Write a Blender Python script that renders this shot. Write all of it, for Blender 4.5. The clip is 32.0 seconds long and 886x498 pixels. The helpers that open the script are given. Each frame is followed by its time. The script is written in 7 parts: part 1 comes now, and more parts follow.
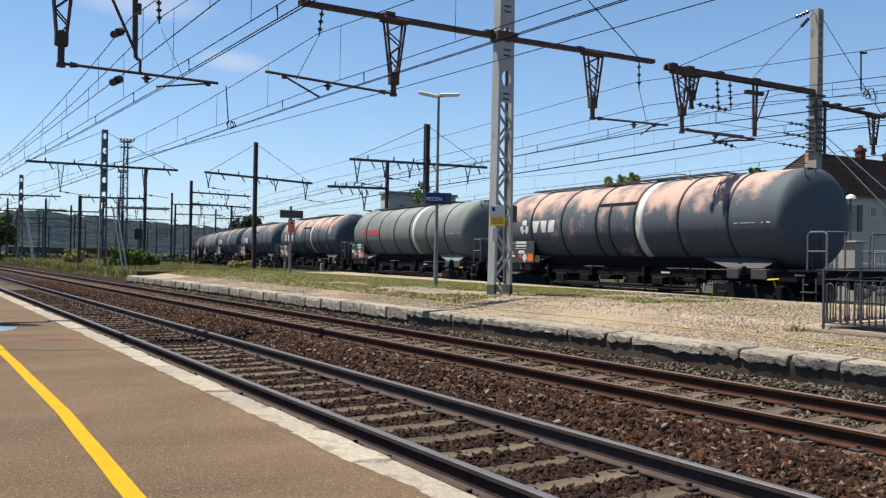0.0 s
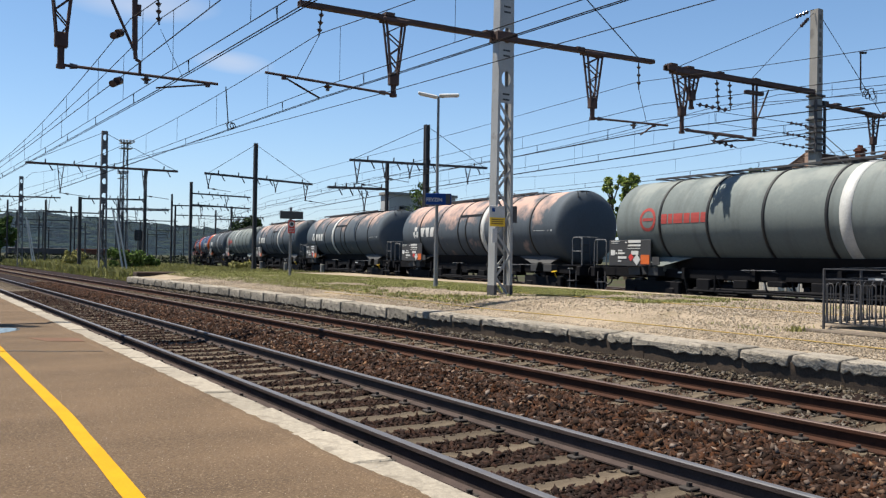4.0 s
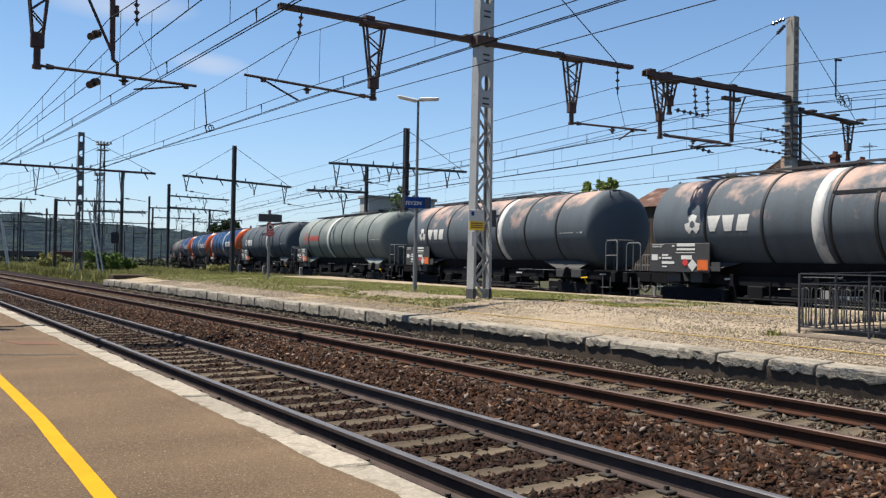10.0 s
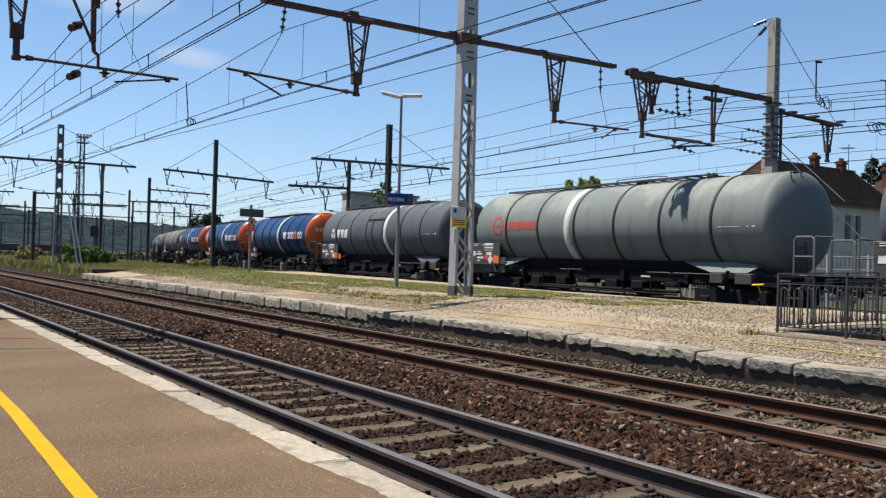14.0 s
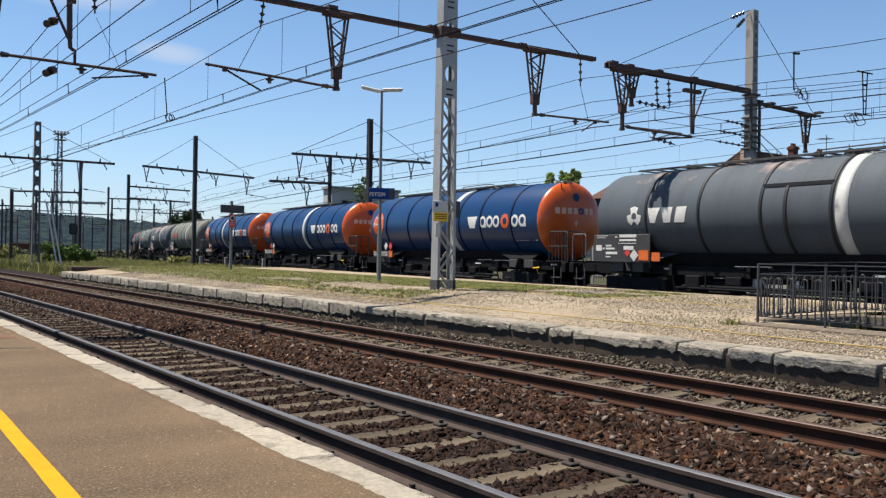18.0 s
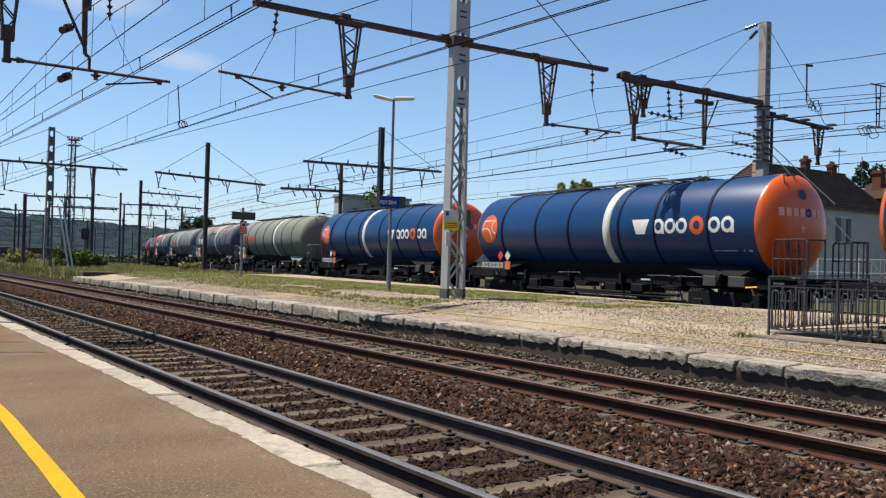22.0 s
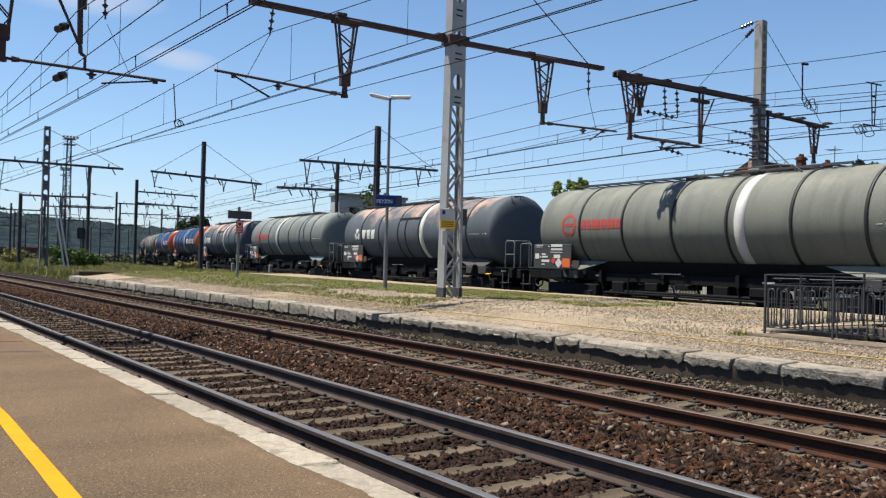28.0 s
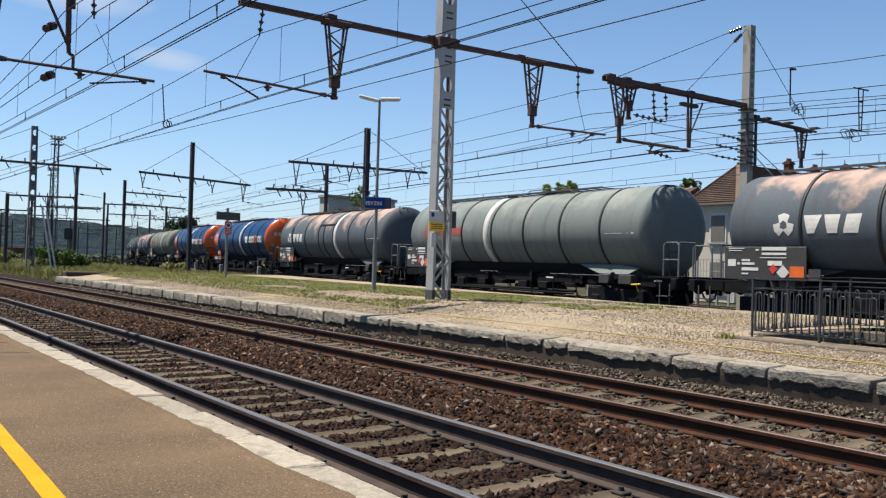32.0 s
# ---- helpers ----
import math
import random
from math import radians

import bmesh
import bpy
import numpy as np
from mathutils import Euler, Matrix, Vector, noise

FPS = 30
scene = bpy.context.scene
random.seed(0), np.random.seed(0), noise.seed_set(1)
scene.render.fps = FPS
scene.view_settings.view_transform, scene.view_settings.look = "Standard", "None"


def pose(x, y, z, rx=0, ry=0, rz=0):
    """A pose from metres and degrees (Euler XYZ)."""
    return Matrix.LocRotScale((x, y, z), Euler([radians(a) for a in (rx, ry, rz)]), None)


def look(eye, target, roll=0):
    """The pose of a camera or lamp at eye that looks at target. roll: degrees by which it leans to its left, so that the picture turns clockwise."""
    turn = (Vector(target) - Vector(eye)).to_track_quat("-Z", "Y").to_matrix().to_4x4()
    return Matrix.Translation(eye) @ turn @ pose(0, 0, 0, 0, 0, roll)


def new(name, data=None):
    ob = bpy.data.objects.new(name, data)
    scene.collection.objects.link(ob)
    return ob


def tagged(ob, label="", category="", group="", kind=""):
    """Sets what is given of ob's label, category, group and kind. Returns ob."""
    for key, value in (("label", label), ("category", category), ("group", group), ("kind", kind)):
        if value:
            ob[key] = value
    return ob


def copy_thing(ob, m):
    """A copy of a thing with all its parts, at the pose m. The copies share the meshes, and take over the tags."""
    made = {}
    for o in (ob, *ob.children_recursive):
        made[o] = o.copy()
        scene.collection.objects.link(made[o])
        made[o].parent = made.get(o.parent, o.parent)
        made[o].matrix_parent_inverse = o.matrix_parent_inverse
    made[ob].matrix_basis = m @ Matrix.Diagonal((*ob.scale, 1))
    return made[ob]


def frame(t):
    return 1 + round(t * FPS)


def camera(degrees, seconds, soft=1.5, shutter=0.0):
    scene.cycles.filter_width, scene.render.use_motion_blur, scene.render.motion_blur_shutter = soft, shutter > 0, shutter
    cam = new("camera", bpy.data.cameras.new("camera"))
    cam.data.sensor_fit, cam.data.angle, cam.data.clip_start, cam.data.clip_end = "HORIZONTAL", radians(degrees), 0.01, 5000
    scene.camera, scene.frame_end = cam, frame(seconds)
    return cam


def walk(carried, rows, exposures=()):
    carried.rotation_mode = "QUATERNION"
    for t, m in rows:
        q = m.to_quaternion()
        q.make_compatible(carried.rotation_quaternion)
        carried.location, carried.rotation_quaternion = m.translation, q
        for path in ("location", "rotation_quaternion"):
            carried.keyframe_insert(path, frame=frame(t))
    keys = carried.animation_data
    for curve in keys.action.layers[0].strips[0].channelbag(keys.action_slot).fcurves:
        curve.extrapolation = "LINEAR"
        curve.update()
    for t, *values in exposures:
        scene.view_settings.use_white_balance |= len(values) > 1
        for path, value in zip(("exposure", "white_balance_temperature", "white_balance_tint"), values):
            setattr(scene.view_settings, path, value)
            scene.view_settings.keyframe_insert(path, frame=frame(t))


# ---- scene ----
# ---- camera ----
EYE = Vector((0.0, 0.0, 1.48))
AIM = [  # seconds, heading right of the tracks, pitch, lean
    (0.0, 31.60, 0.54, 1.00),
    (0.5, 31.53, 0.55, 1.06),
    (1.0, 31.46, 0.53, 0.99),
    (1.5, 31.33, 0.57, 0.89),
    (2.0, 31.48, 0.59, 0.99),
    (2.5, 31.41, 0.74, 1.00),
    (3.0, 31.38, 0.73, 0.96),
    (3.5, 31.53, 0.60, 0.97),
    (5.5, 31.55, 0.55, 0.75),
    (6.0, 31.32, 0.65, 0.72),
    (6.5, 31.35, 0.76, 0.79),
    (7.0, 31.40, 0.79, 0.86),
    (7.5, 31.63, 0.76, 0.98),
    (8.0, 31.82, 0.75, 0.80),
    (8.5, 32.52, 0.69, 0.79),
    (9.0, 33.06, 0.70, 0.87),
    (9.5, 33.07, 0.64, 0.93),
    (10.0, 32.94, 0.84, 1.08),
    (10.5, 33.20, 0.86, 1.22),
    (11.0, 33.53, 0.78, 0.95),
    (11.5, 33.68, 0.76, 1.43),
    (12.0, 33.93, 0.70, 1.57),
    (12.5, 33.75, 0.71, 1.58),
    (13.0, 33.92, 0.81, 1.69),
    (13.5, 34.03, 0.71, 1.62),
    (14.0, 34.12, 0.66, 1.60),
    (14.5, 34.40, 0.43, 1.48),
    (16.5, 35.07, 0.63, 1.07),
    (17.0, 35.75, 0.61, 1.37),
    (17.5, 35.48, 0.47, 0.90),
    (18.0, 35.29, 0.30, 0.97),
    (18.5, 35.35, 0.49, 1.00),
    (19.0, 35.36, 0.48, 0.97),
    (19.5, 34.85, 0.41, 0.96),
    (20.0, 34.61, 0.58, 1.00),
    (20.5, 34.71, 0.63, 1.14),
    (21.0, 34.68, 0.66, 1.44),
    (21.5, 34.77, 0.74, 1.55),
    (22.0, 34.62, 0.86, 1.58),
    (22.5, 34.70, 0.90, 1.71),
    (23.0, 35.02, 0.83, 1.61),
    (23.5, 35.18, 0.79, 1.44),
    (24.0, 35.03, 0.85, 1.50),
    (24.5, 34.68, 1.08, 1.59),
    (25.0, 34.82, 1.12, 1.76),
    (25.5, 34.78, 1.09, 1.81),
    (27.5, 34.82, 0.87, 1.76),
    (28.0, 34.85, 0.79, 1.49),
    (28.5, 34.84, 1.01, 1.78),
    (29.0, 34.75, 0.89, 1.65),
    (29.5, 35.02, 0.78, 1.60),
    (30.0, 34.86, 0.76, 1.68),
    (30.5, 35.31, 0.89, 1.69),
    (31.0, 35.45, 0.94, 1.71),
    (31.5, 35.49, 0.89, 1.64),
    (32.0, 35.56, 0.96, 1.75),
]


def aim(yaw, pitch, lean):
    y, p = radians(yaw), radians(pitch)
    return look(EYE, EYE + Vector((math.sin(y) * math.cos(p), math.cos(y) * math.cos(p), math.sin(p))), lean)


cam = camera(53.36, 32.0, soft=1.3)
walk(cam, [(t, aim(a, b, c)) for t, a, b, c in AIM])

# ---- light ----
SUN_TO = Vector((-0.28, 0.29, 1.00)).normalized()
world = bpy.data.worlds.new("sky")
scene.world = world
world.use_nodes = True
wn = world.node_tree
bg = wn.nodes["Background"]
sky = wn.nodes.new("ShaderNodeTexSky")
sky.sky_type = "NISHITA"
sky.sun_disc = False
sky.sun_elevation = math.asin(SUN_TO.z)
sky.sun_rotation = math.atan2(SUN_TO.x, SUN_TO.y)
sky.air_density, sky.dust_density, sky.ozone_density = 0.85, 0.15, 4.0
bg.inputs[1].default_value = 0.062
wtc = wn.nodes.new("ShaderNodeTexCoord")
wno = wn.nodes.new("ShaderNodeTexNoise")
wno.inputs["Scale"].default_value, wno.inputs["Detail"].default_value = 9.0, 6
wmp = wn.nodes.new("ShaderNodeMapping")
wmp.inputs["Scale"].default_value = (1, 1, 3.0)
wn.links.new(wtc.outputs["Generated"], wmp.inputs[0])
wn.links.new(wmp.outputs[0], wno.inputs["Vector"])


def vmath(op, a, b):
    n = wn.nodes.new("ShaderNodeVectorMath")
    n.operation = op
    wn.links.new(a, n.inputs[0])
    n.inputs[1].default_value = b
    return n.outputs["Value"] if op == "DOT_PRODUCT" else n.outputs[0]


def fmath(op, a, b=None):
    n = wn.nodes.new("ShaderNodeMath")
    n.operation = op
    for i, v in enumerate((a, b)):
        if v is not None:
            if isinstance(v, (int, float)):
                n.inputs[i].default_value = v
            else:
                wn.links.new(v, n.inputs[i])
    return n.outputs[0]


def wisp(yaw, up, half_w, half_h, tilt):
    """A thin cirrus streak round one direction of the sky."""
    y, u = radians(yaw), radians(up)
    c = Vector((math.sin(y) * math.cos(u), math.cos(y) * math.cos(u), math.sin(u)))
    r = Vector((math.cos(y), -math.sin(y), 0))
    v = r.cross(c)
    e1, e2 = r * math.cos(tilt) + v * math.sin(tilt), v * math.cos(tilt) - r * math.sin(tilt)
    d = wtc.outputs["Generated"]
    a = fmath("POWER", fmath("DIVIDE", vmath("DOT_PRODUCT", d, e1), math.sin(radians(half_w))), 2)
    b = fmath("POWER", fmath("DIVIDE", vmath("DOT_PRODUCT", d, e2), math.sin(radians(half_h))), 2)
    m = fmath("SUBTRACT", 1.0, fmath("ADD", a, b))
    m = fmath("MAXIMUM", m, 0.0)
    return fmath("MULTIPLY", m, fmath("GREATER_THAN", vmath("DOT_PRODUCT", d, c), 0.5))


cloud = fmath("ADD", wisp(12.6, 15.0, 4.6, 1.1, 0.02), wisp(18.0, 12.0, 2.6, 0.75, -0.06))
cloud = fmath("MULTIPLY", cloud, fmath("MULTIPLY", wno.outputs[0], 0.62))
cmix = wn.nodes.new("ShaderNodeMix")
cmix.data_type = "RGBA"
cmix.inputs[7].default_value = (6.3, 6.3, 6.7, 1)
wn.links.new(cloud, cmix.inputs[0])
wsep = wn.nodes.new("ShaderNodeSeparateXYZ")
wn.links.new(wtc.outputs["Generated"], wsep.inputs[0])
haze = fmath("MULTIPLY", fmath("POWER", fmath("SUBTRACT", 1.0, fmath("ABSOLUTE", wsep.outputs[2])), 9.0), 0.63)
hmix = wn.nodes.new("ShaderNodeMix")
hmix.data_type = "RGBA"
hmix.inputs[7].default_value = (4.1, 4.3, 5.7, 1)
wn.links.new(haze, hmix.inputs[0])
wn.links.new(vmath("MULTIPLY", sky.outputs[0], (1.07, 1.19, 1.19)), hmix.inputs[6])
wn.links.new(hmix.outputs[2], cmix.inputs[6])
wn.links.new(cmix.outputs[2], bg.inputs[0])
sun_data = bpy.data.lights.new("sun", "SUN")
sun_data.energy, sun_data.angle, sun_data.color = 5.0, radians(0.53), (1.0, 0.92, 0.79)
sun = new("sun", sun_data)
sun.matrix_world = look(SUN_TO * 200, (0, 0, 0))
scene.view_settings.exposure = 1.07


# ---- materials ----
def mat(name, c1, c2=None, rough=0.6, metal=0.0, scale=8.0, fine=60.0, bump=0.15, spots=None, spot_scale=3.0, spot_at=0.62,
        vary=0.0, stretch=(1, 1, 1), dist=0.01, spec=0.5):
    """Two colours mixed by a coarse and a fine noise, relief, and a third colour in patches."""
    m = bpy.data.materials.new(name)
    m.use_nodes = True
    t = m.node_tree
    b = t.nodes["Principled BSDF"]
    co = t.nodes.new("ShaderNodeTexCoord")
    mp = t.nodes.new("ShaderNodeMapping")
    mp.inputs["Scale"].default_value = stretch
    t.links.new(co.outputs["Object"], mp.inputs[0])
    n1, n2 = t.nodes.new("ShaderNodeTexNoise"), t.nodes.new("ShaderNodeTexNoise")
    for n, s, d in ((n1, scale, 4), (n2, fine, 3)):
        n.inputs["Scale"].default_value, n.inputs["Detail"].default_value = s, d
        t.links.new(mp.outputs[0], n.inputs["Vector"])
    mx = t.nodes.new("ShaderNodeMath")
    mx.operation = "ADD"
    t.links.new(n1.outputs[0], mx.inputs[0])
    t.links.new(n2.outputs[0], mx.inputs[1])
    rp = t.nodes.new("ShaderNodeMapRange")
    rp.inputs[1].default_value, rp.inputs[2].default_value = 0.72, 1.28
    t.links.new(mx.outputs[0], rp.inputs[0])
    mix = t.nodes.new("ShaderNodeMix")
    mix.data_type = "RGBA"
    mix.inputs[6].default_value, mix.inputs[7].default_value = (*c1, 1), (*(c2 or [c * 0.75 for c in c1]), 1)
    t.links.new(rp.outputs[0], mix.inputs[0])
    out = mix.outputs[2]
    if spots:
        n3 = t.nodes.new("ShaderNodeTexNoise")
        n3.inputs["Scale"].default_value, n3.inputs["Detail"].default_value = spot_scale, 6
        t.links.new(mp.outputs[0], n3.inputs["Vector"])
        r3 = t.nodes.new("ShaderNodeMapRange")
        r3.inputs[1].default_value, r3.inputs[2].default_value = spot_at - 0.05, spot_at + 0.06
        t.links.new(n3.outputs[0], r3.inputs[0])
        m3 = t.nodes.new("ShaderNodeMix")
        m3.data_type = "RGBA"
        m3.inputs[7].default_value = (*spots, 1)
        t.links.new(r3.outputs[0], m3.inputs[0])
        t.links.new(out, m3.inputs[6])
        out = m3.outputs[2]
    if vary:
        oi = t.nodes.new("ShaderNodeObjectInfo")
        hv = t.nodes.new("ShaderNodeHueSaturation")
        rv = t.nodes.new("ShaderNodeMapRange")
        rv.inputs[3].default_value, rv.inputs[4].default_value = 1 - vary, 1 + vary
        t.links.new(oi.outputs["Random"], rv.inputs[0])
        t.links.new(rv.outputs[0], hv.inputs["Value"])
        t.links.new(out, hv.inputs["Color"])
        out = hv.outputs[0]
    t.links.new(out, b.inputs["Base Color"])
    b.inputs["Roughness"].default_value, b.inputs["Metallic"].default_value = rough, metal
    b.inputs["Specular IOR Level"].default_value = spec if rough < 0.84 else min(spec, 0.12)
    if bump:
        bp = t.nodes.new("ShaderNodeBump")
        bp.inputs["Strength"].default_value, bp.inputs["Distance"].default_value = bump, dist
        t.links.new(mx.outputs[0], bp.inputs["Height"])
        t.links.new(bp.outputs[0], b.inputs["Normal"])
    return m


def island(m, vary, tint=0.25):
    """Lets a material's brightness differ from piece to piece of one mesh."""
    t = m.node_tree
    b = t.nodes["Principled BSDF"]
    src = b.inputs["Base Color"].links[0].from_socket
    g, hv, rv = (t.nodes.new(k) for k in ("ShaderNodeNewGeometry", "ShaderNodeHueSaturation", "ShaderNodeMapRange"))
    rv.inputs[3].default_value, rv.inputs[4].default_value = 1 - vary, 1 + vary
    t.links.new(g.outputs["Random Per Island"], rv.inputs[0])
    t.links.new(rv.outputs[0], hv.inputs["Value"])
    fr, rs = t.nodes.new("ShaderNodeMath"), t.nodes.new("ShaderNodeMapRange")
    fr.operation, sc = "FRACT", t.nodes.new("ShaderNodeMath")
    sc.operation, sc.inputs[1].default_value = "MULTIPLY", 17.3
    t.links.new(g.outputs["Random Per Island"], sc.inputs[0])
    t.links.new(sc.outputs[0], fr.inputs[0])
    rs.inputs[3].default_value, rs.inputs[4].default_value = 1 - tint, 1 + 0.5 * tint
    t.links.new(fr.outputs[0], rs.inputs[0])
    t.links.new(rs.outputs[0], hv.inputs["Saturation"])
    t.links.new(src, hv.inputs["Color"])
    t.links.new(hv.outputs[0], b.inputs["Base Color"])
    return m


ASPHALT = mat("asphalt", (0.1248, 0.0853, 0.0537), (0.0600, 0.0419, 0.0277), 0.9, 0, 0.8, 85, 1.0, (0.1857, 0.1382, 0.0909), 62, 0.61, stretch=(0.8, 1.5, 1))
YELLOW = mat("yellow_paint", (0.422, 0.229, 0.006), (0.354, 0.182, 0.006), 0.88, 0, 5, 90, 0.1, (0.240, 0.149, 0.034), 9, 0.70)
STONE_W = mat("pale_stone", (0.2797, 0.2528, 0.2078), (0.2078, 0.1849, 0.1509), 0.9, 0, 6, 26, 0.9, (0.1627, 0.1438, 0.1177), 7, 0.60, 0.14, dist=0.018)
STONE_G = mat("grey_stone", (0.2503, 0.2265, 0.1908), (0.1596, 0.1439, 0.1202), 0.92, 0, 4, 30, 1.0, (0.0876, 0.0788, 0.0676), 6, 0.61, 0.18, dist=0.018)
WALL_D = mat("dark_wall", (0.0735, 0.0553, 0.0427), (0.0355, 0.0277, 0.0229), 0.95, 0, 3, 40, 0.5)
RAIL_TOP = mat("worn_rail_steel", (0.0869, 0.0869, 0.0988), (0.0592, 0.0592, 0.0672), 0.62, 0.2, 5, 90, 0.05)
RAIL_SIDE = mat("dark_rail_steel", (0.0616, 0.0458, 0.0419), (0.0348, 0.0269, 0.0253), 0.88, 0.0, 5, 70, 0.3)
RAIL_RUST = mat("rusty_rail_steel", (0.0545, 0.0237, 0.0150), (0.0284, 0.0142, 0.0103), 0.85, 0.1, 5, 70, 0.35)
RAIL_TOP2 = mat("dull_rail_steel", (0.0948, 0.0592, 0.0474), (0.0592, 0.0395, 0.0332), 0.6, 0.4, 5, 70, 0.1)
CLIP = mat("rail_clip_iron", (0.0277, 0.0221, 0.0198), None, 0.8, 0.2)
SLEEPER = mat("grey_wood_sleeper", (0.1019, 0.0815, 0.0591), (0.0550, 0.0435, 0.0319), 0.92, 0, 2, 45, 0.7, None, 3, 0.6, 0.22, (0.25, 3, 3))
BALLAST = mat("ballast_bed", (0.0176, 0.0095, 0.0075), (0.0068, 0.0040, 0.0034), 0.95, 0, 12, 38, 1.0, None)
BALLAST_ST = island(mat("brown_ballast_stone", (0.0448, 0.0211, 0.0122), (0.0176, 0.0089, 0.0061), 0.95, 0, 5, 40, 0.4), 0.72, 0.35)
BALLAST_DK = island(mat("dark_ballast_stone", (0.0299, 0.0163, 0.0115), (0.0122, 0.0061, 0.0054), 0.95, 0, 5, 40, 0.4), 0.6, 0.3)
BALLAST_GR = island(mat("grey_ballast_stone", (0.0972, 0.0788, 0.0591), (0.0550, 0.0442, 0.0326), 0.92, 0, 5, 40, 0.4), 0.60, 0.5)
CHIP = island(mat("pale_broken_stone", (0.1485, 0.0980, 0.0679), (0.0885, 0.0561, 0.0395), 0.9, 0, 5, 40, 0.3), 0.5, 0.5)
GRAVEL = mat("pale_gravel", (0.2781, 0.2283, 0.1706), (0.1841, 0.1477, 0.1059), 0.95, 0, 3, 45, 0.9, (0.1477, 0.1177, 0.0758), 0.7, 0.60)
GRAVEL_ST = island(mat("pale_gravel_stone", (0.2970, 0.2496, 0.1920), (0.2196, 0.1793, 0.1351), 0.9, 0, 5, 60, 0.3), 0.45)
YARD = mat("trodden_ballast", (0.1177, 0.0972, 0.0703), (0.0585, 0.0474, 0.0355), 0.95, 0, 1.5, 22, 0.8, (0.0450, 0.0450, 0.0229), 0.6, 0.60)
SOIL = mat("dry_soil", (0.0498, 0.0411, 0.0277), (0.0292, 0.0269, 0.0174), 0.95, 0, 0.4, 9, 0.5, (0.0340, 0.0427, 0.0158), 0.25, 0.52)
GRASS = island(mat("dry_grass", (0.1833, 0.1864, 0.0624), (0.1130, 0.1248, 0.0355), 0.85, 0, 2, 20, 0), 0.5)
DRYWEED = island(mat("tall_grass", (0.2607, 0.2512, 0.1106), (0.1778, 0.1896, 0.0672), 0.85, 0, 1, 20, 0), 0.32)
WEED = island(mat("tall_grass", (0.2607, 0.2378, 0.0885), (0.1675, 0.1722, 0.0466), 0.85, 0, 1, 20, 0), 0.45)
LEAF = island(mat("leaf_green", (0.0909, 0.1406, 0.0316), (0.0498, 0.0861, 0.0190), 0.9, 0, 2, 20, 0), 0.5)
BARK = mat("bark", (0.0948, 0.0711, 0.0474), (0.0553, 0.0395, 0.0316), 0.95, 0, 8, 40, 0.6)
# Galvanised steel darkened: the far masts' shade is put into its colour.
SHADED_GALV = mat("shaded_mast_steel", (0.1185, 0.1248, 0.1327), (0.0829, 0.0869, 0.0948), 0.7, 0.2, 1.5, 30, 0.08, (0.0672, 0.0632, 0.0616), 2.5, 0.64)
GALV = mat("galvanised_steel", (0.3200, 0.3231, 0.3200), (0.2496, 0.2528, 0.2496), 0.55, 0.25, 1.5, 30, 0.08, (0.1920, 0.1730, 0.1533), 2.5, 0.70)
BEAM = mat("rusty_beam_steel", (0.0727, 0.0427, 0.0379), (0.0379, 0.0245, 0.0229), 0.8, 0.15, 3, 40, 0.3)
DARK = mat("dark_steel", (0.0592, 0.0585, 0.0632), (0.0379, 0.0371, 0.0411), 0.7, 0.2, 3, 40, 0.2)
BLACK = mat("black_iron", (0.0174, 0.0174, 0.0205), (0.0111, 0.0111, 0.0126), 0.6, 0.1, 6, 50, 0.2)
WIRE = mat("copper_wire", (0.0190, 0.0174, 0.0182), None, 0.85, 0.0, 3, 10, 0, spec=0.15)
GLASS_INS = mat("brown_insulator", (0.0395, 0.0277, 0.0277), None, 0.25, 0, 3, 10, 0)
CONCRETE = mat("concrete", (0.2947, 0.2883, 0.2686), (0.2236, 0.2173, 0.2046), 0.9, 0, 2, 40, 0.25, (0.1406, 0.1343, 0.1280), 1.5, 0.66)
LAMP_W = mat("lamp_grey", (0.55, 0.56, 0.56), (0.45, 0.46, 0.46), 0.4, 0.1, 3, 30, 0)
SIGN_BLUE = mat("dark_blue_enamel", (0.006, 0.040, 0.190), (0.005, 0.032, 0.15), 0.6, 0, 3, 30, 0, spec=0.15)
SIGN_BLACK = mat("black_enamel", (0.030, 0.033, 0.036), None, 0.45, 0, 3, 30, 0)
SIGN_RED = mat("red_enamel", (0.50, 0.035, 0.030), None, 0.45, 0, 3, 30, 0)
SIGN_YELLOW = mat("yellow_enamel", (0.80, 0.50, 0.02), None, 0.45, 0, 3, 30, 0)
SIGN_WHITE = mat("white_enamel", (0.507, 0.507, 0.494), None, 0.45, 0, 3, 30, 0)
WHITE = mat("white_lettering", (0.550, 0.550, 0.536), (0.437, 0.437, 0.423), 0.6, 0, 6, 40, 0)
# Blue distance haze is mixed into the colours of the woods.
HILL = mat("hazed_hill_woods", (0.0111, 0.0253, 0.0363), (0.0032, 0.0079, 0.0158), 1.0, 0, 0.030, 0.14, 1.0, (0.0237, 0.0379, 0.0332), 0.05, 0.56, dist=14.0)
ROOF = mat("clay_roof_tile", (0.1406, 0.0988, 0.0774), (0.0829, 0.0585, 0.0490), 0.9, 0, 1, 12, 0.4, None, 3, 0.6, 0.2)
RENDERW = mat("cream_render", (0.4740, 0.4345, 0.3713), (0.3950, 0.3634, 0.3081), 0.95, 0, 0.8, 30, 0.2, (0.2844, 0.2607, 0.2291), 1.0, 0.66)
BRICK = mat("red_brick", (0.1185, 0.0490, 0.0332), (0.0790, 0.0355, 0.0253), 0.9, 0, 3, 30, 0.4)
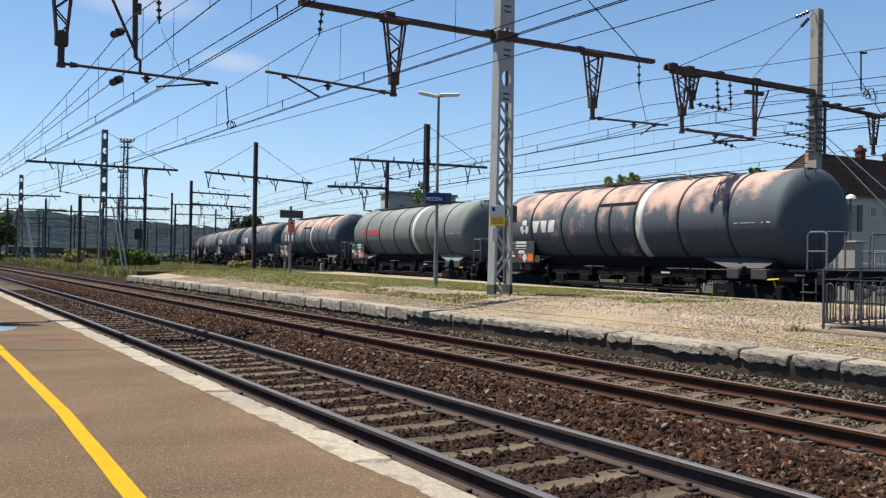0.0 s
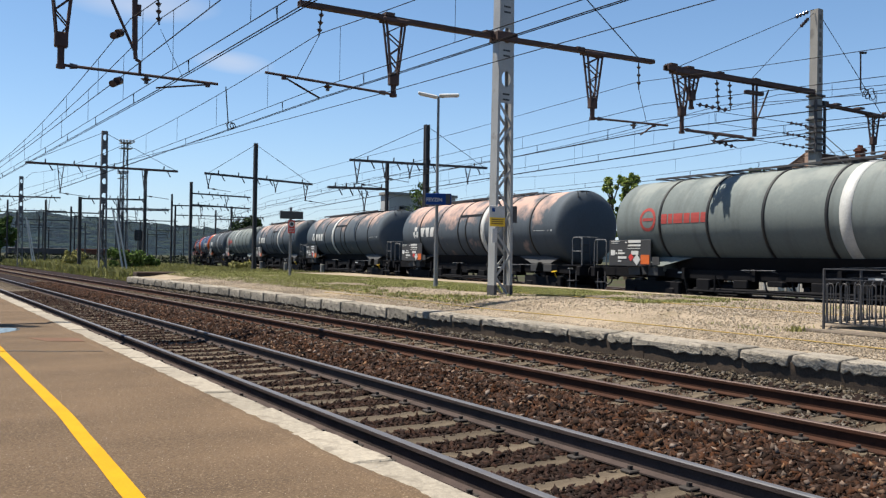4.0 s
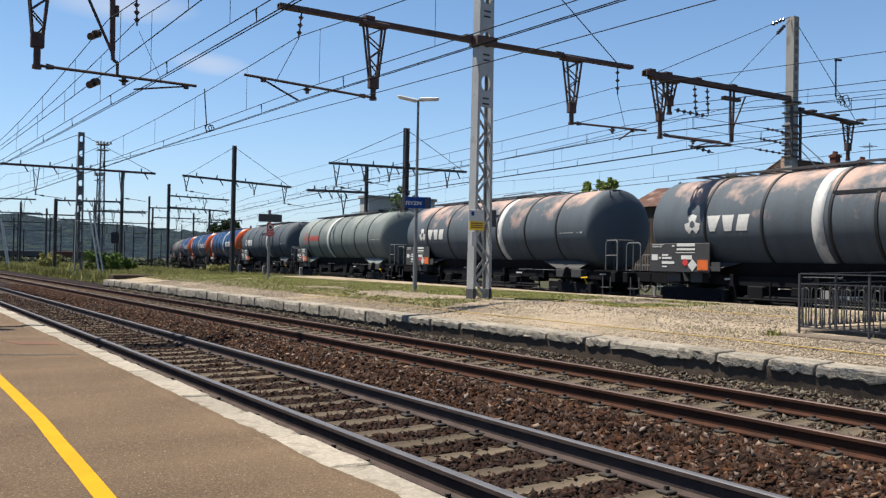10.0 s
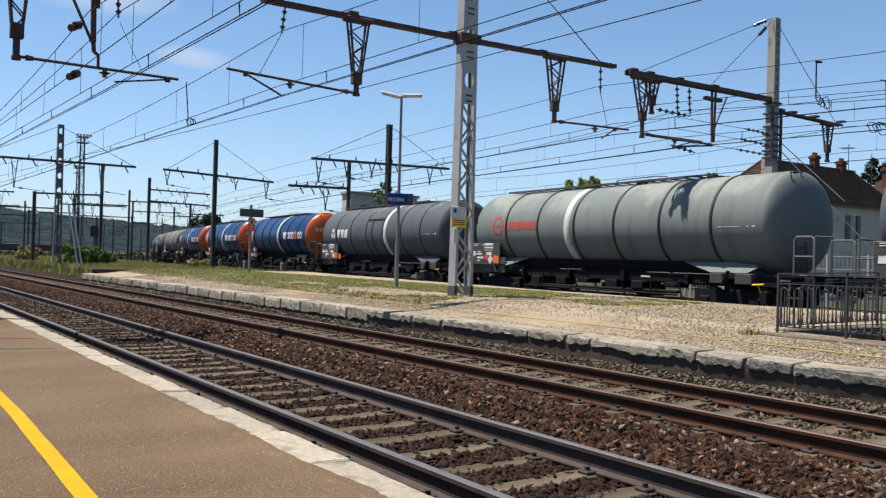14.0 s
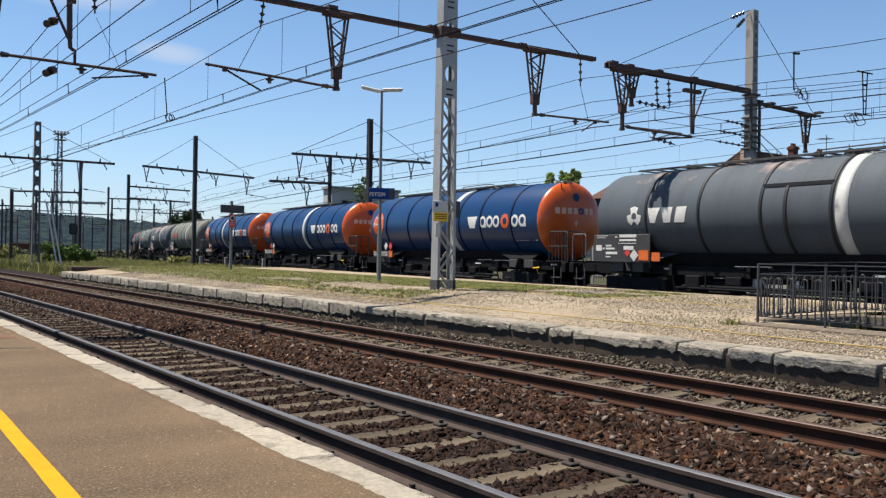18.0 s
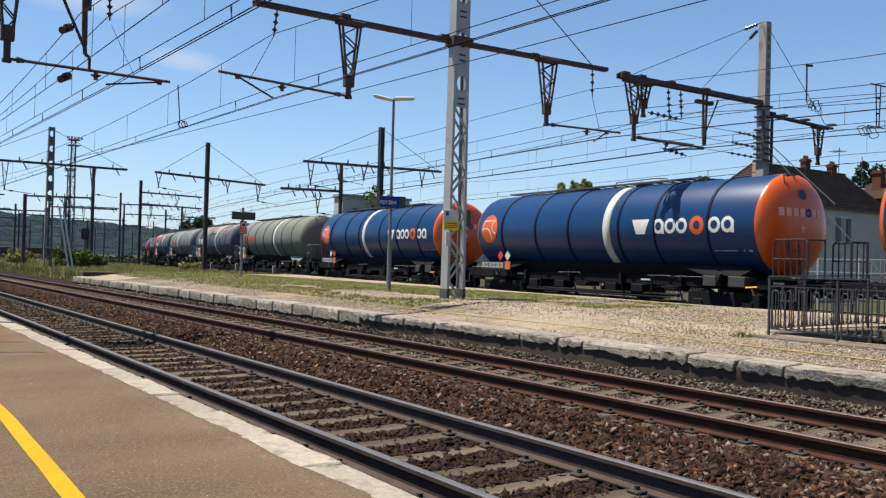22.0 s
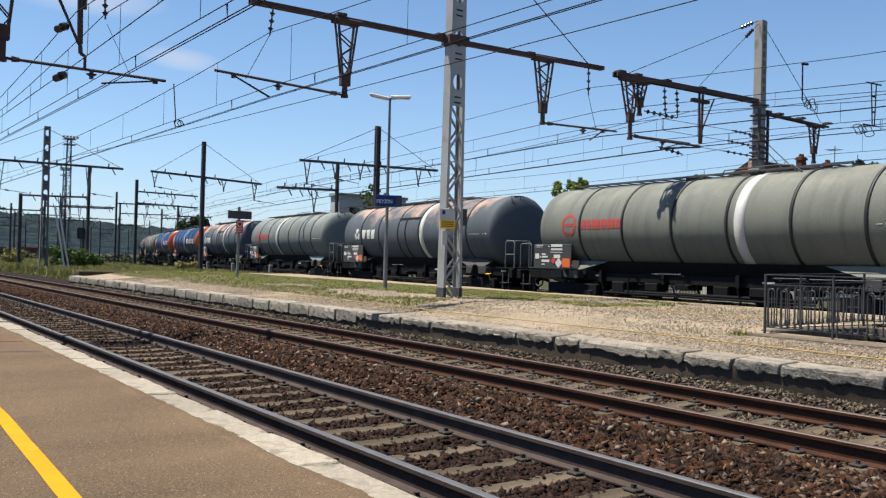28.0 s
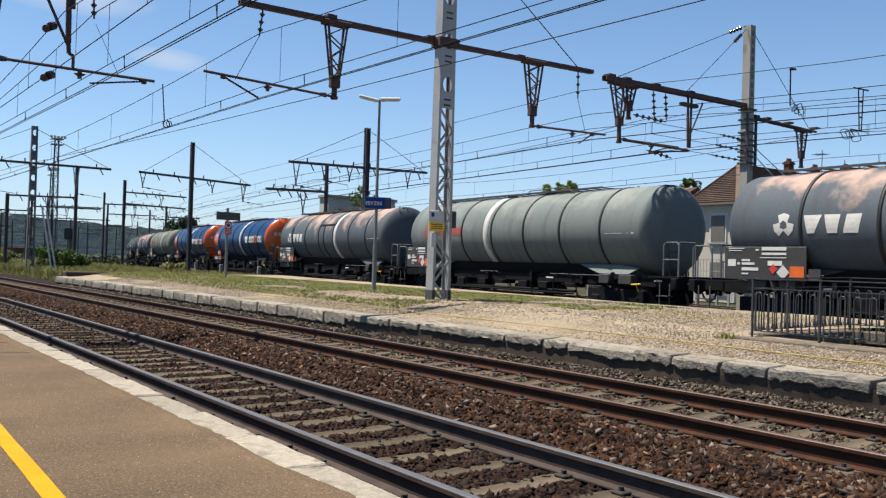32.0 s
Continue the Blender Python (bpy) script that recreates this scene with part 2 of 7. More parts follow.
SHUTTER = mat("grey_shutter", (0.1264, 0.1145, 0.0988), (0.0948, 0.0869, 0.0790), 0.7, 0, 3, 30, 0.1)
PANE = mat("dark_window_glass", (0.0158, 0.0198, 0.0237), None, 0.08, 0, 3, 30, 0)


# ---- small helpers ----
def part(name, bm, material, parent=None, label=""):
    me = bpy.data.meshes.new(name)
    bm.to_mesh(me)
    bm.free()
    for m in material if isinstance(material, (list, tuple)) else [material]:
        me.materials.append(m)
    ob = new(name, me)
    if parent:
        ob.parent = parent
    if label:
        ob["label"] = label
    return ob


def pymesh(name, verts, faces, material, parent=None, smooth=False):
    me = bpy.data.meshes.new(name)
    me.from_pydata(verts, [], faces)
    me.materials.append(material)
    if smooth:
        me.polygons.foreach_set("use_smooth", [True] * len(me.polygons))
    me.update()
    ob = new(name, me)
    if parent:
        ob.parent = parent
    return ob


def box(bm, x0, x1, y0, y1, z0, z1, bevel=0.0, m=None):
    vs = bmesh.ops.create_cube(bm, size=1)["verts"]
    for v in vs:
        v.co = Vector((x0 + (v.co.x + 0.5) * (x1 - x0), y0 + (v.co.y + 0.5) * (y1 - y0), z0 + (v.co.z + 0.5) * (z1 - z0)))
    if bevel:
        es = list({e for v in vs for e in v.link_edges})
        r = bmesh.ops.bevel(bm, geom=es, offset=bevel, segments=1, affect="EDGES")
        vs = list({v for f in r["faces"] for v in f.verts} | {v for v in vs if v.is_valid})
    if m is not None:
        bmesh.ops.transform(bm, matrix=m, verts=vs)
    return vs


def rod(bm, a, b, r, n=8, r2=None):
    """A round bar from a to b."""
    a, b = Vector(a), Vector(b)
    d = b - a
    vs = bmesh.ops.create_cone(bm, cap_ends=True, segments=n, radius1=r, radius2=r if r2 is None else r2, depth=d.length)["verts"]
    m = Matrix.Translation((a + b) / 2) @ d.to_track_quat("Z", "Y").to_matrix().to_4x4()
    bmesh.ops.transform(bm, matrix=m, verts=vs)
    return vs


def bar(bm, a, b, w, h):
    """A rectangular bar from a to b, w wide and h high."""
    a, b = Vector(a), Vector(b)
    d = b - a
    vs = bmesh.ops.create_cube(bm, size=1)["verts"]
    m = Matrix.Translation((a + b) / 2) @ d.to_track_quat("Y", "Z").to_matrix().to_4x4() @ Matrix.Diagonal((w, d.length, h, 1))
    bmesh.ops.transform(bm, matrix=m, verts=vs)
    return vs


def thing(name, label, category, group="", kind="", at=(0, 0, 0), turn=0.0):
    ob = new(name)
    ob.empty_display_size = 0.3
    ob.matrix_basis = Matrix.Translation(at) @ Matrix.Rotation(turn, 4, "Z")
    return tagged(ob, label, category, group, kind)


def one(name, f, material, parent=None, label=""):
    bm = bmesh.new()
    f(bm)
    return part(name, bm, material, parent, label)


def lettering(name, text, size, material, parent, m, depth=0.006, bold=0.0, label="", squeeze=1.0):
    """Raised letters of the built-in font, as a mesh under parent."""
    cu = bpy.data.curves.new(name, "FONT")
    cu.body, cu.size, cu.extrude, cu.offset = text, size, depth, bold
    cu.align_x, cu.align_y, cu.resolution_u = "CENTER", "CENTER", 3
    tmp = new(name + "_curve", cu)
    me = bpy.data.meshes.new_from_object(tmp)
    bpy.data.objects.remove(tmp)
    bpy.data.curves.remove(cu)
    me.transform(Matrix.Diagonal((squeeze, 1, 1, 1)))
    me.materials.clear()
    me.materials.append(material)
    ob = new(name, me)
    if parent:
        ob.parent = parent
    ob.matrix_basis = m
    if label:
        ob["label"] = label
    return ob


# ---- the line of the tracks ----
BEND = 0.0002
PLAT_Z, FAR_Z, FAR_X = 0.24, 0.31, 9.80
TRACK1, TRACK2 = 4.24, 8.10
NEAR_X = 2.60


def bend(x, y):
    return x - BEND * y * y / 2


def far_z(x):
    u = min(1.0, max(0.0, (x - 10.2) / 2.6))
    return FAR_Z + 0.24 * u * u * (3 - 2 * u)


# the goods line: distance s along it, from (21.74, 20); heading grows to the right
GOODS_X0, GOODS_H0, GOODS_K, GOODS_Z = 21.74, 0.0771, 0.0014, 0.0
GS = np.arange(-140.0, 520.0, 0.5)
GH = GOODS_H0 + GOODS_K * np.clip(GS, -40, 140)
GP = np.cumsum(np.c_[np.sin(GH), np.cos(GH)] * 0.5, axis=0)
GP += np.array([GOODS_X0, 20.0]) - GP[np.argmin(abs(GS))]


def goods(s):
    return np.interp(s, GS, GP[:, 0]), np.interp(s, GS, GP[:, 1]), np.interp(s, GS, GH)


# ---- ground, ballast and tracks ----
def strip(name, profile, y0, y1, step, material, kind="structure", label="", category="", wobble=0.0):
    """A sheet with the cross-section profile [(x, z), ...] along the tracks."""
    ys = np.arange(y0, y1 + 0.01, step)
    n = len(profile)
    vs = [(bend(x, y), y, z + (wobble * noise.noise((x * 2.1, y * 1.7, 3)) if wobble else 0)) for y in ys for x, z in profile]
    fs = [(i * n + j, i * n + j + 1, (i + 1) * n + j + 1, (i + 1) * n + j) for i in range(len(ys) - 1) for j in range(n - 1)]
    ob = pymesh(name, vs, fs, material)
    return tagged(ob, label, category, "", kind)


def build_ground():
    ys = [-3500, -300, -60, -20, 0, 20, 40, 60, 90, 130, 200, 400, 900, 3500]
    xs = [-3500, -300, -60, -20, 0, 20, 40, 60, 90, 130, 200, 400, 900, 3500]
    vs = [(x, y, -0.55 if -25 < x < 60 and -40 < y < 260 else -0.30) for y in ys for x in xs]
    n = len(xs)
    fs = [(i * n + j, i * n + j + 1, (i + 1) * n + j + 1, (i + 1) * n + j) for i in range(len(ys) - 1) for j in range(n - 1)]
    tagged(pymesh("ground", vs, fs, SOIL), "dry trodden soil of the rail yard with scrub", "ground", "", "structure")
    prof = [(2.2, -0.35), (2.6, -0.24), (3.0, -0.205), (5.4, -0.205), (5.7, -0.14), (6.2, -0.08), (6.65, -0.13), (6.85, -0.215),
            (9.2, -0.21), (9.6, -0.06), (10.6, -0.03)]
    strip("ballast", prof, -20, 260, 0.5, BALLAST, "structure", "brown crushed-stone ballast bed under the tracks", "ballast", 0.03)


def stones(name, n, xr, yr, zf, size, material, seed, label, power=1.6, keep=None):
    """Loose crushed stones, one mesh; denser near the platform from which they are seen."""
    rng = np.random.default_rng(seed)
    base = np.array([(1, 0, 0), (-1, 0, 0), (0, 1, 0), (0, -1, 0), (0, 0, 1), (0, 0, -1)], float)
    tri = np.array([(0, 2, 4), (2, 1, 4), (1, 3, 4), (3, 0, 4), (2, 0, 5), (1, 2, 5), (3, 1, 5), (0, 3, 5)])
    x = rng.uniform(*xr, n)
    y = yr[0] + (yr[1] - yr[0]) * rng.random(n) ** power
    if keep is not None:
        ok = keep(x, y, rng)
        x, y = x[ok], y[ok]
        n = len(x)
    s = size * rng.uniform(0.55, 1.35, n) * (1 + 0.008 * (y - yr[0]))
    q = rng.normal(size=(n, 4))
    q[:, 1:3] *= 0.45
    q /= np.linalg.norm(q, axis=1)[:, None]
    w, a, b, c = q.T
    R = np.stack([1 - 2 * (b * b + c * c), 2 * (a * b - c * w), 2 * (a * c + b * w), 2 * (a * b + c * w), 1 - 2 * (a * a + c * c),
                  2 * (b * c - a * w), 2 * (a * c - b * w), 2 * (b * c + a * w), 1 - 2 * (a * a + b * b)], 1).reshape(n, 3, 3)
    v = base[None] * rng.uniform(0.5, 1.1, (n, 6, 1)) * np.array([1.2, 0.8, 0.36])
    v = np.einsum("nij,nkj->nki", R, v) * s[:, None, None]
    z = np.array([zf(p) for p in x]) + s * rng.uniform(-0.1, 0.45, n)
    v += np.stack([x - BEND * y * y / 2, y, z], 1)[:, None]
    f = (tri[None] + 6 * np.arange(n)[:, None, None]).reshape(-1, 3)
    me = bpy.data.meshes.new(name)
    me.vertices.add(6 * n)
    me.vertices.foreach_set("co", v.ravel())
    me.loops.add(3 * len(f))
    me.loops.foreach_set("vertex_index", f.ravel())
    me.polygons.add(len(f))
    me.polygons.foreach_set("loop_start", np.arange(0, 3 * len(f), 3))
    me.update(calc_edges=True)
    me.materials.append(material)
    return tagged(new(name, me), label, "stones", "", "stuff")


RAIL_SECTION = [(-0.070, -0.172), (0.070, -0.172), (0.070, -0.160), (0.012, -0.140), (0.010, -0.050), (0.034, -0.038), (0.034, -0.008),
                (0.026, 0.0), (-0.026, 0.0), (-0.034, -0.008), (-0.034, -0.038), (-0.010, -0.050), (-0.012, -0.140), (-0.070, -0.160)]


def rail_mesh(name, line, side, top, parent):
    """A rail with foot, web and head along line, a list of (x, y, z, heading)."""
    n = len(RAIL_SECTION)
    vs, fs, mi = [], [], []
    for x, y, z, h in line:
        vs += [(x + a * math.cos(h), y - a * math.sin(h), z + b) for a, b in RAIL_SECTION]
    for i in range(len(line) - 1):
        for j in range(n):
            k = (j + 1) % n
            fs.append((i * n + j, i * n + k, (i + 1) * n + k, (i + 1) * n + j))
            mi.append(1 if j in (6, 7, 8) else 0)
    ob = pymesh(name, vs, fs, side, parent)
    ob.data.materials.append(top)
    ob.data.polygons.foreach_set("material_index", mi)
    return ob


def build_track(name, x, y0, y1, side, top, label, pitch, start):
    tr = thing(name, label, "railway track", "station tracks", "structure")
    ys = np.arange(y0, y1 + 1, 4.0)
    for d in (-0.7525, 0.7525):
        rail_mesh("rail", [(bend(x + d, y), y, 0.0, -BEND * y) for y in ys], side, top, tr)
    bm = bmesh.new()
    box(bm, -1.28, 1.28, -0.11, 0.11, -0.32, -0.172, 0.012)
    bmesh.ops.subdivide_edges(bm, edges=[e for e in bm.edges if abs((e.verts[0].co - e.verts[1].co).x) > 1], cuts=9)
    rw = random.Random(6)
    for v in bm.verts:
        k = abs(abs(v.co.x) - 0.7525) < 0.3
        v.co.y += rw.uniform(-0.02, 0.02) + 0.025 * math.sin(v.co.x * 2.2)
        v.co.z += 0 if k else rw.uniform(-0.022, 0.0)
    first = part("sleeper", bm, SLEEPER, tr, "weathered grey wooden sleeper")
    bm = bmesh.new()
    for d in (-0.7525, 0.7525):
        for e in (-0.12, 0.12):
            box(bm, d + e - 0.055, d + e + 0.055, -0.06, 0.06, -0.172, -0.145, 0.008)
            rod(bm, (d + e, 0, -0.15), (d + e, 0, -0.115), 0.022, 6)
    fast = part("rail_fastening", bm, CLIP, first)
    first.location = (bend(x, start), start, 0)
    count, rng = 1, random.Random(5)
    y = start + pitch
    while y < y1 and count < 166:
        o = new("sleeper", first.data)
        o.parent, o.location, o.rotation_euler = tr, (bend(x, y) + rng.uniform(-0.03, 0.03), y, rng.uniform(-0.008, 0.004)), (0, 0, rng.uniform(-0.012, 0.012))
        if 0 < y < 34:
            k = new("rail_fastening", fast.data)
            k.parent = o
        y += pitch
        count += 1
    return tr


def build_kerb(name, x0, x1, z0, z1, y0, lengths, material, parent, chip, seed, toward):
    """Edge stones one by one, their upper outer arris worn."""
    rng = random.Random(seed)
    y = y0
    for i, ln in enumerate(lengths):
        bm = bmesh.new()
        box(bm, x0, x1, 0.006 if toward > 0 else 0.018, ln - (0.008 if toward > 0 else 0.018), z0, z1)
        if toward > 0:
            bmesh.ops.subdivide_edges(bm, edges=[e for e in bm.edges if abs((e.verts[0].co - e.verts[1].co).y) > 0.2], cuts=4, use_grid_fill=True)
        else:
            bmesh.ops.subdivide_edges(bm, edges=[e for e in bm.edges if abs((e.verts[0].co - e.verts[1].co).y) > 0.2], cuts=8, use_grid_fill=True)
            bmesh.ops.subdivide_edges(bm, edges=[e for e in bm.edges if abs((e.verts[0].co - e.verts[1].co).z) > 0.1 and e.verts[0].co.x < x0 + 0.01 and e.verts[1].co.x < x0 + 0.01], cuts=2, use_grid_fill=True)
        for v in bm.verts:
            if v.co.z > z1 - 0.01:
                if abs(v.co.x - (x1 if toward > 0 else x0)) < 0.01:
                    v.co.z -= rng.uniform(0.2, 1.0) * chip
                    v.co.x -= toward * rng.uniform(0, 1.0) * chip
                v.co.z += rng.uniform(-0.004, 0.004)
            else:
                v.co.x += toward * rng.uniform(-0.01, 0.012) if toward > 0 else rng.uniform(-0.005, 0.006)
                if toward < 0 and v.co.z < z0 + 0.01 and v.co.x < x0 + 0.05:
                    v.co.z += rng.uniform(-0.01, 0.045)
        bmesh.ops.bevel(bm, geom=[e for e in bm.edges if e.calc_face_angle(0) > 0.9], offset=0.012, segments=1, affect="EDGES")
        ob = part(name, bm, material, parent)
        ob.location = (bend(0, y), y, rng.uniform(-0.008, 0.008))
        ob.rotation_euler = (0, 0, -BEND * y + rng.uniform(-0.004, 0.004))
        y += ln
    return y


def build_near_platform():
    pl = strip("platform_floor", [(-60, PLAT_Z), (-6, PLAT_Z), (-2, PLAT_Z), (0, PLAT_Z), (1.2, PLAT_Z), (2.31, PLAT_Z), (2.31, -0.4)], -30, 120, 3.0,
               ASPHALT, "structure", "worn brown asphalt platform floor with a dark line", "platform")
    rng = random.Random(3)
    build_kerb("edge_stone", 2.31, NEAR_X, -0.05, PLAT_Z + 0.012, -6.2, [rng.uniform(0.93, 1.08) for _ in range(90)], STONE_W, pl, 0.012, 3, 1)
    ys = np.arange(-8, 80, 0.045)
    vs = [p for y in ys for p in ((bend(2.2, y), y, PLAT_Z - 0.001), (bend(2.27, y), y, PLAT_Z + 0.018), (bend(2.325 + 0.035 * noise.noise((y * 1.1, 5, 1)) + 0.022 * noise.noise((y * 5.5, 2, 1)) + 0.016 * noise.noise((y * 17.0, 4, 1)), y), y, PLAT_Z + 0.014))]
    tagged(pymesh("asphalt_margin", vs, [(3 * i + j, 3 * i + j + 1, 3 * i + j + 4, 3 * i + j + 3) for i in range(len(ys) - 1) for j in (0, 1)], ASPHALT), "ragged asphalt lapping onto the edge stones", "asphalt margin", "", "structure")
    strip("platform_wall", [(2.50, 0.0), (2.51, -0.4)], -30, 120, 5, WALL_D, "structure", "dark concrete wall under the platform edge", "wall")
    ys = np.arange(-10, 90, 0.25)
    mid = [bend(1.095 - 0.065 * float(np.clip((7.2 - y) / 2.6, 0, 1)) + 0.006 * noise.noise((0.3, y * 0.9, 6)), y) for y in ys]
    vs = [(m + d * (0.052 + 0.004 * noise.noise((d, y * 2.3, 8))), y, PLAT_Z + 0.004) for m, y in zip(mid, ys) for d in (-1, 1)]
    line = pymesh("platform_line", vs, [(2 * i, 2 * i + 1, 2 * i + 3, 2 * i + 2) for i in range(len(ys) - 1)], YELLOW)
    tagged(line, "worn yellow safety line painted on the platform", "painted line", "", "structure")


def build_far_platform():
    xs = [FAR_X + 0.42, 10.5, 10.8, 11.1, 11.4, 11.75, 12.1, 12.5, 13.2, 14.7, 16.5, 18.4]
    ys = np.concatenate([np.arange(-30, -5, 2.0), [-4.1], np.arange(-3, 8, 1.0), [8.5], np.arange(10, 46.1, 2.0)])
    vs, fs, n = [], [], len(xs)
    for y in ys:
        gx = goods(y - 20)[0] - 2.6 if y > 12 else 18.9
        for i, x in enumerate(xs):
            f = max(0.0, (x - 13.2) / (xs[-1] - 13.2))
            xx = bend(x, y) * (1 - f) + gx * f
            vs.append((xx, y, far_z(x) + 0.02 * noise.noise((x * 0.4, y * 0.4, 1))))
    fs = [(i * n + j, i * n + j + 1, (i + 1) * n + j + 1, (i + 1) * n + j) for i in range(len(ys) - 1) for j in range(n - 1) if not (j in (6, 7, 8) and -4.2 < ys[i] < 8.4)]
    pl = tagged(pymesh("island_platform_floor", vs, fs, GRAVEL), "pale gravel surface of the disused island platform", "platform", "", "structure")
    rng = random.Random(8)
    ln = [0.804] * 20 + [0.58, 0.69, 0.79, 0.73, 1.43, 0.56, 0.94, 0.86, 0.87, 0.96, 1.05, 0.94, 0.95, 1.0, 1.37, 1.15, 1.22, 1.09]
    ln += [rng.uniform(1.05, 1.22) for _ in range(20)]
    ye = build_kerb("edge_stone", FAR_X, FAR_X + 0.44, 0.145, FAR_Z + 0.005, -10.0, ln[:33], STONE_G, pl, 0.035, 8, -1)
    build_kerb("edge_stone", FAR_X, FAR_X + 0.44, 0.03, FAR_Z + 0.005, ye, ln[33:], STONE_G, pl, 0.03, 9, -1)
    bm = bmesh.new()
    for y in range(-30, 46, 4):
        box(bm, bend(FAR_X + 0.035, y), bend(FAR_X + 0.4, y), y, y + 4, -0.5, 0.20)
    tagged(part("island_platform_wall", bm, WALL_D), "dark brown wall under the island platform's edge stones", "wall", "", "structure")
    bm = bmesh.new()
    for y in range(-30, 46, 4):
        g0, g1 = goods(y - 20)[0] - 2.62, goods(y - 16)[0] - 2.62
        bar(bm, (g0, y, 0.31), (g1, y + 4, 0.31), 0.16, 0.44)
    tagged(part("island_platform_kerb", bm, YARD), "low dusty kerb beside the goods line", "kerb", "", "structure")


def build_goods_track():
    tr = thing("goods_track", "rusty goods line track behind the island platform", "railway track", "station tracks", "structure")
    for d in (-0.7525, 0.7525):
        ln = []
        for s in np.arange(-90, 420, 5.0):
            x, y, h = goods(s)
            ln.append((x + d * math.cos(h), y - d * math.sin(h), GOODS_Z, h))
        rail_mesh("rail", ln, RAIL_RUST, RAIL_TOP, tr)
    bm = bmesh.new()
    box(bm, -1.28, 1.28, -0.125, 0.125, -0.30, -0.172)
    me = None
    for i in range(130):
        x, y, h = goods(-30 + i * 0.62)
        if me is None:
            o = part("sleeper", bm, SLEEPER, tr)
            me = o.data
        else:
            o = new("sleeper", me)
            o.parent = tr
        o.location, o.rotation_euler = (x, y, GOODS_Z), (0, 0, -h)
    vs, fs = [], []
    ss = np.arange(-90, 420, 4.0)
    for s in ss:
        x, y, h = goods(s)
        for d, z in ((-2.4, -0.45), (-1.6, -0.2), (1.6, -0.2), (2.6, -0.45)):
            vs.append((x + d * math.cos(h), y - d * math.sin(h), z + GOODS_Z))
    fs = [(i * 4 + j, i * 4 + j + 1, i * 4 + j + 5, i * 4 + j + 4) for i in range(len(ss) - 1) for j in range(3)]
    tagged(pymesh("goods_ballast", vs, fs, BALLAST), "dark oily ballast under the goods line", "ballast", "", "structure")


def build_yard_track(off):
    """A siding beside the goods line, off metres to its right."""
    tr = thing("yard_track", "rusty siding in pale trodden ballast behind the goods line", "railway track", "yard tracks", "structure")
    for d in (-0.7525, 0.7525):
        ln = []
        for s in np.arange(-60, 300, 6.0):
            x, y, h = goods(s)
            ln.append((x + (off + d) * math.cos(h), y - (off + d) * math.sin(h), -0.08, h))
        rail_mesh("rail", ln, RAIL_RUST, RAIL_TOP, tr)
    vs, ss = [], np.arange(-60, 300, 3.0)
    for s in ss:
        x, y, h = goods(s)
        vs += [(x + (off + d) * math.cos(h), y - (off + d) * math.sin(h), z + 0.03 * noise.noise((d, s * 0.3, 2))) for d, z in ((-2.3, -0.34), (-1.6, -0.22), (1.6, -0.22), (2.3, -0.34))]
    fs = [(i * 4 + j, i * 4 + j + 1, i * 4 + j + 5, i * 4 + j + 4) for i in range(len(ss) - 1) for j in range(3)]
    tagged(pymesh("yard_ballast", vs, fs, YARD), "pale brown trodden ballast of a siding", "ballast", "", "structure")


build_ground()
build_yard_track(7.0)
build_yard_track(11.6)
build_near_platform()
build_far_platform()
build_goods_track()
build_track("track_near", TRACK1, -12, 250, RAIL_SIDE, RAIL_TOP, "main line track with polished rails on wooden sleepers", 0.60, -8.1)
build_track("track_middle", TRACK2, -12, 250, RAIL_RUST, RAIL_TOP2, "rusty second track with wooden sleepers in ballast", 0.60, -7.9)


def bed(x):
    return float(np.interp(x, [2.2, 2.6, 3.0, 5.4, 5.7, 6.2, 6.65, 6.85, 9.2, 9.6, 10.6], [-0.35, -0.24, -0.205, -0.205, -0.14, -0.08, -0.13, -0.215, -0.21, -0.06, -0.03]))


def clear_of_track(track, start, half, share, wide=0.085):
    def f(x, y, rng):
        k = np.abs((y - start + 0.3) % 0.6 - 0.3)
        on_sleeper = (np.abs(x - track) < half) & (k < wide) & (rng.random(len(x)) < share)
        on_rail = np.abs(np.abs(x - track) - 0.7525) < 0.085
        return ~(on_sleeper | on_rail)
    return f


stones("brown_ballast", 86000, (2.55, 5.45), (2.6, 40), bed, 0.042, BALLAST_DK, 11, "loose brown crushed stones between the sleepers", 1.9, clear_of_track(TRACK1, 1.5, 1.28, 0.97, 0.080))
stones("brown_ballast", 60000, (5.4, 7.2), (2.8, 48), bed, 0.052, BALLAST_ST, 12, "heaped brown crushed stones between the two tracks", 1.9, clear_of_track(TRACK2, 1.7, 1.30, 0.93, 0.10))
stones("grey_ballast", 30000, (7.15, 9.85), (4.0, 44), bed, 0.040, BALLAST_GR, 13, "grey and brown crushed stones in the middle track", 1.6, clear_of_track(TRACK2, 1.7, 1.25, 0.8))
stones("brown_ballast", 14000, (7.15, 9.2), (4.0, 44), bed, 0.040, BALLAST_ST, 14, "rusty crushed stones in the middle track", 1.6, clear_of_track(TRACK2, 1.7, 1.25, 0.9))
stones("brown_ballast", 9000, (2.55, 9.6), (-9.0, 2.8), bed, 0.05, BALLAST_DK, 17, "loose brown crushed stones of the track bed", 1.0, clear_of_track(TRACK1, 1.5, 1.28, 0.95))
stones("brown_ballast", 1300, (5.5, 6.9), (2.8, 30), lambda x: bed(x) + 0.03, 0.042, CHIP, 20, "scattered pale broken ballast stones", 1.7, clear_of_track(TRACK1, 1.5, 1.28, 0.95))
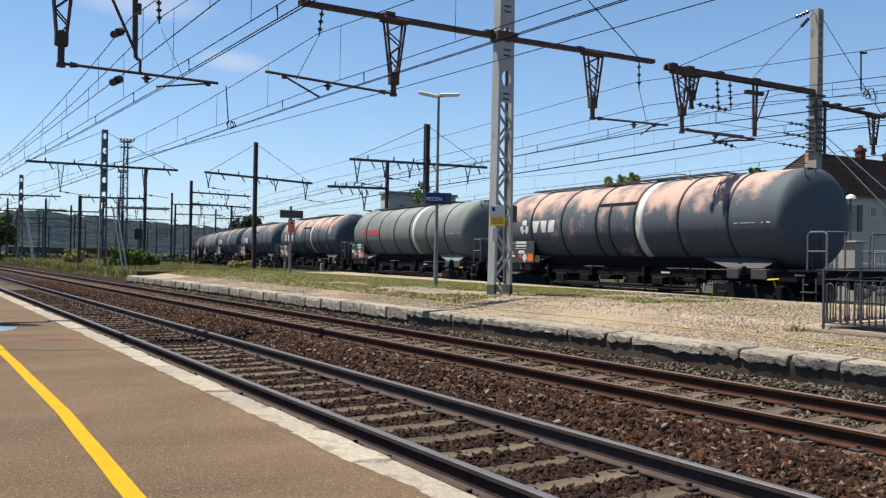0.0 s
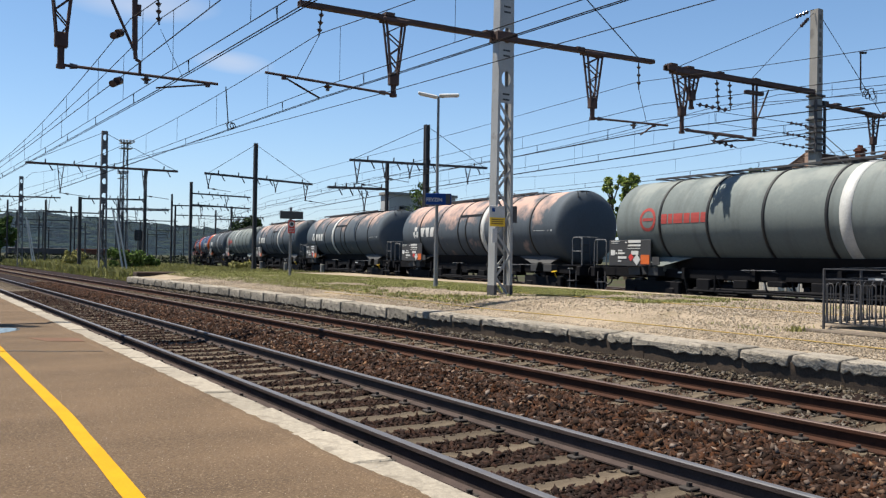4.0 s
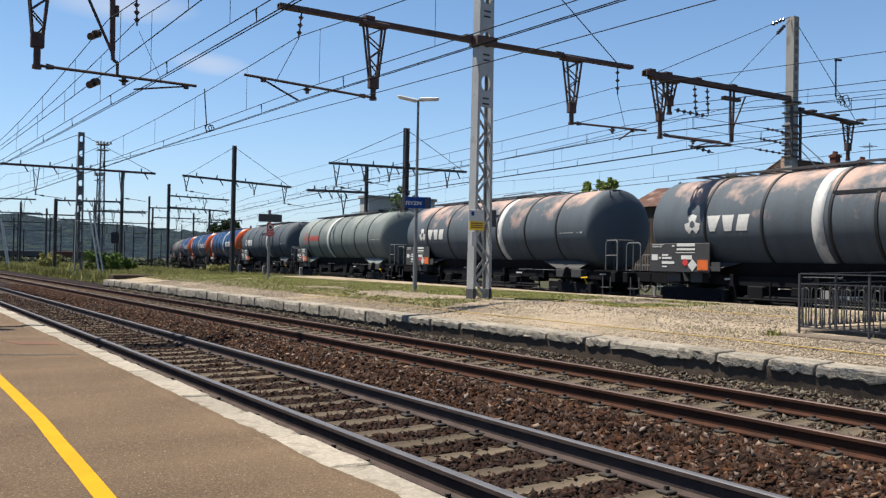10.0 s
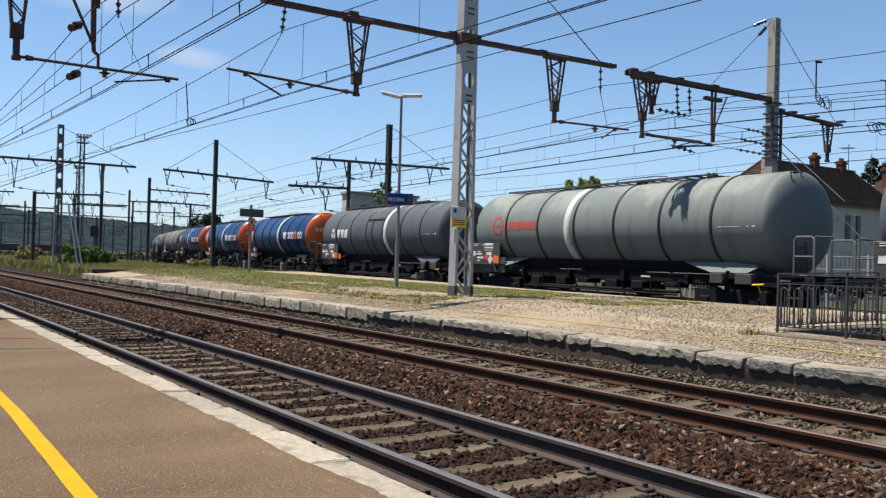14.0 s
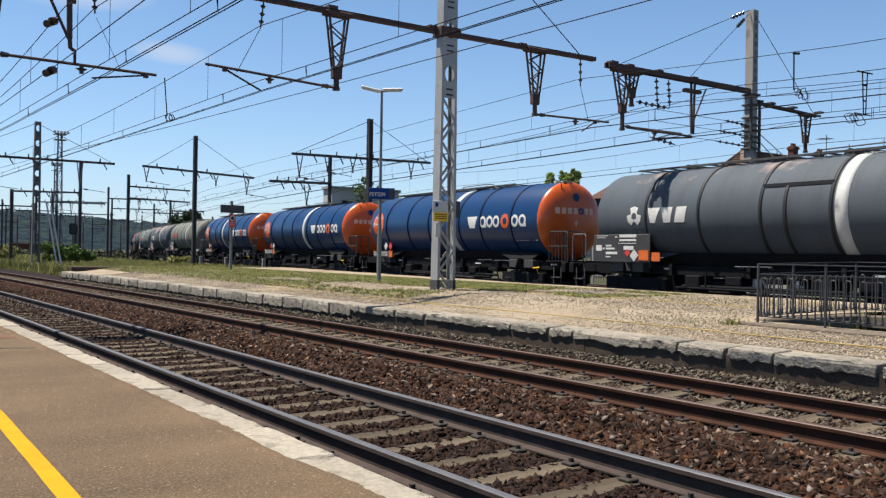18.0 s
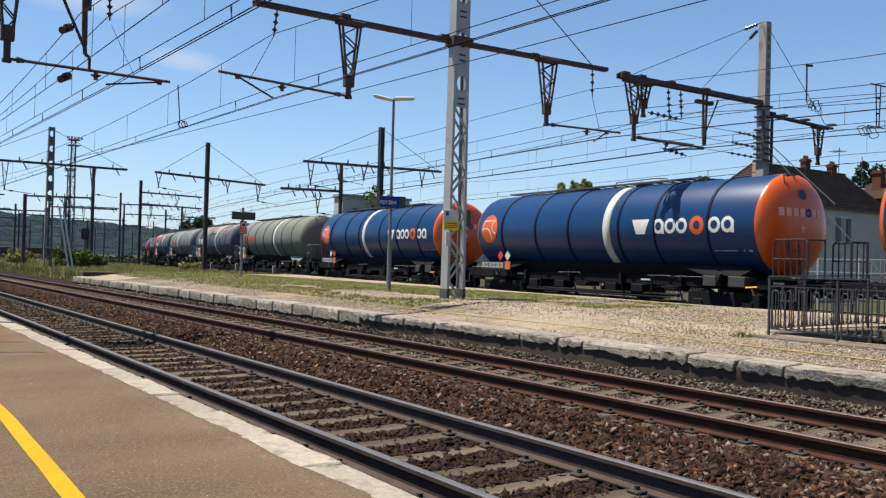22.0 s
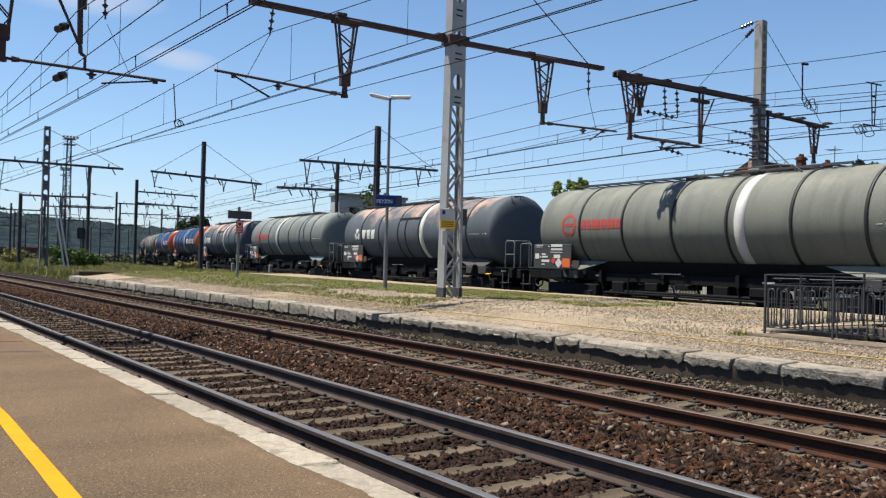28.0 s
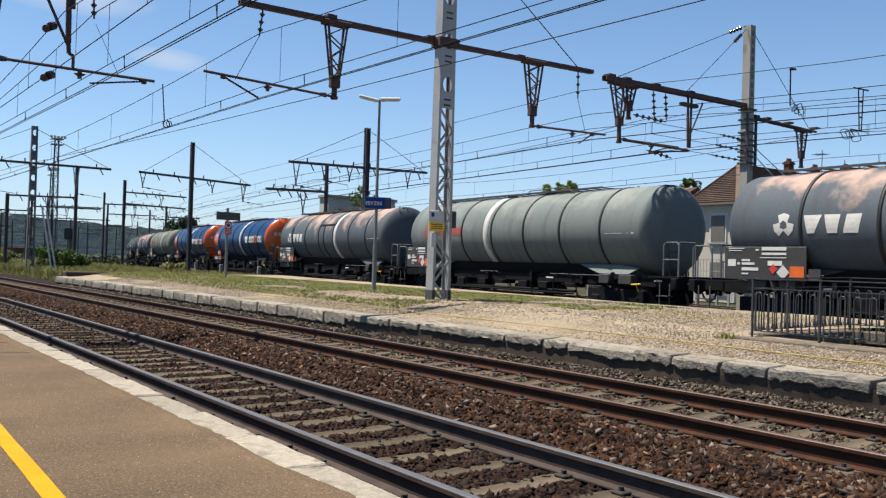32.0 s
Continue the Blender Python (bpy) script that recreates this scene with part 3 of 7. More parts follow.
stones("grit", 9000, (-1.2, 2.34), (2.2, 10.0), lambda x: PLAT_Z, 0.0036, GRAVEL_ST, 18, "fine pale grit strewn on the asphalt", 1.3)
stones("grit", 2600, (-1.2, 2.34), (2.2, 10.0), lambda x: PLAT_Z, 0.0036, BALLAST_ST, 19, "fine dark grit strewn on the asphalt", 1.3)
stones("gravel", 42000, (10.3, 11.9), (5.0, 40), far_z, 0.018, GRAVEL_ST, 15, "loose pale gravel on the island platform", 1.7)
stones("gravel", 30000, (11.9, 18.4), (8.8, 36), far_z, 0.024, GRAVEL_ST, 16, "loose pale gravel on the island platform", 1.5)


# ---- tank wagons ----
TANK_R, AXIS_Z = 1.41, 2.73


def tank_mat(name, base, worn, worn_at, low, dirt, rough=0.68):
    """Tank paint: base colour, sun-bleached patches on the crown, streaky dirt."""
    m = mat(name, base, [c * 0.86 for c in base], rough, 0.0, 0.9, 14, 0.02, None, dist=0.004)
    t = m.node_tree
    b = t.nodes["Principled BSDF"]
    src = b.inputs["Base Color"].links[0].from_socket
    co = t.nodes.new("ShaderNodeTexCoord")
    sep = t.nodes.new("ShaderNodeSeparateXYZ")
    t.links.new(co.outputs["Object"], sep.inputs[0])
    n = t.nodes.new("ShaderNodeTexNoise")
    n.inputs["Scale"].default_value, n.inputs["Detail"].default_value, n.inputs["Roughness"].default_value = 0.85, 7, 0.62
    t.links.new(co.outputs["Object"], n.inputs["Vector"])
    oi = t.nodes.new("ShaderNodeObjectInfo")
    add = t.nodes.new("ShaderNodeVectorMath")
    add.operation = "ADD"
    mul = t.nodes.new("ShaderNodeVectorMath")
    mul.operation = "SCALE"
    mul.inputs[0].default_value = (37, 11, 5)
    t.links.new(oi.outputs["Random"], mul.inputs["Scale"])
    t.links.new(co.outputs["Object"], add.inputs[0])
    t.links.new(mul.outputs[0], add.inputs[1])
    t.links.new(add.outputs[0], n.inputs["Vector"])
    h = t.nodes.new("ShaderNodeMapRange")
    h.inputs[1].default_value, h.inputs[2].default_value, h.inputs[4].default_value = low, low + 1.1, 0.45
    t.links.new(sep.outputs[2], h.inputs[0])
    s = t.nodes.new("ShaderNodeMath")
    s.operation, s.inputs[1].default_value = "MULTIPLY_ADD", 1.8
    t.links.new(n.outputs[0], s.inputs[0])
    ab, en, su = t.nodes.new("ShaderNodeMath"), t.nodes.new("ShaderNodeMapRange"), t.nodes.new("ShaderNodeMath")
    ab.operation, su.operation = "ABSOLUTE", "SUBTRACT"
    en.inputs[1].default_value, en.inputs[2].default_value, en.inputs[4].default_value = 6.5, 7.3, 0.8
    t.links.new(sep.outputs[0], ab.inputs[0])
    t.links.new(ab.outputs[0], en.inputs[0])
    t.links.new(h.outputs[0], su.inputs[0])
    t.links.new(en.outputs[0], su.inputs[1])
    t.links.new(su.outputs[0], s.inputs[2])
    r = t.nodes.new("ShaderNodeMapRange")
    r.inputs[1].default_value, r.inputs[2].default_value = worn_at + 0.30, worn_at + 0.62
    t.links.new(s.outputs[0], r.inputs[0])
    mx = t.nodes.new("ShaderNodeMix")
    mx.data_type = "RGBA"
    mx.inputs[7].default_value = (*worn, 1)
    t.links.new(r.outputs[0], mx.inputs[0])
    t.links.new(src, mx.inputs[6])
    # streaks that run down the sides
    mp = t.nodes.new("ShaderNodeMapping")
    mp.inputs["Scale"].default_value = (2.2, 0.25, 0.25)
    t.links.new(add.outputs[0], mp.inputs[0])
    n2 = t.nodes.new("ShaderNodeTexNoise")
    n2.inputs["Scale"].default_value, n2.inputs["Detail"].default_value = 1.6, 6
    t.links.new(mp.outputs[0], n2.inputs["Vector"])
    r2 = t.nodes.new("ShaderNodeMapRange")
    r2.inputs[1].default_value, r2.inputs[2].default_value, r2.inputs[4].default_value = 0.5, 0.75, dirt
    t.links.new(n2.outputs[0], r2.inputs[0])
    mx2 = t.nodes.new("ShaderNodeMix")
    mx2.data_type = "RGBA"
    mx2.inputs[7].default_value = (0.030, 0.028, 0.028, 1)
    t.links.new(r2.outputs[0], mx2.inputs[0])
    t.links.new(mx.outputs[2], mx2.inputs[6])
    t.links.new(mx2.outputs[2], b.inputs["Base Color"])
    return m


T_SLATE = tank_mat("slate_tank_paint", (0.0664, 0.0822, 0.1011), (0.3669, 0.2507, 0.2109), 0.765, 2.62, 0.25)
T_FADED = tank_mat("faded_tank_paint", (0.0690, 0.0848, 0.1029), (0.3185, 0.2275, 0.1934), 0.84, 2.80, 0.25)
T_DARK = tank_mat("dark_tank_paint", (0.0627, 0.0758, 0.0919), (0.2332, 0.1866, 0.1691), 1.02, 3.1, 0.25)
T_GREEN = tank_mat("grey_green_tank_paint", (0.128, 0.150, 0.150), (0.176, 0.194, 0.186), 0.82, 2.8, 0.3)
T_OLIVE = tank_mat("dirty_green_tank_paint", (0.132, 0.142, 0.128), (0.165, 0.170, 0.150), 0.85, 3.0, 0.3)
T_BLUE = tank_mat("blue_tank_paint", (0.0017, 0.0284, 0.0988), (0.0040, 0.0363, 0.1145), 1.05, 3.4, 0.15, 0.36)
T_ORANGE = mat("orange_tank_paint", (0.4936, 0.0811, 0.0071), (0.4231, 0.0670, 0.0071), 0.3, 0, 1, 14, 0.02)
HOOP = mat("dark_hoop_steel", (0.0087, 0.0095, 0.0118), None, 0.6, 0.1, 3, 30, 0)
HOOP_BLUE = mat("blue_hoop_steel", (0.0017, 0.0079, 0.0355), None, 0.6, 0.0, 3, 30, 0, spec=0.15)
END_MARK = mat("pale_orange_lettering", (0.62, 0.40, 0.30), (0.55, 0.33, 0.24), 0.6, 0, 6, 40, 0)
BAND_W = mat("white_band", (0.4654, 0.4725, 0.4654), (0.3526, 0.3597, 0.3526), 0.55, 0, 2, 20, 0, (0.1763, 0.1763, 0.1763), 1.6, 0.66)
FRAME = mat("black_underframe", (0.0095, 0.0095, 0.0111), (0.0055, 0.0055, 0.0071), 0.8, 0.1, 3, 30, 0.2, spec=0.12)
PLATE = mat("dark_data_plate", (0.0316, 0.0316, 0.0332), (0.0221, 0.0221, 0.0237), 0.6, 0, 3, 30, 0)
GREYBOX = mat("grey_bracket", (0.0395, 0.0395, 0.0411), (0.0269, 0.0269, 0.0277), 0.7, 0.1, 3, 30, 0.1)
ORANGE_S = mat("orange_hazard_sign", (0.5642, 0.1128, 0.0141), None, 0.5, 0, 3, 30, 0)
RED_L = mat("red_lettering", (0.3318, 0.0395, 0.0316), (0.2528, 0.0355, 0.0300), 0.65, 0, 3, 30, 0)


def tank_profile(L, bulge=0.42):
    """Half-profile (x, radius) of a tank with dished ends."""
    left = [(-L / 2 + bulge - bulge * math.cos(math.pi / 2 * i / 9), TANK_R * math.sin(math.pi / 2 * i / 9)) for i in range(10)]
    return left + [(-x, r) for x, r in reversed(left)]


def revolve(prof, n=56):
    vs, fs = [], []
    for x, r in prof:
        for k in range(n):
            a = 2 * math.pi * k / n
            vs.append((x, r * math.cos(a), AXIS_Z + r * math.sin(a)))
    for i in range(len(prof) - 1):
        for k in range(n):
            j = (k + 1) % n
            fs.append((i * n + k, i * n + j, (i + 1) * n + j, (i + 1) * n + k))
    return vs, fs


def hoop(parent, name, x, w, proud, material, label="", n=64):
    R0, R1 = TANK_R - 0.01, TANK_R + proud
    vs, fs = [], []
    for px, r in ((x - w / 2, R0), (x - w / 2, R1), (x + w / 2, R1), (x + w / 2, R0)):
        for k in range(n):
            a = 2 * math.pi * k / n
            vs.append((px, r * math.cos(a), AXIS_Z + r * math.sin(a)))
    for i in range(3):
        for k in range(n):
            j = (k + 1) % n
            fs.append((i * n + k, i * n + j, (i + 1) * n + j, (i + 1) * n + k))
    ob = pymesh(name, vs, fs, material, parent, True)
    if label:
        ob["label"] = label
    return ob


def arc(parent, name, x, w, proud, a0, a1, material, n=16):
    """A part of a hoop, between two angles round the axis."""
    vs, fs = [], []
    for k in range(n + 1):
        a = a0 + (a1 - a0) * k / n
        for px, r in ((x - w / 2, TANK_R - 0.01), (x - w / 2, TANK_R + proud), (x + w / 2, TANK_R + proud), (x + w / 2, TANK_R - 0.01)):
            vs.append((px, r * math.cos(a), AXIS_Z + r * math.sin(a)))
    fs = [(4 * k + i, 4 * k + i + 1, 4 * k + i + 5, 4 * k + i + 4) for k in range(n) for i in range(3)] + [(0, 1, 2, 3), (4 * n + 3, 4 * n + 2, 4 * n + 1, 4 * n)]
    return pymesh(name, vs, fs, material, parent)


def decal(parent, name, polys, material, proud=0.006, label="", z0=AXIS_Z):
    """Flat shapes (along the tank, up its side) laid on the camera-side flank."""
    bm = bmesh.new()
    for poly in polys:
        vs = [bm.verts.new((u, v, 0)) for u, v in poly]
        bm.faces.new(vs)
    v0, v1 = min(v.co.y for v in bm.verts), max(v.co.y for v in bm.verts)
    k = v0 + 0.12
    while k < v1:
        bmesh.ops.bisect_plane(bm, geom=bm.verts[:] + bm.edges[:] + bm.faces[:], plane_co=(0, k, 0), plane_no=(0, 1, 0))
        k += 0.12
    R = TANK_R + proud
    for v in bm.verts:
        a = (v.co.y + (z0 - AXIS_Z)) / TANK_R
        v.co = Vector((v.co.x, -R * math.cos(a), AXIS_Z + R * math.sin(a)))
    bmesh.ops.recalc_face_normals(bm, faces=bm.faces[:])
    return part(name, bm, material, parent, label)


def rect(u0, v0, u1, v1, slant=0.0):
    return [(u0, v0), (u1, v0), (u1 + slant, v1), (u0 + slant, v1)]


def disc(u, v, r, n=24, squash=1.0):
    return [(u + squash * r * math.cos(2 * math.pi * i / n), v + r * math.sin(2 * math.pi * i / n)) for i in range(n)]


def ring(u, v, r, w, n=24):
    out = []
    for i in range(n):
        a, b = 2 * math.pi * i / n, 2 * math.pi * (i + 1) / n
        out.append([(u + r * math.cos(a), v + r * math.sin(a)), (u + r * math.cos(b), v + r * math.sin(b)),
                    (u + (r - w) * math.cos(b), v + (r - w) * math.sin(b)), (u + (r - w) * math.cos(a), v + (r - w) * math.sin(a))])
    return out


def mark_slate(tank, x):
    """The owner's mark: a three-armed sign and three slanted blocks."""
    arms = []
    for k in range(3):
        a = math.pi / 2 + 2 * math.pi * k / 3
        c, s = math.cos(a), math.sin(a)
        q = [(0.05, -0.13), (0.30, -0.20), (0.36, 0.0), (0.30, 0.20), (0.05, 0.13), (0.14, 0.0)]
        arms.append([(x - 1.10 + 0.85 * (u * c - v * s), 0.85 * (u * s + v * c)) for u, v in q])
    decal(tank, "owner_sign", arms, WHITE, label="white three-armed sign", z0=AXIS_Z - 0.02)
    blocks = [[(x - 0.50, 0.28), (x + 0.12, 0.28), (x - 0.14, -0.28), (x - 0.38, -0.28)],
              [(x + 0.20, 0.28), (x + 0.74, 0.28), (x + 0.62, -0.28), (x + 0.30, -0.28)],
              rect(x + 0.82, -0.28, x + 1.30, 0.28, 0.12)]
    for b in blocks:
        b = [(x - 0.52 + 0.80 * (u - x + 0.50), 0.80 * v) for u, v in b]
        decal(tank, "mark_block", [b], WHITE, z0=AXIS_Z - 0.01)


def mark_blue(tank, dx):
    """The owner's mark: white blocks and rings in a row, an orange ring among them."""
    z = AXIS_Z
    wedge = [(2.10 + dx, 0.22), (2.84 + dx, 0.22), (2.66 + dx, -0.23), (2.28 + dx, -0.23)]
    decal(tank, "mark_wedge", [wedge], WHITE, label="white wedge", z0=z)
    for u, tail in ((3.24, True), (3.72, False), (4.17, False), (5.40, False), (5.88, True)):
        shape = ring(u + dx, 0.0, 0.225, 0.10, 20)
        if tail:
            shape = shape + [rect(u + dx + 0.12, -0.225, u + dx + 0.225, 0.12)]
        decal(tank, "mark_ring", shape, WHITE, label="white ring", z0=z)
    decal(tank, "mark_ring", ring(4.755 + dx, 0.0, 0.27, 0.145), T_ORANGE, label="orange ring", z0=z)


def end_decal(tank, L, name, polys, material, label=""):
    """Flat shapes (across, up) laid on the dished leading end."""
    bm = bmesh.new()
    for poly in polys:
        bm.faces.new([bm.verts.new((0, v[0], v[1])) for v in poly])
    for v in bm.verts:
        r = min(1.0, math.hypot(v.co.y, v.co.z - AXIS_Z) / TANK_R)
        v.co.x = L / 2 - 0.42 * (1 - math.sqrt(1 - r * r)) + 0.012
    return part(name, bm, material, tank, label)


def mark_green(tank, x):
    x += 0.2
    decal(tank, "mark_ring", ring(x - 1.16, 0, 0.38, 0.10) + [rect(x - 1.40, -0.05, x - 0.92, 0.05)], RED_L, label="red ring with a bar", z0=AXIS_Z + 0.08)
    u = x - 0.52
    for w in (0.31, 0.24, 0.45, 0.31, 0.40, 0.31):
        decal(tank, "mark_block", [rect(u, -0.15, u + w - 0.06, 0.15)], RED_L, z0=AXIS_Z + 0.08)
        u += w


def wheelset(parent, x):
    bm = bmesh.new()
    for sd in (-1, 1):
        rod(bm, (0, sd * 0.69, 0), (0, sd * 0.82, 0), 0.46, 28)
        rod(bm, (0, sd * 0.67, 0), (0, sd * 0.70, 0), 0.485, 28)
        for k in range(6):
            a = math.pi / 3 * k
            box(bm, -0.03, 0.03, -0.01, 0.01, 0.12, 0.38, 0, Matrix.Translation((0, sd * 0.825, 0)) @ Matrix.Rotation(a, 4, "Y"))
    rod(bm, (0, -0.95, 0), (0, 0.95, 0), 0.08, 10)
    ob = part("wheelset", bm, WHEEL, parent)
    ob.location = (x, 0, 0.46)
    return ob


WHEEL = mat("wheel_steel", (0.0395, 0.0316, 0.0284), (0.0237, 0.0205, 0.0190), 0.6, 0.4, 3, 30, 0.1)


def build_wagon(kind, L):
    """A four-axle tank wagon; x runs forward, z is zero at the rail."""
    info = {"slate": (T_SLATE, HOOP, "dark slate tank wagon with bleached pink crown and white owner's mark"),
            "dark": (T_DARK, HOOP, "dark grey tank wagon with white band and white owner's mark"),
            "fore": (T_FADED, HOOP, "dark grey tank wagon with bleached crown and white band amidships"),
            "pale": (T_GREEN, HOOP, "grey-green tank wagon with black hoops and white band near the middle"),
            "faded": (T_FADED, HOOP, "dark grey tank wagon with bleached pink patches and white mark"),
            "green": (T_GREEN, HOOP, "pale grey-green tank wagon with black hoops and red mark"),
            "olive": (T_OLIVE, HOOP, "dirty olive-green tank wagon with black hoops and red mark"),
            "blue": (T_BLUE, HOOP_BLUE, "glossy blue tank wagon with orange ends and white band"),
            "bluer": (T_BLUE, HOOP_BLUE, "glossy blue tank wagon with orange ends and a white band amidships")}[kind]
    wg = thing("tank_wagon", info[2], "tank wagon", "wagons of the goods train")
    E = L / 2 + 1.15
    vs, fs = revolve(tank_profile(L))
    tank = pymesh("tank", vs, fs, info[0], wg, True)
    if kind in ("blue", "bluer"):
        tank.data.materials.append(T_ORANGE)
        c = [p.center.x for p in tank.data.polygons]
        tank.data.polygons.foreach_set("material_index", [1 if x > L / 2 - 0.43 or x < -L / 2 + 0.43 else 0 for x in c])
    owned = kind in ("slate", "dark", "faded", "fore")
    hoops = (-5.12, -2.98, -1.10, 1.44, 3.04, 5.15) if kind == "blue" else (-5.2, -3.1, -1.35, 1.16, 3.1, 5.26) if kind == "bluer" else (-5.0, -2.95, -0.85, 1.2, 3.27, 5.33)
    for x in hoops:
        hoop(tank, "hoop", x, 0.085, 0.026, info[1])
    wx = {"fore": -1.20, "green": 1.75, "pale": -1.22, "olive": 1.64, "blue": 0.89, "bluer": -0.71}.get(kind, 1.48)
    tank.data.materials[0].node_tree.nodes["Principled BSDF"].inputs["Specular IOR Level"].default_value = 0.34 if kind in ("blue", "bluer") else 0.16
    hoop(tank, "white_band", wx, 0.34, 0.012, BAND_W, "white painted band")
    if owned:
        mark_slate(tank, -4.38)
    elif kind in ("blue", "bluer"):
        mark_blue(tank, 0.05 if kind == "bluer" else 0.0)
        for k in range(7):
            y = -0.86 + 0.25 * k
            end_decal(tank, L, "end_mark", [rect(y, 2.96, y + 0.18, 3.18)] if k != 4 else ring(y + 0.09, 3.07, 0.12, 0.06, 14), END_MARK if k != 4 else SIGN_BLUE)
        end_decal(tank, L, "end_spot", [disc(0.05, 3.56, 0.15, 16)], T_BLUE, "blue spot")
        end_decal(tank, L, "end_mark", [rect(-0.03, 2.52, 0.03, 2.74), rect(-0.09, 2.63, 0.09, 2.68)], END_MARK)
        decal(tank, "round_sign", [disc(-5.98, 0.0, 0.55, 28, 1.0)], T_ORANGE, label="orange disc", z0=AXIS_Z + 0.10)
        arcs = [q for cx, cz, r in ((-6.20, -0.36, 0.39), (-5.53, 0.08, 0.28)) for q in ring(cx, cz, r, 0.04, 30)]
        arcs = [q for q in arcs if all(math.hypot(u + 5.98, v) < 0.53 for u, v in q) and all(v > -0.16 or u > -6.0 for u, v in q)]
        arcs += [rect(-6.32, 0.29, -5.80, 0.33), [(-6.34, 0.33), (-6.30, 0.33), (-6.42, -0.09), (-6.46, -0.09)]]
        decal(tank, "round_sign_line", arcs, WHITE, 0.010, label="white outlined numerals", z0=AXIS_Z + 0.10)
    else:
        mark_green(tank, -4.6)
    # ladder and frame marks on the flank, lower text bars
    if owned:
        one("gauge_bar", lambda b: bar(b, (-0.85, -1.268, AXIS_Z + 0.65), (1.2, -1.268, AXIS_Z + 0.65), 0.05, 0.09), HOOP, tank, "dark horizontal bar between two hoops")
        arc(tank, "half_hoop", 0.40 if kind == "fore" else -0.10, 0.085, 0.026, 2.676, 4.4, HOOP)
    z_t = AXIS_Z + (-0.14 if kind not in ("blue", "bluer") else -0.75)
    for u0, u1, h in ((L / 2 - 1.92, L / 2 - 1.76, 0.022), (L / 2 - 1.70, L / 2 - 1.12, 0.022), (L / 2 - 0.90, L / 2 - 0.85, 0.04), (L / 2 - 0.72, L / 2 - 0.60, 0.05)):
        decal(tank, "text_bar", [rect(u0, -h / 2, u1, h / 2)], BAND_W, z0=z_t)
    one("crown_lug", lambda b: [box(b, L / 2 - 0.75, L / 2 - 0.30, -0.34, 0.10, AXIS_Z + TANK_R - 0.22, AXIS_Z + TANK_R - 0.02, 0.03)], HOOP, tank, "dark lug on the crown")
    # walkway along the crown
    bm = bmesh.new()
    for y in (-0.42, 0.42):
        bar(bm, (-L / 2 + 1.2, y, AXIS_Z + TANK_R + 0.06), (L / 2 - 3.2, y, AXIS_Z + TANK_R + 0.06), 0.05, 0.06)
    for i in range(20):
        x = -L / 2 + 1.3 + i * (L - 4.6) / 19
        bar(bm, (x, -0.45, AXIS_Z + TANK_R + 0.05), (x, 0.45, AXIS_Z + TANK_R + 0.05), 0.10, 0.03)
    for x in (-1.2, 1.2):
        rod(bm, (x, -0.2, AXIS_Z + TANK_R - 0.05), (x, -0.2, AXIS_Z + TANK_R + 0.10), 0.20, 12)
    part("walkway", bm, DARK, wg, "dark walkway with hatches on the crown")
    zc = AXIS_Z + TANK_R
    for y in (-0.5, 0.5):
        pts = [(0.2, y, zc - 0.05), (0.3, y, zc + 0.14), (2.1, y, zc + 0.16), (2.6, y, zc + 0.12), (2.9, y, zc - 0.08)]
        one("crown_rail", lambda b: [rod(b, a_, b_, 0.018, 6) for a_, b_ in zip(pts, pts[1:])], DARK, wg, "low bent tube rail on the crown")
    # underframe
    bm = bmesh.new()
    for y in (-0.92, 0.92):
        box(bm, -E + 0.1, E - 0.1, y - 0.06, y + 0.06, 0.98, 1.24)
    box(bm, -E + 0.1, E - 0.1, -0.25, 0.25, 0.92, 1.22)
    for x in (-E + 0.15, E - 0.15):
        box(bm, x - 0.12, x + 0.12, -1.32, 1.32, 0.92, 1.26, 0.02)
    for x in np.linspace(-L / 2 + 3.3, L / 2 - 3.3, 4):
        box(bm, x - 0.06, x + 0.06, -1.15, 1.15, 0.95, 1.30)
    part("underframe", bm, FRAME, wg)
    # Thin rods added to stand in for light caught on the beam edge.
    for u0, u1 in ((-1.8, -0.6), (2.6, 3.6), (3.7, 5.4)):
        one("air_pipe", lambda b: [rod(b, (u0, -1.20, 1.26), (u1, -1.20, 1.27), 0.010, 6)] + [bar(b, (q, -1.20, 1.25), (q, -0.95, 1.20), 0.03, 0.03) for q in (u0 + 0.1, u1 - 0.1)], SHADED_GALV, wg, "thin grey rod in place of a lit beam edge")
    one("valve_handle", lambda b: [rod(b, (L / 2 - 0.75, -1.30, 1.02), (L / 2 - 0.35, -1.32, 1.05), 0.022, 6), rod(b, (L / 2 - 0.55, -1.31, 1.04), (L / 2 - 0.55, -1.2, 0.82), 0.02, 6)], SIGN_YELLOW, wg, "yellow valve handle")
    # Black block added below the belly to stand in for the shade there.
    bm = bmesh.new()
    vs = box(bm, -L / 2 + 2.7, L / 2 - 2.7, -0.95, 0.95, 1.02, 1.62)
    for v in vs:
        if v.co.z < 1.3:
            v.co.y *= 0.72
    part("cradle", bm, FRAME, wg)
    bm = bmesh.new()
    for k, x in enumerate(np.linspace(-3.4, 3.4, 6)):
        box(bm, x - 0.28, x + 0.28, -1.12 + 0.12 * (k % 2), -0.5, 0.62 + 0.1 * (k % 3), 0.98, 0.03)
    rod(bm, (-3.8, -1.05, 0.66), (3.8, -1.05, 0.70), 0.05, 8)
    rod(bm, (-3.8, -0.85, 0.52), (3.8, -0.85, 0.50), 0.035, 8)
    part("brake_gear", bm, FRAME, wg)
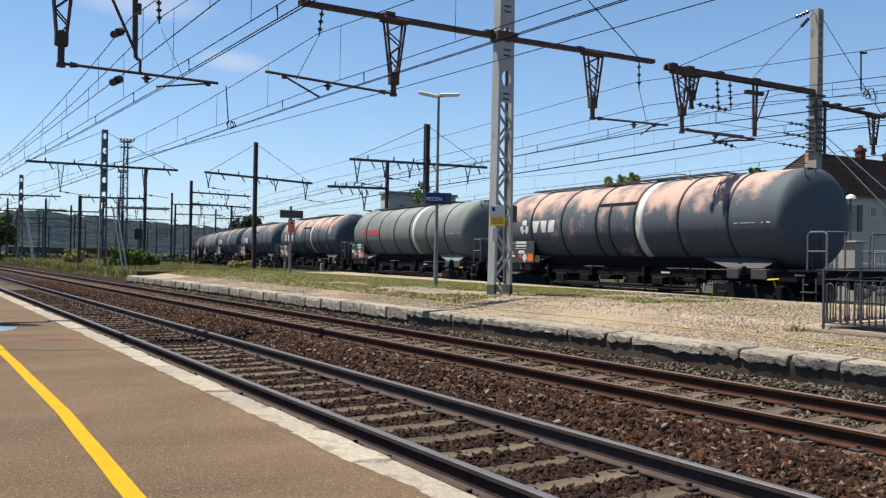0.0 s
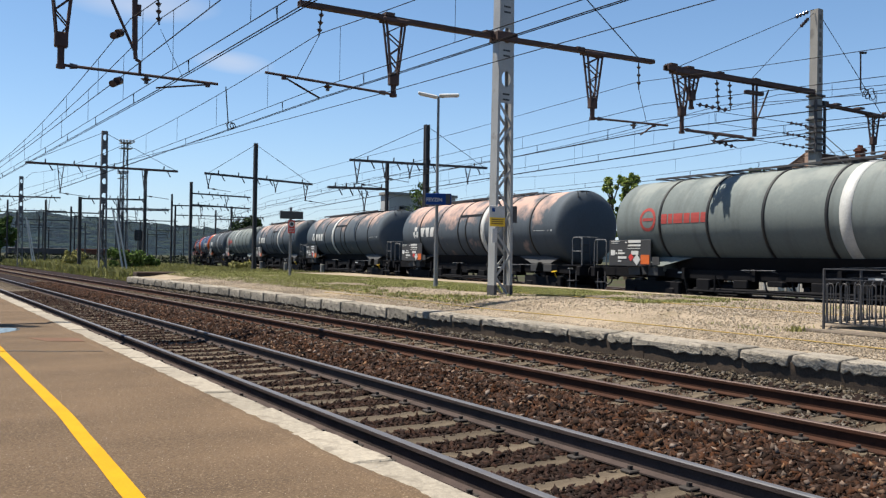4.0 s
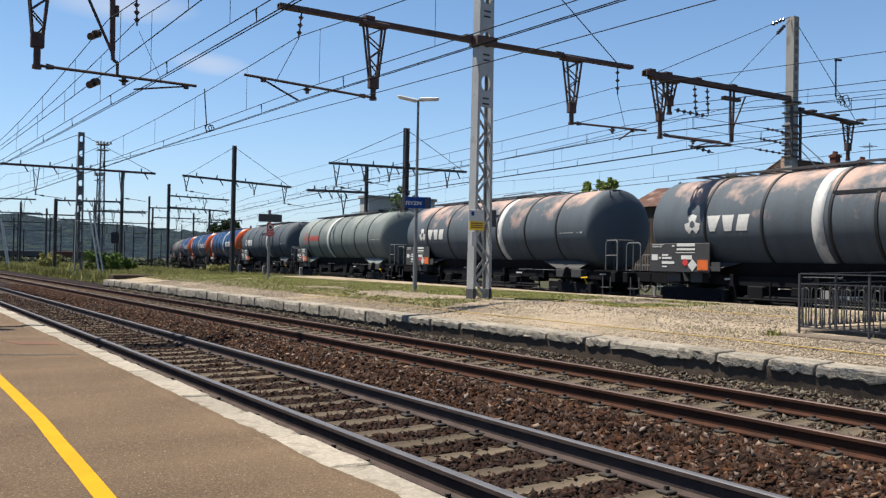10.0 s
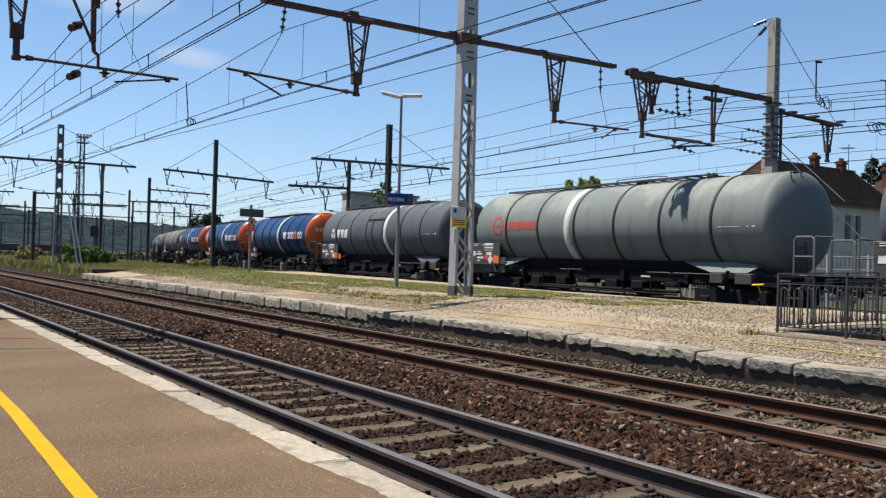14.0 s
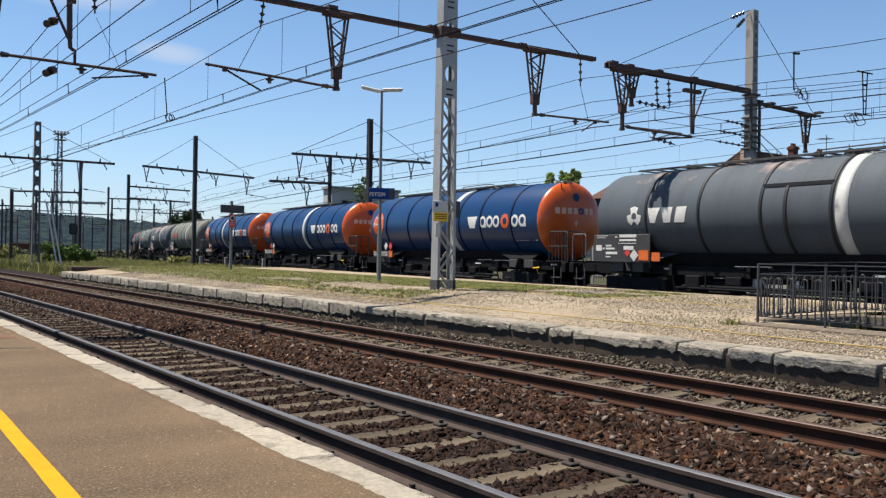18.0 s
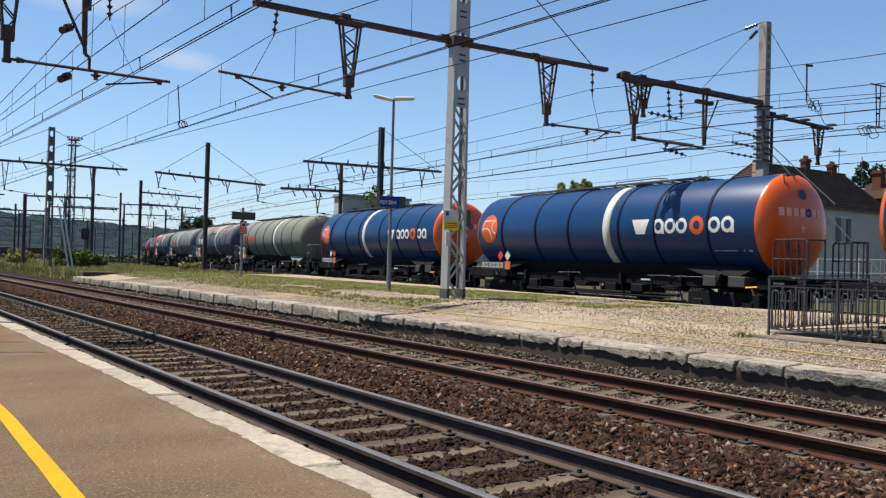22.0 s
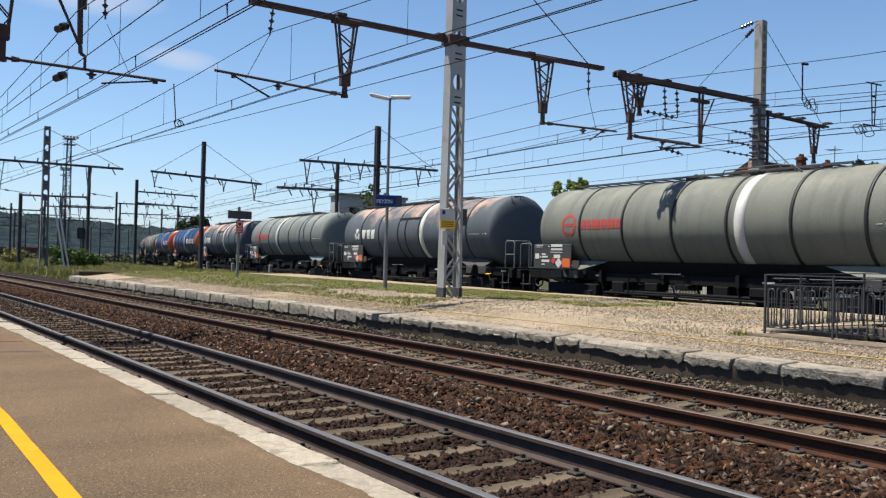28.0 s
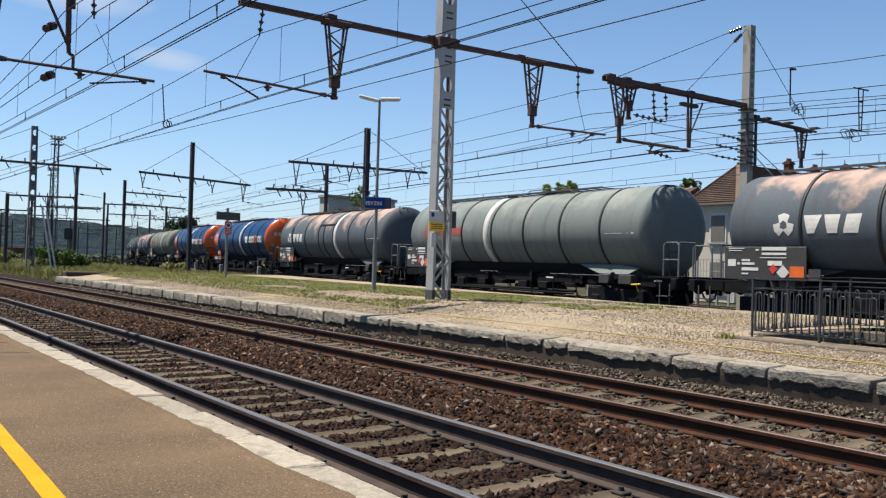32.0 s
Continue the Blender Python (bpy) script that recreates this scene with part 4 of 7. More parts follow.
    for x, dz in ((-4.1, 0.0), (-1.0, 0.06), (1.4, 0.02), (3.9, 0.05)):
        one("brake_lever", lambda b: [bar(b, (x, -1.16, 1.0), (x + 0.16, -1.16, 0.46 + dz), 0.05, 0.02), bar(b, (x + 0.16, -1.16, 0.50 + dz), (x + 0.9, -1.12, 0.42 + dz), 0.03, 0.03),
                                      rod(b, (x + 0.16, -1.2, 0.48 + dz), (x + 0.16, -1.08, 0.48 + dz), 0.06, 8)], FRAME, wg)
    for x in (-2.9, -0.2, 2.9):
        one("hanger_bracket", lambda b: [bar(b, (x, -1.0, 1.0), (x, -0.8, 0.55), 0.08, 0.02), bar(b, (x - 0.25, -1.0, 1.0), (x, -0.8, 0.55), 0.03, 0.02)], FRAME, wg)
    for sx in (-1, 1):
        one("step_iron", lambda b: [box(b, sx * (E - 0.55) - 0.22, sx * (E - 0.55) + 0.22, -1.36, -1.14, 0.42, 0.46), bar(b, (sx * (E - 0.75), -1.25, 0.44), (sx * (E - 0.75), -1.25, 1.1), 0.04, 0.02),
                                    bar(b, (sx * (E - 0.35), -1.25, 0.44), (sx * (E - 0.35), -1.25, 1.1), 0.04, 0.02), box(b, sx * (E - 0.55) - 0.22, sx * (E - 0.55) + 0.22, -1.36, -1.14, 0.72, 0.75)], DARK, wg)
    bx = L / 2 - 1.75
    for x in (-bx, bx):
        sx = 1 if x > 0 else -1
        bm = bmesh.new()
        box(bm, x - 0.62, x + 0.62, -1.05, 1.05, 1.16, 1.52, 0.02)
        for y in (-1, 1):
            q = [(x - sx * 1.75, 1.03, 1.60), (x - sx * 0.62, 1.19, 1.33), (x + sx * 0.72, 1.19, 1.33), (x + sx * 1.05, 1.06, 1.52), (x + sx * 0.1, 0.98, 1.62)]
            lo = [bm.verts.new((px, y * py, pz)) for px, py, pz in q]
            hi = [bm.verts.new((px, y * (py - 0.16), pz + 0.02)) for px, py, pz in q]
            for ring_ in (lo, hi[::-1]):
                bm.faces.new(ring_)
            for i in range(5):
                bm.faces.new((lo[i], hi[i], hi[(i + 1) % 5], lo[(i + 1) % 5]))
        bmesh.ops.recalc_face_normals(bm, faces=bm.faces[:])
        part("saddle", bm, info[0] if kind in ("green", "pale", "olive") else GREYBOX if owned else FRAME, wg, "flared saddle plate under the tank")
        for d0, d1, yy in ((-0.55, -0.08, 1.27), (0.34, 0.92, 1.25)):
            one("saddle_box", lambda b: box(b, min(x + sx * d0, x + sx * d1), max(x + sx * d0, x + sx * d1), -yy, -0.8, 1.02, 1.31, 0.015), GREYBOX, wg, "grey bracket box")
        one("saddle_gusset", lambda b: bar(b, (x + sx * 0.12, -1.26, 1.38), (x - sx * 0.02, -1.30, 1.05), 0.20, 0.02), GREYBOX, wg, "slanting grey gusset")
    one("drain_pipe", lambda b: [rod(b, (0.2, -0.9, 0.75), (0.2, 0.9, 0.75), 0.11, 12), rod(b, (0.2, 0, 0.75), (0.2, 0, 1.4), 0.14, 12),
                                 box(b, -0.5, 0.9, -0.28, 0.28, 0.78, 1.0, 0.03)], FRAME, wg)
    for x in (-2.4, 2.2):
        one("brake_tank", lambda b: rod(b, (x - 0.5, -0.7, 0.72), (x + 0.5, -0.7, 0.72), 0.19, 14), FRAME, wg)
    one("hand_brake_rod", lambda b: [rod(b, (-L / 2 + 3.6, -1.22, 0.62), (L / 2 - 3.6, -1.22, 0.62), 0.03, 6),
                                     rod(b, (-2.8, -1.22, 0.62), (-2.8, -1.2, 1.1), 0.03, 6), rod(b, (2.8, -1.22, 0.62), (2.8, -1.2, 1.1), 0.03, 6)], FRAME, wg)
    for x in (-bx, bx):
        bm = bmesh.new()
        for y in (-1.0, 1.0):
            box(bm, x - 1.30, x + 1.30, y - 0.08, y + 0.08, 0.46, 0.86, 0.03)
            for a in (-0.9, 0.9):
                box(bm, x + a - 0.20, x + a + 0.20, y - 0.12, y + 0.12, 0.30, 0.66, 0.04)
                rod(bm, (x + a - 0.24, y, 0.55), (x + a - 0.24, y, 0.86), 0.08, 10)
                rod(bm, (x + a + 0.24, y, 0.55), (x + a + 0.24, y, 0.86), 0.08, 10)
        box(bm, x - 0.22, x + 0.22, -1.05, 1.05, 0.60, 0.98, 0.03)
        bogie = part("bogie", bm, FRAME, wg)
        for a in (-0.9, 0.9):
            wheelset(bogie, x + a)
    for sx in (-1, 1):
        for y in (-0.87, 0.87):
            one("buffer", lambda b: [rod(b, (sx * E, y, 1.06), (sx * (E + 0.42), y, 1.06), 0.10, 12), rod(b, (sx * (E + 0.38), y, 1.06), (sx * (E + 0.42), y, 1.06), 0.23, 16)], FRAME, wg)
        one("coupling", lambda b: [rod(b, (sx * E, 0, 0.95), (sx * (E + 0.45), 0, 0.85), 0.06, 8)], FRAME, wg)
    for u0, u1, zz in ((-4.6, -4.2, 1.12), (L / 2 - 0.1, L / 2 + 0.22, 1.14), (2.1, 2.5, 1.10), (L / 2 - 1.3, L / 2 - 0.95, 1.15)):
        one("text_bar", lambda b: box(b, u0, u1, -0.992, -0.982, zz, zz + 0.05), WHITE, wg)
    # end platform with hand rails, leading end
    bm = bmesh.new()
    box(bm, L / 2 - 0.1, E, -1.25, 1.25, 1.26, 1.31)
    part("end_platform", bm, FRAME, wg)
    for y in (-1.2, 1.2):
        bm = bmesh.new()
        blue = kind in ("blue", "bluer")
        xs, tone = (L / 2 + 0.05, BLACK) if blue else (L / 2 + 0.48, SHADED_GALV)
        pts = [(xs, y, 1.3), (xs, y, 2.22), (xs + 0.07, y, 2.3), (E - 0.15, y, 2.3), (E - 0.08, y, 2.22), (E - 0.08, y, 1.3)]
        for a, b2 in zip(pts, pts[1:]):
            rod(bm, a, b2, 0.024, 6)
        rail = part("hand_rail", bm, tone, wg)
        one("mid_rail", lambda b: rod(b, (xs, y, 1.8), (E - 0.08, y, 1.8), 0.020, 6), tone, rail)
        for q in (0.2, 0.36, 0.52, 0.68, 0.84) if blue else ():
            one("baluster", lambda b: rod(b, (L / 2 + (E - L / 2) * q, y, 1.3), (L / 2 + (E - L / 2) * q, y, 2.3), 0.020, 6), BLACK, rail)
        bm = bmesh.new()
        e = y * 0.45
        pts = [(E - 0.06, y, 1.3), (E - 0.06, y, 2.3), (E - 0.06, e, 2.3), (E - 0.06, e, 1.3)]
        for a, b2 in zip(pts, pts[1:]):
            rod(bm, a, b2, 0.024, 6)
        part("end_rail", bm, tone, wg)
    if kind not in ("blue", "bluer"):
        pts = [(-E + 0.1, -1.22, 1.3), (-E + 0.1, -1.22, 2.12), (-E + 0.18, -1.22, 2.2), (-L / 2 - 0.45, -1.22, 2.2), (-L / 2 - 0.38, -1.22, 2.12), (-L / 2 - 0.38, -1.22, 1.3)]
        one("rear_rail", lambda b: [rod(b, a_, b_, 0.022, 6) for a_, b_ in zip(pts, pts[1:])], SHADED_GALV, wg, "grey bent tube rail at the rear end")
        one("hose", lambda b: [rod(b, a_, b_, 0.03, 6) for a_, b_ in zip([(E, -0.35, 0.95), (E + 0.15, -0.35, 0.7), (E + 0.32, -0.32, 0.62), (E + 0.48, -0.3, 0.72)], [(E + 0.15, -0.35, 0.7), (E + 0.32, -0.32, 0.62), (E + 0.48, -0.3, 0.72), (E + 0.55, -0.3, 0.95)])], BLACK, wg)
    one("ladder", lambda b: [rod(b, (L / 2 + 0.06, -0.5, 1.3), (L / 2 - 0.25, -0.5, 4.1), 0.02, 6), rod(b, (L / 2 + 0.06, -0.1, 1.3), (L / 2 - 0.25, -0.1, 4.1), 0.02, 6)] +
        [rod(b, (L / 2 + 0.06 - 0.031 * k, -0.5, 1.5 + 0.28 * k), (L / 2 + 0.06 - 0.031 * k, -0.1, 1.5 + 0.28 * k), 0.014, 5) for k in range(9)], DARK, wg)
    # data plate with signs, trailing end
    x0 = -7.33 if owned else -7.55 if kind not in ("blue", "bluer") else -7.0
    pw = 2.5 if owned else 2.1
    if kind not in ("blue", "bluer"):
        pl = one("data_plate", lambda b: box(b, x0, x0 + pw, -1.36, -1.33, 1.31, 2.17, 0.012), PLATE, wg, "dark data plate with white inscriptions")
        y = -1.365
        for k, (a, c, w, h) in enumerate([(0.12, 1.84, 0.42, 0.02), (0.12, 1.78, 0.36, 0.02), (1.0, 1.83, 0.62, 0.09), (1.0, 1.70, 0.62, 0.06), (0.96, 1.60, 0.66, 0.02), (1.16, 1.46, 0.36, 0.12),
                                          (0.48, 1.53, 0.22, 0.05), (0.48, 1.44, 0.34, 0.06), (0.48, 1.30, 0.44, 0.08), (0.48, 1.18, 0.18, 0.04), (0.10, 1.46, 0.22, 0.18), (0.36, 1.44, 0.07, 0.06), (0.84, 1.80, 0.08, 0.04)]):
            one("text_bar", lambda b: box(b, x0 + a * pw / 2.1, x0 + (a + w) * pw / 2.1, y - 0.006, y, c + 0.29 - h / 2, c + 0.29 + h / 2), WHITE, pl)
        one("hazard_sign", lambda b: box(b, x0 + pw - 0.46, x0 + pw - 0.05, y - 0.012, y, 1.38, 1.68), ORANGE_S, pl, "orange hazard sign")
        one("warning_sign", lambda b: box(b, -0.09, 0.09, -0.006, 0.006, -0.09, 0.09, 0, Matrix.Translation((x0 + pw - 0.95, y - 0.006, 1.60)) @ Matrix.Rotation(radians(45), 4, "Y")),
            SIGN_RED, pl, "small red diamond warning sign")
        one("warning_sign", lambda b: box(b, -0.13, 0.13, -0.006, 0.006, -0.13, 0.13, 0, Matrix.Translation((x0 + pw - 0.66, y - 0.006, 1.52)) @ Matrix.Rotation(radians(45), 4, "Y")),
            SIGN_WHITE, pl, "white diamond warning sign")
        one("side_plate", lambda b: box(b, x0 + pw + 0.05, x0 + pw + 0.38, -1.34, -1.31, 1.36, 1.62), ORANGE_S if kind == "dark" else GREYBOX, wg)
    else:
        pl = one("data_plate", lambda b: box(b, x0 + 0.45, x0 + 2.1, -1.36, -1.33, 1.28, 1.56), GREYBOX, wg, "grey data plate")
        one("hazard_sign", lambda b: box(b, x0 + 2.12, x0 + 2.46, -1.375, -1.35, 1.28, 1.58), ORANGE_S, pl, "orange hazard sign")
        for k in range(6):
            one("text_bar", lambda b: [box(b, x0 + 0.52 + 0.25 * k, x0 + 0.70 + 0.25 * k, -1.372, -1.36, zz, zz + 0.025) for zz in (1.34, 1.50)] +
                [box(b, x0 + q + 0.25 * k, x0 + q + 0.018 + 0.25 * k, -1.372, -1.36, 1.365, 1.50) for q in (0.52, 0.60, 0.682)], WHITE, pl, "white framed inscription")
        for a, m_ in ((1.80, SIGN_WHITE), (2.28, SIGN_RED)):
            one("warning_sign", lambda b: box(b, -0.13, 0.13, -0.006, 0.006, -0.13, 0.13, 0, Matrix.Translation((x0 + a, -1.37, 1.79)) @ Matrix.Rotation(radians(45), 4, "Y")), m_, pl, "diamond warning sign")
    return wg


# kind, tank length and place of the leading tank end along the line at the start
CONSIST = [("slate", 15.0, -5.06), ("green", 15.0, 12.87), ("slate", 15.0, 30.73), ("fore", 15.0, 48.42), ("faded", 15.0, 66.00), ("pale", 15.0, 83.57), ("dark", 15.0, 101.02),
           ("blue", 14.4, 118.42), ("blue", 14.4, 135.56), ("bluer", 14.4, 152.80), ("olive", 15.0, 169.92), ("faded", 15.0, 187.44), ("pale", 15.0, 205.10), ("faded", 15.0, 222.40),
           ("blue", 14.4, 239.90), ("blue", 14.4, 257.30), ("olive", 15.0, 274.60), ("slate", 15.0, 292.20), ("dark", 15.0, 309.80), ("green", 15.0, 327.40)]
SPEED, GAIN, JERK = 6.3257, 0.01124, -0.00013
WAGONS = []
MODELS = {}
for kind, L, lead in CONSIST:
    if (kind, L) in MODELS:
        w = copy_thing(MODELS[kind, L], Matrix.Identity(4))
    else:
        w = MODELS[kind, L] = build_wagon(kind, L)
    WAGONS.append((w, lead + L / 2))
# on the second blue wagon the two warning signs hang the other way round
for ob in [c for c in WAGONS[8][0].children_recursive if c.name.startswith("warning_sign")]:
    ob.data = ob.data.copy()
    ob.data.materials[0] = SIGN_RED if ob.data.materials[0] == SIGN_WHITE else SIGN_WHITE


def wagon_pose(mid, t):
    s = mid - SPEED * t - GAIN * t * t / 2 - JERK * t ** 3 / 6
    xa, ya, h = goods(s + 5.5)
    xb, yb, h = goods(s - 5.5)
    return Matrix.Translation(((xa + xb) / 2, (ya + yb) / 2, GOODS_Z)) @ Matrix.Rotation(math.atan2(yb - ya, xb - xa), 4, "Z")


# ---- masts, gantries and overhead wires ----
GY = 21.24
BUILT = set(scene.collection.objects)


def tube(verts, faces, pts, r, n=5):
    """Adds a thin round wire through pts to the lists."""
    pts = [Vector(p) for p in pts]
    base = len(verts)
    for i, p in enumerate(pts):
        d = (pts[min(i + 1, len(pts) - 1)] - pts[max(i - 1, 0)]).normalized()
        u = d.cross(Vector((0, 0, 1)))
        u = u.normalized() if u.length > 1e-3 else Vector((1, 0, 0))
        v = u.cross(d)
        for k in range(n):
            a = 2 * math.pi * k / n
            verts.append(p + (u * math.cos(a) + v * math.sin(a)) * r)
    for i in range(len(pts) - 1):
        for k in range(n):
            j = (k + 1) % n
            faces.append((base + i * n + k, base + i * n + j, base + (i + 1) * n + j, base + (i + 1) * n + k))


def wire(name, pts, r, parent, material=None):
    vs, fs = [], []
    tube(vs, fs, pts, r)
    return pymesh(name, vs, fs, material or WIRE, parent, True)


def catenary(supports, label, compound=True, near=70.0, thick=1.0, gap=0.36, slack=0.0004):
    """Contact wires, auxiliary wire, messenger and droppers between supports (x, y, contact z, messenger z)."""
    th = thing("overhead_line", label, "overhead line", "overhead lines")
    con, aux, mes, short, long_ = [], [], [], [], []
    for (xa, ya, ca, ma), (xb, yb, cb, mb) in zip(supports, supports[1:]):
        span = math.hypot(xb - xa, yb - ya)
        n = max(8, int(span / 3))
        sag = min(1.05, slack * span * span)
        f = lambda t: (xa + (xb - xa) * t, ya + (yb - ya) * t)
        for i in range(n + 1):
            t = i / n
            x, y = f(t)
            con.append((x, y, ca + (cb - ca) * t))
            aux.append((x, y, ca + (cb - ca) * t + gap * (1 - 0.28 * 4 * t * (1 - t))))
            mes.append((x, y, ma + (mb - ma) * t - sag * 4 * t * (1 - t)))
        k = int(span / 4.6)
        for i in range(k):
            t = (i + 0.5) / k
            x, y = f(t)
            c = ca + (cb - ca) * t
            a = c + gap * (1 - 0.28 * 4 * t * (1 - t))
            if y < near + 30 and compound:
                short.append(((x, y, c), (x, y, a)))
            if y < near:
                t += 0.25 / k
                x, y = f(t)
                long_.append(((x, y, (a if compound else c)), (x, y, ma + (mb - ma) * t - sag * 4 * t * (1 - t))))
    wire("contact_wire", con, 0.011 * thick, th)
    if compound:
        wire("contact_wire", [(x + 0.07, y, z) for x, y, z in con], 0.010 * thick, th)
        wire("auxiliary_wire", aux, 0.010 * thick, th)
    wire("messenger_wire", mes, 0.011 * thick, th)
    for a, b in short:
        one("dropper", lambda bm: [rod(bm, a, b, 0.008 * thick, 4), rod(bm, (a[0] + 0.03, a[1] + 0.06, a[2]), (b[0], b[1] + 0.06, b[2]), 0.008 * thick, 4)], WIRE, th)
    for a, b in long_:
        one("dropper", lambda bm: rod(bm, a, b, 0.006 * thick, 4), WIRE, th)
    return th


def insulator(parent, top, bottom, r=0.075, discs=3):
    """A string of insulator discs on a rod."""
    a, b = Vector(top), Vector(bottom)
    bm = bmesh.new()
    rod(bm, a, b, 0.022, 6)
    for i in range(discs):
        p = a + (b - a) * ((i + 0.6) / (discs + 0.4))
        d = (b - a).normalized()
        rod(bm, p - d * 0.05, p + d * 0.05, r * 0.45, 10)
        rod(bm, p - d * 0.015, p + d * 0.035, r, 12, r * 0.55)
    return part("insulator", bm, GLASS_INS, parent)


def pendant(parent, x, y, zt, zm, zb, w=0.58, lean=0.0):
    """A tapering lattice hanger under the beam, ending in a tube."""
    bm = bmesh.new()
    n = 5
    L = [Vector((x - w / 2 + (w / 2 - 0.10) * i / n + lean * i / n, y, zt - (zt - zm) * i / n)) for i in range(n + 1)]
    R = [Vector((x + w / 2 - (w / 2 - 0.10) * i / n + lean * i / n, y, zt - (zt - zm) * i / n)) for i in range(n + 1)]
    for dy in (-0.10, 0.10):
        d = Vector((0, dy, 0))
        bar(bm, L[0] + d, L[n] + d * 0.6, 0.05, 0.05)
        bar(bm, R[0] + d, R[n] + d * 0.6, 0.05, 0.05)
        for i in range(n):
            p, q = (L[i], R[i + 1]) if i % 2 else (R[i], L[i + 1])
            bar(bm, p + d, q + d, 0.03, 0.03)
    box(bm, x + lean - 0.14, x + lean + 0.14, y - 0.09, y + 0.09, zm - 0.18, zm + 0.16, 0.02)
    rod(bm, (x + lean, y, zm), (x + lean, y, zb), 0.075, 12)
    rod(bm, (x + lean, y, zb - 0.02), (x + lean, y, zb + 0.06), 0.10, 12)
    box(bm, x - w / 2 - 0.12, x + w / 2 + 0.12, y - 0.16, y + 0.16, zt - 0.02, zt + 0.10, 0.02)
    return part("pendant", bm, BEAM, parent, "rusty lattice hanger")


def steady(parent, a, b, at, down):
    """A registration arm from a to b; its brace leaves it at the share at and ends at down."""
    a, b = Vector(a), Vector(b)
    arm = one("steady_arm", lambda bm: rod(bm, a, b, 0.035, 8), BEAM, parent)
    p = a + (b - a) * at
    one("steady_brace", lambda bm: [bar(bm, p + Vector((0, 0.0, -0.04)), Vector(down), 0.05, 0.035), box(bm, p.x - 0.05, p.x + 0.05, p.y - 0.05, p.y + 0.05, p.z - 0.10, p.z)], BEAM, arm)
    q = a + (b - a) * 0.07
    one("insulator", lambda bm: [rod(bm, q - (b - a).normalized() * 0.08, q + (b - a).normalized() * 0.08, 0.07, 10, 0.05)], GLASS_INS, arm)
    c = a + (b - a) * 0.52
    one("insulator", lambda bm: [rod(bm, c - Vector((0, 0, 0.02)), c - Vector((0, 0, 0.20)), 0.05, 10), rod(bm, c - Vector((0, 0, 0.09)), c - Vector((0, 0, 0.13)), 0.13, 12, 0.07)], GLASS_INS, arm)
    return arm


def holed_plate(bm, x0, x1, y, z0, z1, cz, rx, rz, t=0.012):
    """An upright plate with one oval hole."""
    n = 24
    cx = (x0 + x1) / 2
    for yy in (y - t / 2, y + t / 2):
        inner = [bm.verts.new((cx + rx * math.cos(2 * math.pi * k / n), yy, cz + rz * math.sin(2 * math.pi * k / n))) for k in range(n)]
        outer = []
        for k in range(n):
            c, s = math.cos(2 * math.pi * k / n), math.sin(2 * math.pi * k / n)
            m = max(abs(c), abs(s))
            u, v = c / m, s / m
            outer.append(bm.verts.new((cx + u * (x1 - x0) / 2, yy, (cz + v * (z1 - cz)) if v > 0 else cz + v * (cz - z0))))
        for k in range(n):
            bm.faces.new((inner[k], inner[(k + 1) % n], outer[(k + 1) % n], outer[k]))


def lattice_mast(parent, x, y, z0, zl, zt, w0, w1, d, bays, material, holes=True):
    """Two channels with zigzag lacing up to zl and holed plates above."""
    W = lambda z: w0 + (w1 - w0) * (z - z0) / (zt - z0)
    for sx in (-1, 1):
        bm = bmesh.new()
        rows = []
        for z in (z0, zt):
            e = x + sx * W(z) / 2
            sec = [(0, -d / 2), (0, d / 2), (0.085, d / 2), (0.085, d / 2 - 0.014), (0.016, d / 2 - 0.014), (0.016, -d / 2 + 0.014), (0.085, -d / 2 + 0.014), (0.085, -d / 2)]
            rows.append([bm.verts.new((e - sx * u, y + v, z)) for u, v in sec])
        for i in range(8):
            j = (i + 1) % 8
            bm.faces.new((rows[0][i], rows[0][j], rows[1][j], rows[1][i]))
        bm.faces.new(rows[1])
        bm.faces.new(rows[0][::-1])
        bmesh.ops.recalc_face_normals(bm, faces=bm.faces[:])
        part("mast_channel", bm, material, parent)
    for k in range(bays):
        za, zb = z0 + (zl - z0) * k / bays, z0 + (zl - z0) * (k + 1) / bays
        s = 1 if k % 2 else -1
        for yy in (-d / 2 + 0.02, d / 2 - 0.02):
            one("lacing_bar", lambda bm: bar(bm, (x - s * (W(za) / 2 - 0.05), y + yy, za), (x + s * (W(zb) / 2 - 0.05), y + yy, zb), 0.012, 0.075), material, parent)
    if holes:
        n = max(1, round((zt - zl) / 1.25))
        for yy in (-d / 2 + 0.004,):
            for k in range(n):
                za, zb = zl + (zt - zl) * k / n, zl + (zt - zl) * (k + 1) / n
                w = W((za + zb) / 2) - 0.05
                one("mast_plate", lambda bm: holed_plate(bm, x - w / 2, x + w / 2, y + yy, za, zb, za + (zb - za) * 0.55, min(0.165, w * 0.40), 0.23), material, parent)
                for zz in (za + 0.1, za + 0.26):
                    one("plate_slot", lambda bm: box(bm, x - 0.12, x + 0.12, y + yy - 0.010, y + yy + 0.010, zz - 0.025, zz + 0.025), BLACK, parent)


